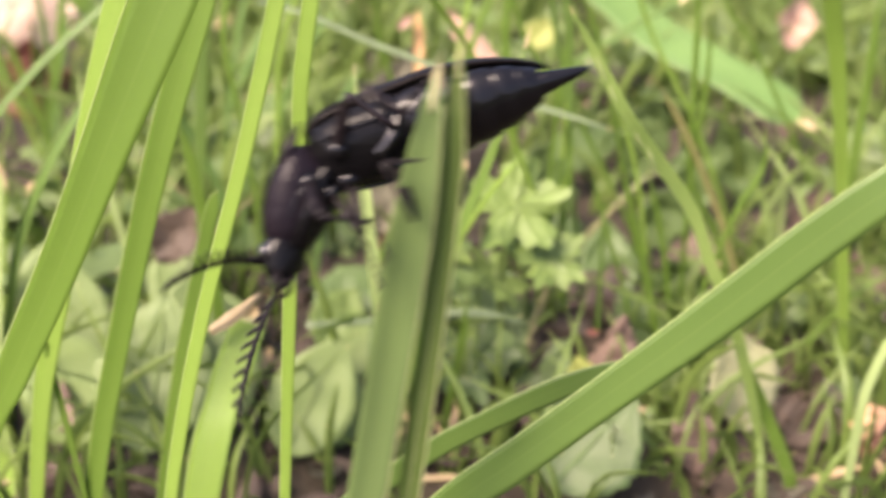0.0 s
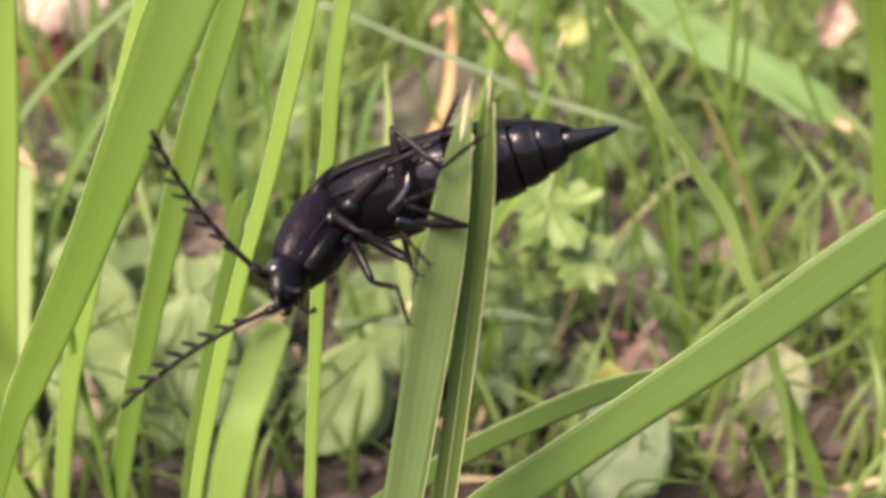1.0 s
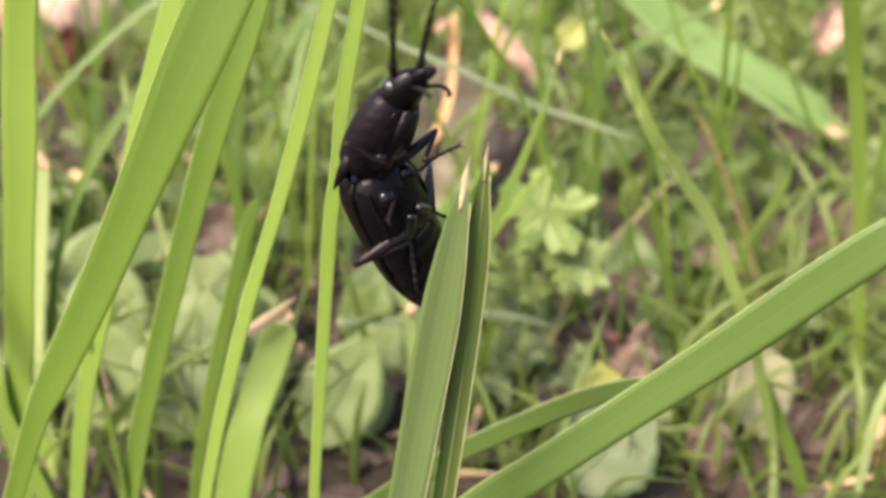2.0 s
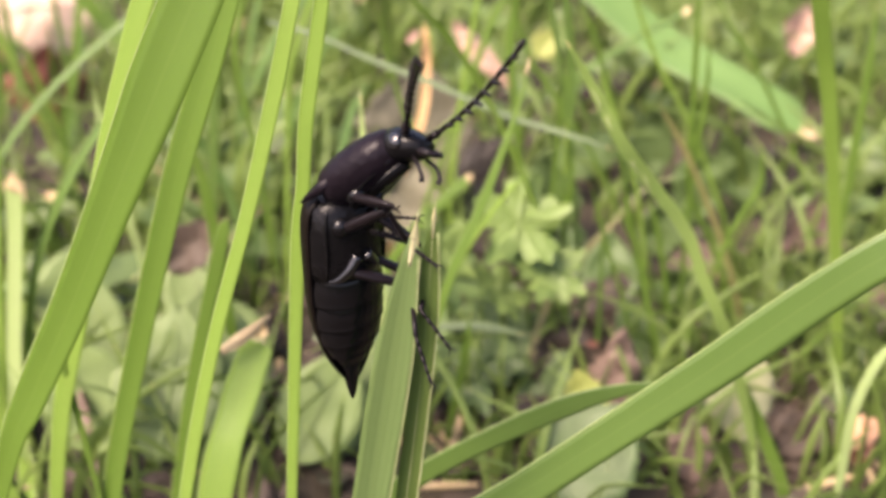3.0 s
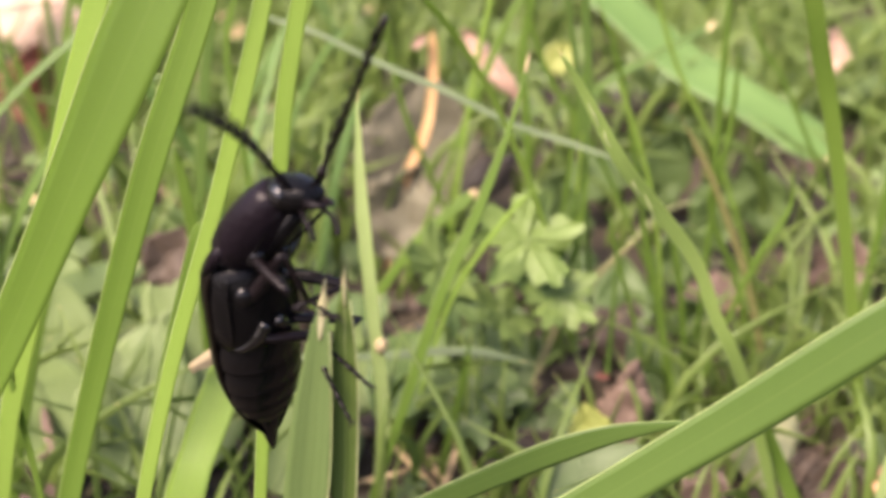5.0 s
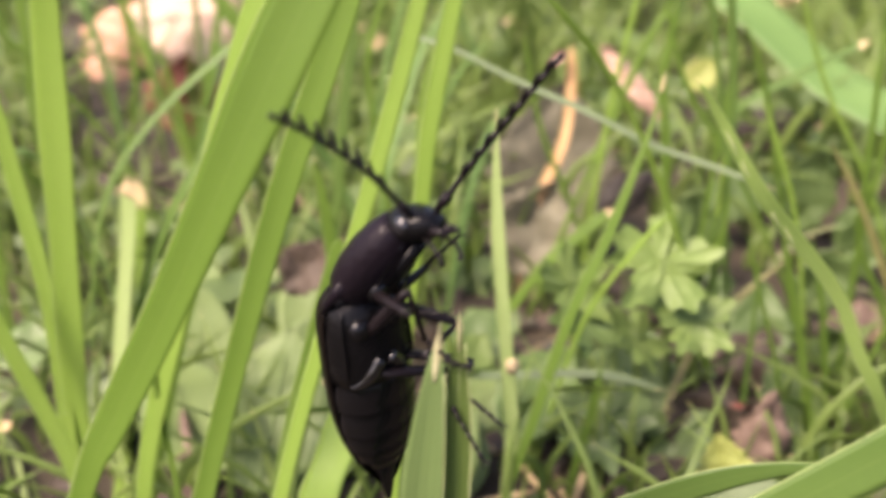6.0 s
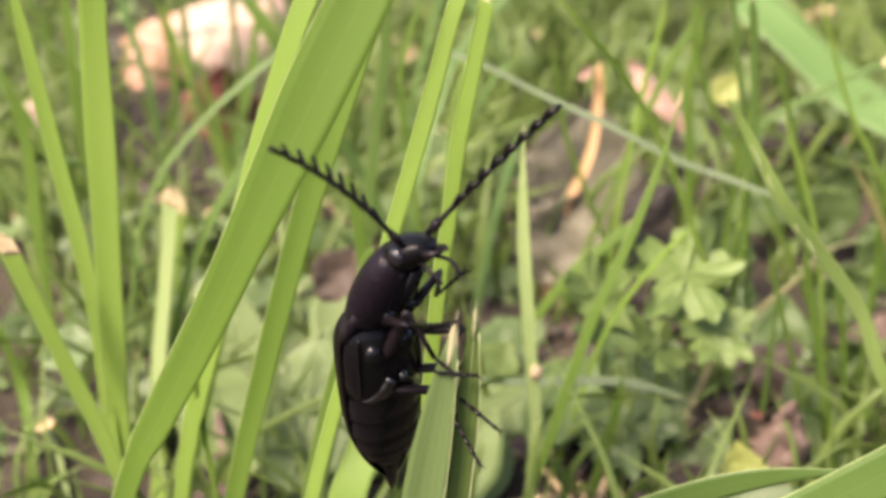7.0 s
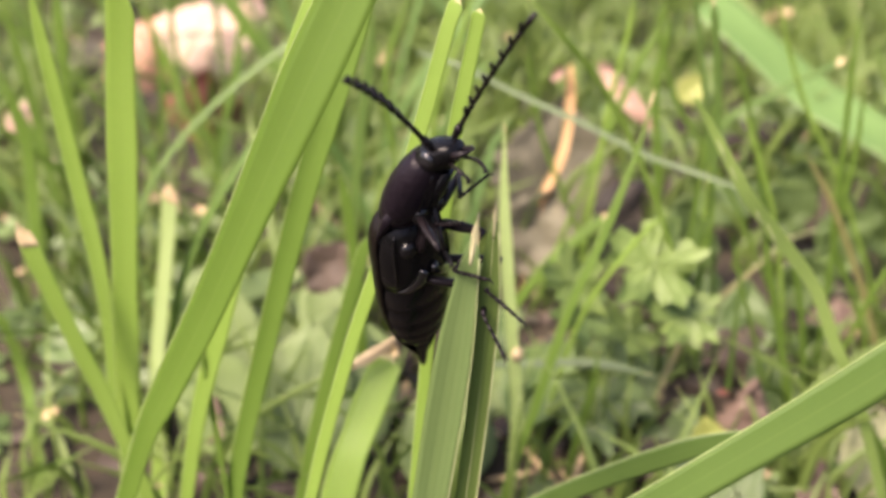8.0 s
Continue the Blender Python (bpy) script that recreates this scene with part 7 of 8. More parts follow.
    walk(legs["fore", -1][0], [
        (0.0, pose(-0.00030, -0.00120, -0.00171, -18.3, 58.9, -115.4)),
        (0.2, pose(-0.00050, -0.00072, -0.00192, -5.9, 49.9, -93.6)),
        (0.5, pose(-0.00087, -0.00085, -0.00173, -53.8, 59.4, -129.2)),
        (0.8, pose(-0.00047, -0.00058, -0.00198, -56.7, 60.4, -112.9)),
        (1.0, pose(-0.00056, -0.00064, -0.00194, -63.9, 58.1, -123.0)),
        (1.2, pose(-0.00023, -0.00065, -0.00200, -49.7, 63.9, -119.2)),
        (1.6, pose(0.00096, -0.00080, -0.00170, 1.9, -6.7, -59.7)),
        (2.0, pose(0.00115, -0.00046, -0.00171, -9.5, -8.4, -24.4)),
        (2.3, pose(0.00110, -0.00084, -0.00160, 48.9, 45.6, 18.9)),
        (2.5, pose(0.00085, -0.00078, -0.00177, -12.2, 73.9, -39.9)),
        (3.0, pose(0.00065, -0.00059, -0.00192, 67.9, 79.3, 31.5)),
        (3.5, pose(0.00067, -0.00065, -0.00189, 7.6, 77.8, -29.7)),
        (4.0, pose(0.00073, -0.00061, -0.00189, 21.1, 73.0, -17.6)),
        (4.2, pose(0.00108, -0.00054, -0.00173, 33.5, 58.7, 2.8)),
        (4.75, pose(0.00099, -0.00069, -0.00174, 32.8, 78.9, -4.9)),
        (5.3, pose(0.00085, -0.00082, -0.00175, -78.4, 65.3, -124.2)),
        (5.5, pose(0.00054, -0.00083, -0.00187, -26.1, 72.4, -71.1)),
        (5.7, pose(0.00076, -0.00076, -0.00182, 2.2, 79.2, -42.2)),
        (6.0, pose(0.00076, -0.00073, -0.00183, -32.6, 72.2, -74.5)),
        (6.2, pose(0.00064, -0.00084, -0.00183, 4.3, 81.0, -47.1)),
        (6.5, pose(0.00092, -0.00081, -0.00172, 4.5, 56.9, -47.6)),
        (7.0, pose(0.00102, -0.00082, -0.00166, 16.3, 47.9, -36.8)),
        (7.5, pose(0.00092, -0.00091, -0.00167, -9.7, 45.2, -60.3)),
        (7.7, pose(0.00105, -0.00099, -0.00154, -5.3, 43.1, -60.3)),
        (8.0, pose(0.00107, -0.00090, -0.00159, -42.4, 52.6, -87.2)),
    ])
    walk(legs["fore", -1][1], [
        (0.0, pose(-0.00083, -0.00233, -0.00379, -154.3, 68.1, 104.5)),
        (0.2, pose(-0.00060, -0.00228, -0.00377, -174.7, 44.1, 94.7)),
        (0.5, pose(-0.00165, -0.00180, -0.00381, -142.8, 47.1, 129.4)),
        (0.8, pose(-0.00093, -0.00168, -0.00408, -144.3, 44.9, 146.9)),
        (1.0, pose(-0.00126, -0.00171, -0.00399, -136.9, 46.1, 151.1)),
        (1.2, pose(-0.00075, -0.00157, -0.00417, -141.8, 57.2, 140.9)),
        (1.6, pose(0.00217, -0.00288, -0.00142, 177.8, 33.0, 119.3)),
        (2.0, pose(0.00333, -0.00145, -0.00136, -168.6, 34.3, 160.7)),
        (2.3, pose(0.00270, -0.00029, -0.00332, 148.2, -2.3, 161.0)),
        (2.5, pose(0.00136, -0.00121, -0.00410, -176.6, 7.7, 152.3)),
        (3.0, pose(0.00103, -0.00036, -0.00430, 166.1, -44.4, 153.7)),
        (3.5, pose(0.00112, -0.00091, -0.00426, 177.9, -39.7, 144.2)),
        (4.0, pose(0.00140, -0.00082, -0.00420, 172.3, -38.5, 147.0)),
        (4.2, pose(0.00234, -0.00048, -0.00380, 162.4, -18.1, 158.9)),
        (4.75, pose(0.00145, -0.00073, -0.00411, 171.6, -44.9, 148.8)),
        (5.3, pose(0.00029, -0.00166, -0.00395, -141.8, -48.6, 102.5)),
        (5.5, pose(0.00078, -0.00152, -0.00417, -170.1, -39.1, 127.6)),
        (5.7, pose(0.00110, -0.00107, -0.00419, 179.4, -47.0, 136.1)),
        (6.0, pose(0.00096, -0.00144, -0.00414, -168.5, -34.7, 130.3)),
        (6.2, pose(0.00090, -0.00112, -0.00422, 179.1, -40.6, 129.3)),
        (6.5, pose(0.00181, -0.00178, -0.00375, 177.3, -22.2, 129.6)),
        (7.0, pose(0.00232, -0.00179, -0.00345, 169.1, -5.7, 132.0)),
        (7.5, pose(0.00177, -0.00239, -0.00339, -173.2, -5.3, 126.0)),
        (7.7, pose(0.00193, -0.00252, -0.00320, -176.0, -12.6, 122.5)),
        (8.0, pose(0.00114, -0.00237, -0.00351, -149.6, -35.9, 109.7)),
    ])
    walk(legs["fore", -1][2], [
        (0.0, pose(-0.00106, -0.00145, -0.00603, 8.0, 61.1, -91.5)),
        (0.2, pose(-0.00074, -0.00054, -0.00546, 15.3, 71.7, -75.0)),
        (0.5, pose(-0.00269, -0.00053, -0.00559, -47.1, 70.1, -126.5)),
        (0.8, pose(-0.00237, -0.00074, -0.00579, -53.1, 74.5, -114.4)),
        (1.0, pose(-0.00272, -0.00090, -0.00573, -57.1, 70.8, -120.7)),
        (1.2, pose(-0.00177, -0.00075, -0.00621, -23.4, 72.8, -96.1)),
        (1.6, pose(0.00118, -0.00111, -0.00274, 26.1, 39.6, -35.3)),
        (2.0, pose(0.00144, -0.00079, -0.00272, 11.3, 41.5, -11.3)),
        (2.3, pose(0.00041, 0.00049, -0.00323, 71.4, 55.1, 46.6)),
        (2.5, pose(-0.00076, -0.00010, -0.00442, 77.2, 80.2, 40.3)),
        (3.0, pose(-0.00052, 0.00041, -0.00261, 135.4, 62.6, 79.5)),
        (3.5, pose(-0.00039, 0.00018, -0.00272, 128.8, 69.5, 68.2)),
        (4.0, pose(-0.00019, 0.00021, -0.00270, 118.0, 66.8, 57.8)),
        (4.2, pose(0.00019, 0.00035, -0.00305, 89.4, 61.1, 50.1)),
        (4.75, pose(-0.00002, 0.00015, -0.00240, 130.8, 61.3, 60.8)),
        (5.3, pose(-0.00006, -0.00010, -0.00213, 162.6, 66.9, 57.2)),
        (5.5, pose(-0.00037, -0.00003, -0.00265, 125.6, 75.6, 51.0)),
        (5.7, pose(-0.00009, 0.00008, -0.00243, 132.5, 65.7, 52.8)),
        (6.0, pose(-0.00033, 0.00008, -0.00276, 129.3, 74.5, 57.2)),
        (6.2, pose(-0.00026, 0.00030, -0.00265, 134.7, 67.1, 55.9)),
        (6.5, pose(0.00038, -0.00006, -0.00284, 86.1, 64.2, 12.9)),
        (7.0, pose(0.00071, -0.00000, -0.00321, 71.5, 59.1, 8.8)),
        (7.5, pose(0.00035, -0.00044, -0.00317, 53.2, 66.6, -15.0)),
        (7.7, pose(0.00066, -0.00053, -0.00267, 65.0, 58.7, -13.7)),
        (8.0, pose(0.00048, -0.00052, -0.00209, 104.3, 61.7, -2.1)),
    ])
    walk(legs["mid", 1][0], [
        (0.0, pose(-0.00110, 0.00105, -0.00148, 59.8, -2.1, 117.2)),
        (0.2, pose(-0.00110, 0.00105, -0.00148, 20.0, 17.6, 92.7)),
        (0.5, pose(-0.00110, 0.00104, -0.00149, 43.8, 18.0, 115.2)),
        (0.8, pose(-0.00110, 0.00104, -0.00148, 58.5, 5.3, 126.4)),
        (1.0, pose(-0.00110, 0.00105, -0.00148, 70.0, -8.0, 151.6)),
        (1.2, pose(-0.00110, 0.00105, -0.00149, 53.4, -0.6, 109.7)),
        (1.6, pose(-0.00110, 0.00104, -0.00149, 51.7, -50.7, -158.7)),
        (2.0, pose(-0.00110, 0.00104, -0.00148, 51.7, -50.7, -158.7)),
        (2.3, pose(-0.00110, 0.00104, -0.00148, -10.4, 67.5, 67.5)),
        (2.5, pose(-0.00110, 0.00104, -0.00148, -33.4, 23.3, 50.7)),
        (3.0, pose(-0.00110, 0.00105, -0.00148, 58.8, 50.9, 145.3)),
        (3.5, pose(-0.00110, 0.00104, -0.00148, 40.7, 71.9, 122.7)),
        (4.0, pose(-0.00110, 0.00104, -0.00148, 18.4, 69.5, 98.5)),
        (4.2, pose(-0.00110, 0.00104, -0.00148, -25.8, 60.6, 50.9)),
        (4.75, pose(-0.00110, 0.00105, -0.00148, 18.8, 63.9, 98.9)),
        (5.3, pose(-0.00110, 0.00104, -0.00149, 20.0, 62.6, 100.1)),
        (5.5, pose(-0.00110, 0.00104, -0.00149, 32.1, 60.8, 113.4)),
        (5.7, pose(-0.00110, 0.00104, -0.00148, 30.8, 59.0, 111.9)),
        (6.0, pose(-0.00110, 0.00104, -0.00148, 43.0, 58.9, 125.8)),
        (6.2, pose(-0.00110, 0.00104, -0.00149, 57.8, 52.2, 143.9)),
        (6.5, pose(-0.00110, 0.00105, -0.00149, -7.4, 70.6, 70.8)),
        (7.0, pose(-0.00110, 0.00104, -0.00149, -34.4, 69.7, 41.5)),
        (7.5, pose(-0.00110, 0.00104, -0.00149, -64.3, 79.2, 10.9)),
        (7.7, pose(-0.00110, 0.00104, -0.00149, -75.1, 61.9, -6.1)),
        (8.0, pose(-0.00110, 0.00105, -0.00148, -78.1, 77.7, -4.0)),
    ])
    walk(legs["mid", 1][1], [
        (0.0, pose(-0.00236, 0.00349, -0.00138, 98.2, 29.3, -132.7)),
        (0.2, pose(-0.00122, 0.00366, -0.00232, 158.8, 25.8, -103.1)),
        (0.5, pose(-0.00221, 0.00341, -0.00233, 132.1, 27.5, -108.3)),
        (0.8, pose(-0.00273, 0.00325, -0.00174, 101.0, 30.1, -130.9)),
        (1.0, pose(-0.00350, 0.00234, -0.00110, 68.6, -0.9, 170.3)),
        (1.2, pose(-0.00203, 0.00363, -0.00146, 87.9, 36.6, -163.1)),
        (1.6, pose(-0.00272, 0.00041, 0.00064, -68.0, 57.5, 1.3)),
        (2.0, pose(-0.00272, 0.00041, 0.00064, -68.0, 57.5, 1.3)),
        (2.3, pose(-0.00070, 0.00202, -0.00403, -176.1, -3.7, -103.1)),
        (2.5, pose(0.00050, 0.00300, -0.00257, -149.5, 4.8, -111.8)),
        (3.0, pose(-0.00253, 0.00203, -0.00362, 139.2, -34.3, -60.8)),
        (3.5, pose(-0.00156, 0.00176, -0.00410, 162.6, -47.4, -83.7)),
        (4.0, pose(-0.00124, 0.00200, -0.00406, 171.8, -39.0, -93.7)),
        (4.2, pose(-0.00025, 0.00209, -0.00388, -166.3, -25.1, -112.1)),
        (4.75, pose(-0.00129, 0.00224, -0.00396, 170.9, -25.8, -94.1)),
        (5.3, pose(-0.00132, 0.00229, -0.00393, 170.8, -11.3, -95.9)),
        (5.5, pose(-0.00163, 0.00228, -0.00389, 164.9, -3.8, -94.2)),
        (5.7, pose(-0.00163, 0.00236, -0.00384, 164.7, -4.1, -94.1)),
        (6.0, pose(-0.00193, 0.00220, -0.00384, 159.3, -0.8, -92.5)),
        (6.2, pose(-0.00246, 0.00204, -0.00366, 148.7, -2.9, -85.8)),
        (6.5, pose(-0.00080, 0.00191, -0.00408, -177.5, -4.8, -102.5)),
        (7.0, pose(-0.00038, 0.00168, -0.00406, -168.7, 2.8, -105.2)),
        (7.5, pose(-0.00059, 0.00114, -0.00419, -170.2, -4.5, -106.0)),
        (7.7, pose(0.00019, 0.00091, -0.00391, -152.8, -3.9, -114.9)),
        (8.0, pose(-0.00051, 0.00100, -0.00417, -167.7, -11.3, -108.6)),
    ])
    walk(legs["mid", 1][2], [
        (0.0, pose(-0.00392, 0.00180, -0.00267, 48.2, 17.8, 123.3)),
        (0.2, pose(-0.00176, 0.00135, -0.00346, 9.2, 42.4, 91.2)),
        (0.5, pose(-0.00295, 0.00119, -0.00355, 30.7, 38.9, 116.3)),
        (0.8, pose(-0.00422, 0.00152, -0.00306, 46.7, 22.7, 127.3)),
        (1.0, pose(-0.00610, 0.00278, -0.00106, 68.1, -3.8, 128.8)),
        (1.2, pose(-0.00406, 0.00302, -0.00303, 46.0, 16.7, 113.5)),
        (1.6, pose(-0.00131, 0.00044, -0.00159, -36.3, 29.0, 73.9)),
        (2.0, pose(-0.00131, 0.00044, -0.00159, -36.3, 29.0, 73.9)),
        (2.3, pose(-0.00130, -0.00055, -0.00385, -36.2, 72.4, 46.6)),
        (2.5, pose(-0.00048, 0.00056, -0.00280, -31.5, 40.2, 42.9)),
        (3.0, pose(-0.00146, 0.00013, -0.00213, -65.4, 65.3, 82.1)),
        (3.5, pose(-0.00136, -0.00001, -0.00216, -83.5, 68.8, 52.5)),
        (4.0, pose(-0.00137, -0.00005, -0.00240, -55.1, 69.5, 56.7)),
        (4.2, pose(-0.00115, -0.00012, -0.00276, -40.6, 64.4, 39.7)),
        (4.75, pose(-0.00146, -0.00013, -0.00281, -32.1, 71.3, 67.4)),
        (5.3, pose(-0.00159, -0.00028, -0.00341, -16.9, 73.0, 75.8)),
        (5.5, pose(-0.00183, -0.00035, -0.00371, -1.0, 73.1, 93.2)),
        (5.7, pose(-0.00181, -0.00027, -0.00366, -1.2, 71.8, 93.0)),
        (6.0, pose(-0.00205, -0.00044, -0.00380, 11.5, 72.9, 108.6)),
        (6.2, pose(-0.00227, -0.00059, -0.00353, 27.2, 71.7, 133.0)),
        (6.5, pose(-0.00137, -0.00066, -0.00386, -38.3, 74.6, 45.6)),
        (7.0, pose(-0.00108, -0.00087, -0.00419, -48.4, 71.1, 29.2)),
        (7.5, pose(-0.00132, -0.00139, -0.00398, -77.9, 76.5, 0.6)),
        (7.7, pose(-0.00092, -0.00148, -0.00373, -72.4, 66.3, -8.1)),
        (8.0, pose(-0.00134, -0.00145, -0.00366, -91.5, 75.4, -14.8)),
    ])
    walk(legs["mid", -1][0], [
        (0.0, pose(-0.00110, -0.00105, -0.00148, -3.9, 63.7, -82.9)),
        (0.2, pose(-0.00110, -0.00105, -0.00148, -63.8, 60.4, -150.3)),
        (0.5, pose(-0.00110, -0.00105, -0.00149, -70.9, 37.3, -165.4)),
        (0.8, pose(-0.00110, -0.00105, -0.00148, -71.6, 46.3, -164.0)),
        (1.0, pose(-0.00110, -0.00104, -0.00149, -68.9, 40.2, -161.3)),
        (1.2, pose(-0.00110, -0.00105, -0.00149, -72.3, 58.2, -161.3)),
        (1.6, pose(-0.00110, -0.00105, -0.00149, -51.7, -50.7, 158.7)),
        (2.0, pose(-0.00110, -0.00105, -0.00148, -51.7, -50.7, 158.7)),
        (2.3, pose(-0.00110, -0.00105, -0.00149, 49.2, 43.1, -25.2)),
        (2.5, pose(-0.00110, -0.00105, -0.00148, 4.6, -2.6, -77.1)),
        (3.0, pose(-0.00110, -0.00104, -0.00149, 61.7, 49.2, 35.1)),
        (3.5, pose(-0.00110, -0.00105, -0.00149, 51.7, 46.1, 26.0)),
        (4.0, pose(-0.00110, -0.00104, -0.00148, 48.8, 45.4, 22.2)),
        (4.2, pose(-0.00110, -0.00104, -0.00148, 39.1, 37.9, 20.1)),
        (4.75, pose(-0.00110, -0.00104, -0.00148, 42.5, 26.2, 31.0)),
        (5.3, pose(-0.00110, -0.00105, -0.00148, 44.8, 19.6, 21.7)),
        (5.5, pose(-0.00110, -0.00104, -0.00149, 39.7, 35.6, 28.1)),
        (5.7, pose(-0.00110, -0.00104, -0.00148, 42.2, 31.5, 26.8)),
        (6.0, pose(-0.00110, -0.00105, -0.00148, 39.5, 34.4, 26.6)),
        (6.2, pose(-0.00110, -0.00105, -0.00149, 42.2, 38.5, 31.4)),
        (6.5, pose(-0.00110, -0.00104, -0.00149, 22.8, 23.3, 17.8)),
        (7.0, pose(-0.00110, -0.00104, -0.00149, 12.7, 16.1, 18.3)),
        (7.5, pose(-0.00110, -0.00104, -0.00149, 6.9, 9.7, 19.3)),
        (7.7, pose(-0.00110, -0.00105, -0.00149, -16.1, -10.4, 29.5)),
        (8.0, pose(-0.00110, -0.00104, -0.00148, -9.3, 3.2, 27.1)),
    ])
    walk(legs["mid", -1][1], [
        (0.0, pose(-0.00095, -0.00225, -0.00395, -178.3, 2.7, 100.7)),
        (0.2, pose(-0.00228, -0.00172, -0.00388, -153.4, 8.1, 94.2)),
        (0.5, pose(-0.00322, -0.00159, -0.00315, -124.7, 23.9, 105.0)),
        (0.8, pose(-0.00293, -0.00157, -0.00347, -136.9, 16.4, 96.2)),
        (1.0, pose(-0.00309, -0.00172, -0.00326, -130.4, 20.7, 100.4)),
        (1.2, pose(-0.00247, -0.00151, -0.00382, -148.0, 18.6, 99.4)),
        (1.6, pose(-0.00272, -0.00041, 0.00064, 68.0, 57.5, -1.3)),
        (2.0, pose(-0.00272, -0.00041, 0.00064, 68.0, 57.5, -1.3)),
        (2.3, pose(0.00072, -0.00190, -0.00336, 146.4, -2.0, 117.7)),
        (2.5, pose(-0.00049, -0.00372, -0.00136, 163.6, 73.6, 87.3)),
        (3.0, pose(0.00037, -0.00001, -0.00357, 144.6, 6.6, 155.9)),
        (3.5, pose(0.00061, -0.00021, -0.00347, 146.1, 12.9, 155.1)),
        (4.0, pose(0.00069, -0.00031, -0.00344, 147.3, 11.6, 155.8)),
        (4.2, pose(0.00094, -0.00030, -0.00317, 146.0, 27.1, 156.4)),
        (4.75, pose(0.00101, 0.00023, -0.00270, 139.6, 20.6, 172.4)),
        (5.3, pose(0.00131, -0.00009, -0.00241, 136.5, 15.6, 169.0)),
        (5.5, pose(0.00087, 0.00001, -0.00309, 147.2, 16.9, 171.7)),
        (5.7, pose(0.00099, 0.00001, -0.00292, 143.9, 13.7, 171.7)),
        (6.0, pose(0.00093, -0.00003, -0.00304, 147.9, 9.5, 175.8)),
        (6.2, pose(0.00074, 0.00008, -0.00320, 148.3, 2.6, -179.7)),
        (6.5, pose(0.00130, -0.00027, -0.00257, 156.8, 25.3, 178.0)),
        (7.0, pose(0.00141, -0.00022, -0.00225, 164.7, 37.2, -174.7)),
        (7.5, pose(0.00146, -0.00015, -0.00195, 171.2, 39.6, -167.5)),
        (7.7, pose(0.00125, 0.00029, -0.00099, -156.3, 47.3, -135.5)),
        (8.0, pose(0.00134, 0.00021, -0.00164, -169.2, 30.1, -146.9)),
    ])
    walk(legs["mid", -1][2], [
        (0.0, pose(-0.00144, 0.00034, -0.00408, 20.9, 70.8, -64.2)),
        (0.2, pose(-0.00247, 0.00089, -0.00425, -32.6, 74.1, -132.3)),
        (0.5, pose(-0.00384, 0.00074, -0.00422, -45.3, 52.7, -150.0)),
        (0.8, pose(-0.00320, 0.00095, -0.00422, -44.6, 63.0, -150.2)),
        (1.0, pose(-0.00353, 0.00071, -0.00420, -43.5, 56.3, -147.9)),
        (1.2, pose(-0.00288, 0.00096, -0.00466, -38.7, 70.1, -138.2)),
        (1.6, pose(-0.00131, -0.00044, -0.00159, 36.3, 29.0, -73.9)),
        (2.0, pose(-0.00131, -0.00044, -0.00159, 36.3, 29.0, -73.9)),
        (2.3, pose(-0.00051, 0.00043, -0.00327, 45.4, 53.9, -19.5)),
        (2.5, pose(-0.00045, -0.00298, -0.00389, 7.6, 27.6, -71.5)),
        (3.0, pose(-0.00202, 0.00106, -0.00387, -119.8, 83.3, -119.7)),
        (3.5, pose(-0.00172, 0.00087, -0.00406, -67.4, 80.2, -69.3)),
        (4.0, pose(-0.00167, 0.00075, -0.00397, -66.2, 78.6, -68.6)),
        (4.2, pose(-0.00121, 0.00064, -0.00438, -44.5, 71.3, -45.8)),
        (4.75, pose(-0.00143, 0.00056, -0.00363, -63.4, 75.1, -52.2)),
        (5.3, pose(-0.00119, 0.00040, -0.00312, -39.4, 69.4, -34.1)),
        (5.5, pose(-0.00163, 0.00037, -0.00385, -85.7, 73.1, -75.6)),
        (5.7, pose(-0.00154, 0.00038, -0.00355, -77.9, 74.0, -68.6)),
        (6.0, pose(-0.00167, 0.00016, -0.00347, -96.5, 70.5, -84.5)),
        (6.2, pose(-0.00190, 0.00006, -0.00332, -120.2, 67.3, -103.7)),
        (6.5, pose(-0.00108, -0.00019, -0.00370, -66.9, 60.3, -58.3)),
        (7.0, pose(-0.00068, -0.00041, -0.00384, -61.1, 53.5, -51.6)),
        (7.5, pose(-0.00053, -0.00059, -0.00363, -60.8, 48.6, -50.3)),
        (7.7, pose(-0.00002, -0.00097, -0.00293, -58.3, 31.7, -45.0)),
        (8.0, pose(-0.00057, -0.00104, -0.00296, -74.4, 37.4, -56.4)),
    ])
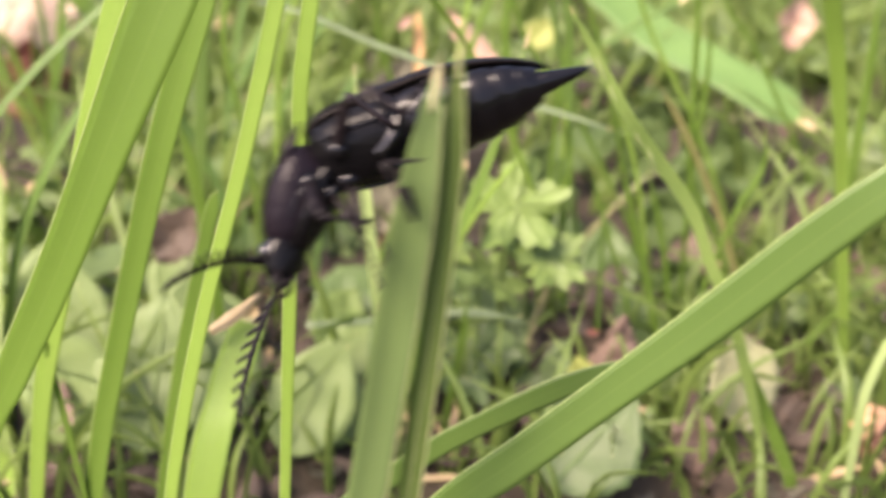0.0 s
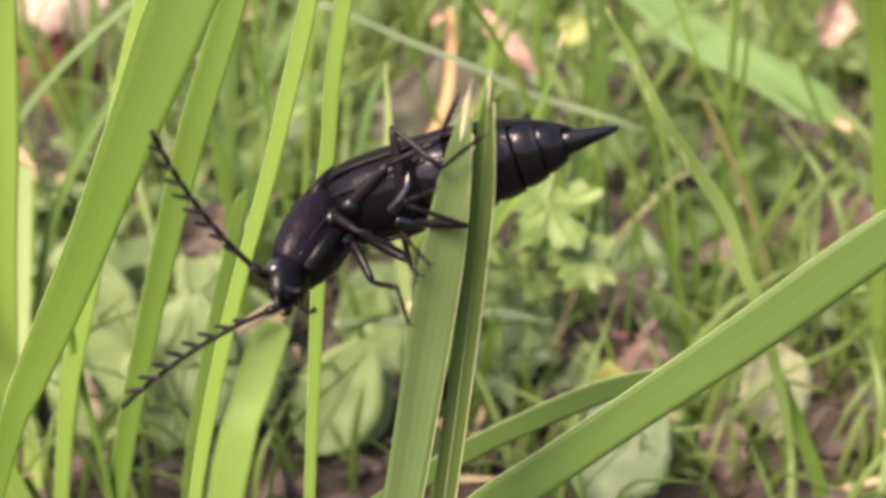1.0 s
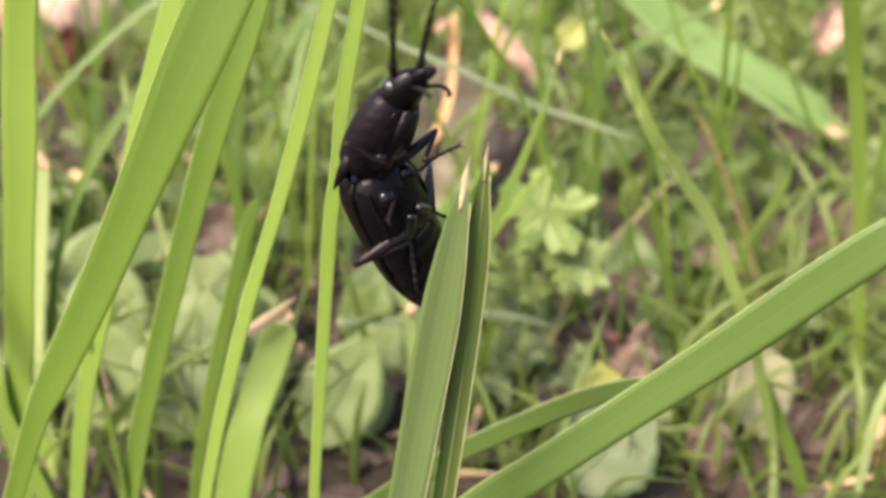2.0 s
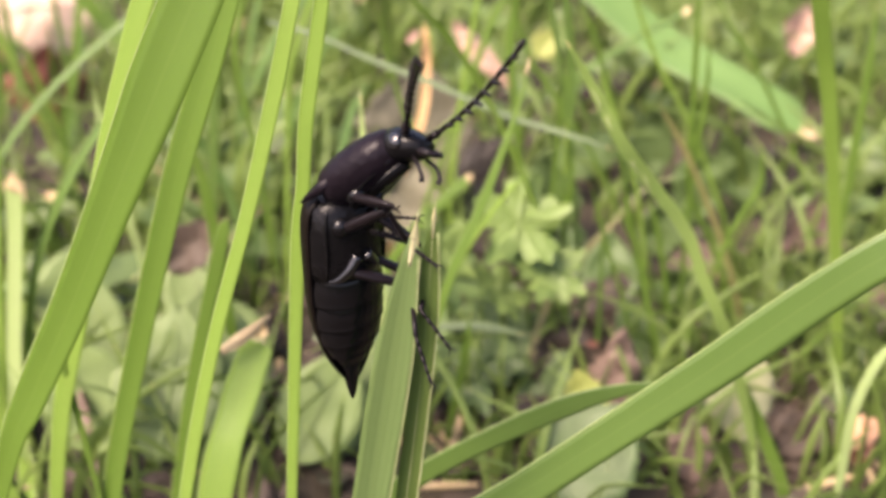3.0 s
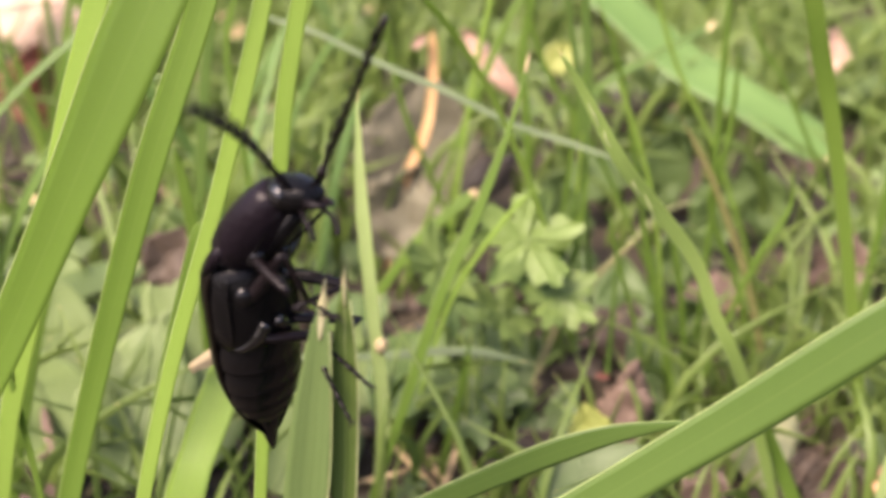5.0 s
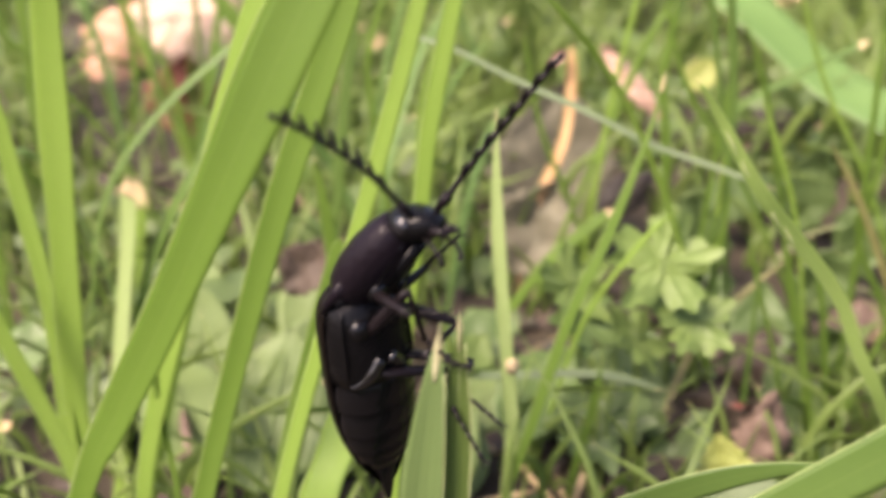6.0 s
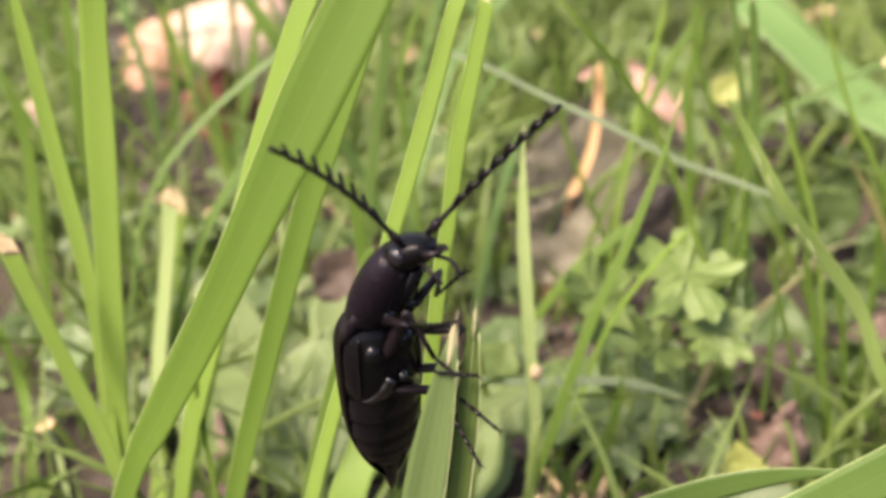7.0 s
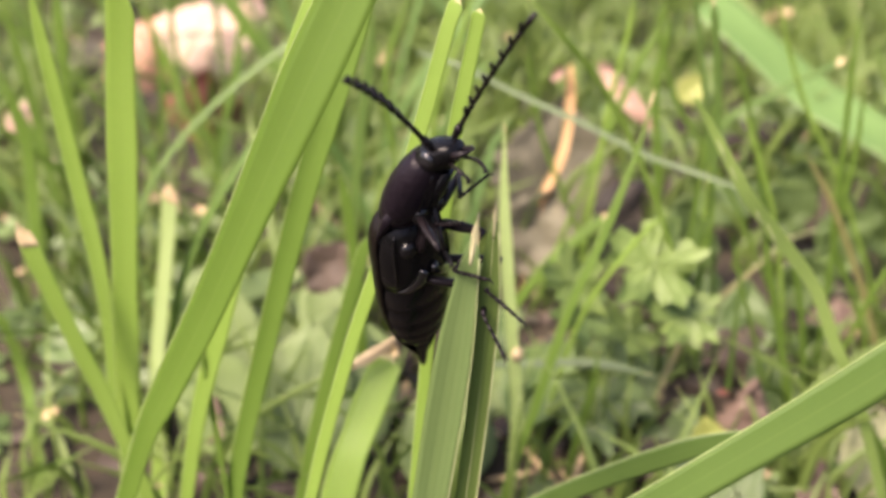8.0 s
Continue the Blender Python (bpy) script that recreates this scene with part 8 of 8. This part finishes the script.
    walk(legs["hind", 1][0], [
        (0.0, pose(-0.00363, 0.00083, -0.00165, 47.5, -52.8, 76.7)),
        (0.2, pose(-0.00363, 0.00083, -0.00165, -40.5, -35.6, 119.3)),
        (0.5, pose(-0.00363, 0.00082, -0.00165, 106.7, -12.9, 52.2)),
        (0.8, pose(-0.00363, 0.00083, -0.00165, 57.8, -43.4, 76.6)),
        (1.0, pose(-0.00363, 0.00082, -0.00165, 57.7, -25.1, 99.9)),
        (1.2, pose(-0.00363, 0.00083, -0.00165, 30.6, -45.2, 92.4)),
        (1.6, pose(-0.00363, 0.00083, -0.00165, 58.5, -30.6, 91.5)),
        (2.0, pose(-0.00363, 0.00082, -0.00165, 58.5, -30.6, 91.5)),
        (2.3, pose(-0.00363, 0.00082, -0.00165, 114.8, 54.9, -120.3)),
        (2.5, pose(-0.00363, 0.00082, -0.00165, 58.5, -30.6, 91.5)),
        (3.0, pose(-0.00363, 0.00083, -0.00165, 25.7, 28.2, 128.7)),
        (3.5, pose(-0.00363, 0.00082, -0.00165, 24.6, 37.0, 129.9)),
        (4.0, pose(-0.00363, 0.00083, -0.00165, 26.5, 39.0, 132.3)),
        (4.2, pose(-0.00363, 0.00082, -0.00165, -14.2, 43.4, 92.9)),
        (4.75, pose(-0.00363, 0.00083, -0.00165, -2.2, 44.1, 104.6)),
        (5.3, pose(-0.00363, 0.00082, -0.00165, -14.6, 46.0, 92.1)),
        (5.5, pose(-0.00363, 0.00082, -0.00165, -0.1, 44.8, 106.6)),
        (5.7, pose(-0.00363, 0.00083, -0.00165, -0.0, 44.1, 106.7)),
        (6.0, pose(-0.00363, 0.00082, -0.00165, 8.4, 45.0, 115.0)),
        (6.2, pose(-0.00363, 0.00082, -0.00165, 18.5, 43.9, 124.9)),
        (6.5, pose(-0.00363, 0.00083, -0.00165, -9.0, 56.2, 97.3)),
        (7.0, pose(-0.00363, 0.00083, -0.00165, -30.9, 60.3, 73.5)),
        (7.5, pose(-0.00363, 0.00082, -0.00165, -30.8, 70.1, 73.5)),
        (7.7, pose(-0.00363, 0.00082, -0.00165, -61.5, 62.4, 38.4)),
        (8.0, pose(-0.00363, 0.00083, -0.00165, -41.0, 70.2, 62.4)),
    ])
    walk(legs["hind", 1][1], [
        (0.0, pose(-0.00319, 0.00270, 0.00089, 92.5, 63.4, -149.5)),
        (0.2, pose(-0.00490, 0.00309, 0.00021, -126.0, 49.3, -40.8)),
        (0.5, pose(-0.00173, 0.00328, -0.00094, 70.2, -6.9, 177.2)),
        (0.8, pose(-0.00309, 0.00308, 0.00054, 63.3, 46.5, 179.3)),
        (1.0, pose(-0.00413, 0.00367, -0.00030, 88.1, 40.1, -139.1)),
        (1.2, pose(-0.00372, 0.00307, 0.00061, 46.7, 60.4, 157.9)),
        (1.6, pose(-0.00370, 0.00357, -0.00003, -64.2, 35.3, -98.9)),
        (2.0, pose(-0.00370, 0.00357, -0.00003, -64.2, 35.3, -98.9)),
        (2.3, pose(-0.00456, -0.00076, -0.00426, 143.9, 27.5, -78.4)),
        (2.5, pose(-0.00370, 0.00357, -0.00003, -64.2, 35.3, -98.9)),
        (3.0, pose(-0.00539, 0.00302, -0.00316, 151.1, 37.6, -82.8)),
        (3.5, pose(-0.00526, 0.00278, -0.00357, 156.4, 33.6, -79.1)),
        (4.0, pose(-0.00530, 0.00266, -0.00366, 152.9, 40.4, -83.5)),
        (4.2, pose(-0.00375, 0.00314, -0.00384, -169.3, 16.9, -74.1)),
        (4.75, pose(-0.00421, 0.00304, -0.00387, -178.4, 16.4, -73.4)),
        (5.3, pose(-0.00371, 0.00304, -0.00394, -169.7, 10.6, -75.3)),
        (5.5, pose(-0.00428, 0.00300, -0.00390, -179.9, 21.6, -73.3)),
        (5.7, pose(-0.00429, 0.00302, -0.00387, -180.0, 20.1, -73.3)),
        (6.0, pose(-0.00458, 0.00287, -0.00390, 173.5, 23.7, -73.6)),
        (6.2, pose(-0.00494, 0.00271, -0.00386, 164.9, 28.8, -75.6)),
        (6.5, pose(-0.00385, 0.00259, -0.00430, -174.7, 20.3, -73.4)),
        (7.0, pose(-0.00318, 0.00234, -0.00442, -164.8, 13.7, -75.4)),
        (7.5, pose(-0.00332, 0.00186, -0.00465, -169.7, 12.0, -75.0)),
        (7.7, pose(-0.00247, 0.00174, -0.00448, -155.4, 12.3, -77.5)),
        (8.0, pose(-0.00313, 0.00178, -0.00465, -166.8, 13.0, -75.3)),
    ])
    walk(legs["hind", 1][2], [
        (0.0, pose(-0.00437, 0.00201, -0.00187, 28.2, 3.9, 140.2)),
        (0.2, pose(-0.00338, 0.00177, -0.00213, -6.7, 13.1, 125.7)),
        (0.5, pose(-0.00478, 0.00343, -0.00057, 82.9, -11.7, 133.0)),
        (0.8, pose(-0.00521, 0.00311, -0.00169, 37.3, 0.5, 138.6)),
        (1.0, pose(-0.00591, 0.00213, -0.00228, 52.3, 6.9, 151.8)),
        (1.2, pose(-0.00513, 0.00364, -0.00207, 22.5, 4.2, 134.5)),
        (1.6, pose(-0.00409, 0.00109, -0.00181, 51.1, 4.5, 152.6)),
        (2.0, pose(-0.00409, 0.00109, -0.00181, 51.1, 4.5, 152.6)),
        (2.3, pose(-0.00401, -0.00343, -0.00568, 103.7, 41.0, -147.6)),
        (2.5, pose(-0.00409, 0.00109, -0.00181, 51.1, 4.5, 152.6)),
        (3.0, pose(-0.00508, 0.00060, -0.00504, 59.1, 38.7, 165.0)),
        (3.5, pose(-0.00478, 0.00026, -0.00527, 64.0, 42.8, 168.5)),
        (4.0, pose(-0.00503, 0.00033, -0.00565, 62.1, 42.4, 167.5)),
        (4.2, pose(-0.00294, 0.00031, -0.00474, 67.1, 60.3, 158.5)),
        (4.75, pose(-0.00337, 0.00021, -0.00474, 70.9, 55.4, 165.1)),
        (5.3, pose(-0.00295, 0.00011, -0.00451, 76.4, 60.7, 165.4)),
        (5.5, pose(-0.00345, 0.00025, -0.00503, 68.0, 54.9, 164.0)),
        (5.7, pose(-0.00346, 0.00025, -0.00493, 68.5, 54.7, 164.3)),
        (6.0, pose(-0.00379, 0.00016, -0.00514, 69.0, 51.8, 167.4)),
        (6.2, pose(-0.00427, 0.00010, -0.00535, 68.1, 47.8, 169.7)),
        (6.5, pose(-0.00303, -0.00018, -0.00537, 78.9, 60.9, 171.2)),
        (7.0, pose(-0.00243, -0.00056, -0.00515, 97.1, 67.6, -177.7)),
        (7.5, pose(-0.00254, -0.00105, -0.00529, 110.7, 64.2, -164.1)),
        (7.7, pose(-0.00182, -0.00119, -0.00513, 132.3, 71.1, -150.0)),
        (8.0, pose(-0.00237, -0.00112, -0.00534, 114.8, 65.9, -161.4)),
    ])
    walk(legs["hind", -1][0], [
        (0.0, pose(-0.00363, -0.00082, -0.00165, 26.4, 68.6, -78.3)),
        (0.2, pose(-0.00363, -0.00083, -0.00165, -48.8, 60.7, -160.3)),
        (0.5, pose(-0.00363, -0.00083, -0.00165, -65.6, 28.4, 176.1)),
        (0.8, pose(-0.00363, -0.00083, -0.00165, -73.1, 43.6, 165.5)),
        (1.0, pose(-0.00363, -0.00082, -0.00165, -69.0, 35.2, 170.1)),
        (1.2, pose(-0.00363, -0.00083, -0.00165, -79.2, 66.3, 165.6)),
        (1.6, pose(-0.00363, -0.00083, -0.00165, -58.5, -30.6, -91.5)),
        (2.0, pose(-0.00363, -0.00083, -0.00165, -58.5, -30.6, -91.5)),
        (2.3, pose(-0.00363, -0.00083, -0.00165, 17.7, 5.0, -62.5)),
        (2.5, pose(-0.00363, -0.00083, -0.00165, 46.8, 6.5, -76.1)),
        (3.0, pose(-0.00363, -0.00082, -0.00165, 36.7, 33.0, 117.1)),
        (3.5, pose(-0.00363, -0.00082, -0.00165, 30.9, 37.8, 117.5)),
        (4.0, pose(-0.00363, -0.00082, -0.00165, 35.0, 42.1, 122.1)),
        (4.2, pose(-0.00363, -0.00083, -0.00165, -6.0, 33.2, 108.5)),
        (4.75, pose(-0.00363, -0.00082, -0.00165, 5.2, 29.1, 108.9)),
        (5.3, pose(-0.00363, -0.00082, -0.00165, -2.4, 25.5, 106.9)),
        (5.5, pose(-0.00363, -0.00083, -0.00165, 8.3, 26.6, 106.2)),
        (5.7, pose(-0.00363, -0.00083, -0.00165, 8.1, 25.4, 107.5)),
        (6.0, pose(-0.00363, -0.00082, -0.00165, 15.0, 28.3, 110.2)),
        (6.2, pose(-0.00363, -0.00083, -0.00165, 24.1, 32.0, 113.6)),
        (6.5, pose(-0.00363, -0.00082, -0.00165, 3.7, 38.4, 108.4)),
        (7.0, pose(-0.00363, -0.00082, -0.00165, -5.4, 46.3, 107.5)),
        (7.5, pose(-0.00363, -0.00083, -0.00165, 4.6, 56.9, 113.8)),
        (7.7, pose(-0.00363, -0.00082, -0.00165, -13.6, 64.1, 104.0)),
        (8.0, pose(-0.00363, -0.00082, -0.00165, 2.7, 60.7, 118.5)),
    ])
    walk(legs["hind", -1][1], [
        (0.0, pose(-0.00339, -0.00196, -0.00462, 170.0, -21.5, 80.6)),
        (0.2, pose(-0.00510, -0.00135, -0.00443, -158.4, -3.0, 63.4)),
        (0.5, pose(-0.00643, -0.00063, -0.00317, -126.7, 1.2, 44.1)),
        (0.8, pose(-0.00587, -0.00025, -0.00385, -135.8, -6.7, 45.2)),
        (1.0, pose(-0.00620, -0.00038, -0.00349, -129.9, -6.4, 38.9)),
        (1.2, pose(-0.00487, -0.00050, -0.00457, -156.1, -12.5, 58.3)),
        (1.6, pose(-0.00370, -0.00357, -0.00003, 64.2, 35.3, 98.9)),
        (2.0, pose(-0.00370, -0.00357, -0.00003, 64.2, 35.3, 98.9)),
        (2.3, pose(-0.00216, -0.00364, -0.00193, 94.4, 72.3, 30.5)),
        (2.5, pose(-0.00287, -0.00390, -0.00201, 96.2, 43.3, 16.0)),
        (3.0, pose(-0.00485, 0.00156, -0.00339, 134.6, 45.3, -120.7)),
        (3.5, pose(-0.00479, 0.00141, -0.00361, 143.9, 46.5, -110.6)),
        (4.0, pose(-0.00489, 0.00118, -0.00379, 137.5, 50.9, -118.4)),
        (4.2, pose(-0.00448, 0.00171, -0.00340, -173.8, 35.9, -64.5)),
        (4.75, pose(-0.00453, 0.00181, -0.00320, 174.1, 39.7, -77.4)),
        (5.3, pose(-0.00447, 0.00193, -0.00302, -177.4, 34.6, -70.6)),
        (5.5, pose(-0.00443, 0.00191, -0.00308, 169.6, 44.1, -84.8)),
        (5.7, pose(-0.00450, 0.00192, -0.00302, 170.0, 42.4, -82.7)),
        (6.0, pose(-0.00460, 0.00181, -0.00316, 161.9, 42.8, -89.6)),
        (6.2, pose(-0.00471, 0.00165, -0.00334, 151.5, 43.4, -100.3)),
        (6.5, pose(-0.00442, 0.00155, -0.00363, 176.3, 38.3, -76.2)),
        (7.0, pose(-0.00429, 0.00128, -0.00396, -175.8, 27.7, -66.6)),
        (7.5, pose(-0.00433, 0.00077, -0.00432, 177.2, 24.8, -71.2)),
        (7.7, pose(-0.00397, 0.00053, -0.00452, -173.8, 18.9, -61.7)),
        (8.0, pose(-0.00437, 0.00055, -0.00443, 178.6, 22.3, -64.5)),
    ])
    walk(legs["hind", -1][2], [
        (0.0, pose(-0.00293, 0.00087, -0.00349, -134.6, 51.4, 152.1)),
        (0.2, pose(-0.00372, 0.00140, -0.00427, -104.0, 43.9, 158.3)),
        (0.5, pose(-0.00422, 0.00151, -0.00323, -82.6, 27.5, 156.0)),
        (0.8, pose(-0.00371, 0.00192, -0.00349, -98.8, 32.4, 147.3)),
        (1.0, pose(-0.00381, 0.00154, -0.00315, -91.2, 29.4, 150.8)),
        (1.2, pose(-0.00329, 0.00205, -0.00390, -120.5, 39.7, 143.4)),
        (1.6, pose(-0.00409, -0.00109, -0.00181, -51.1, 4.5, -152.6)),
        (2.0, pose(-0.00409, -0.00109, -0.00181, -51.1, 4.5, -152.6)),
        (2.3, pose(-0.00136, -0.00317, -0.00486, -15.7, 39.6, -100.2)),
        (2.5, pose(-0.00071, -0.00328, -0.00412, 23.0, 32.2, -90.2)),
        (3.0, pose(-0.00596, -0.00031, -0.00557, 89.5, 35.6, -169.4)),
        (3.5, pose(-0.00554, -0.00057, -0.00584, 91.7, 39.3, -165.6)),
        (4.0, pose(-0.00582, -0.00053, -0.00618, 91.4, 39.0, -166.3)),
        (4.2, pose(-0.00340, -0.00054, -0.00520, 89.2, 54.9, -156.9)),
        (4.75, pose(-0.00402, -0.00050, -0.00517, 87.1, 48.9, -162.1)),
        (5.3, pose(-0.00362, -0.00046, -0.00477, 86.8, 51.7, -161.0)),
        (5.5, pose(-0.00423, -0.00029, -0.00522, 84.8, 47.5, -166.6)),
        (5.7, pose(-0.00421, -0.00033, -0.00509, 84.0, 47.1, -166.1)),
        (6.0, pose(-0.00458, -0.00045, -0.00525, 86.4, 44.1, -165.3)),
        (6.2, pose(-0.00511, -0.00055, -0.00546, 89.2, 40.6, -165.3)),
        (6.5, pose(-0.00384, -0.00080, -0.00554, 95.7, 50.7, -155.6)),
        (7.0, pose(-0.00321, -0.00122, -0.00539, 108.4, 53.3, -142.2)),
        (7.5, pose(-0.00343, -0.00188, -0.00561, 116.8, 48.1, -136.6)),
        (7.7, pose(-0.00259, -0.00204, -0.00551, 128.1, 50.8, -123.9)),
        (8.0, pose(-0.00315, -0.00203, -0.00560, 118.0, 48.6, -131.7)),
    ])


motions()
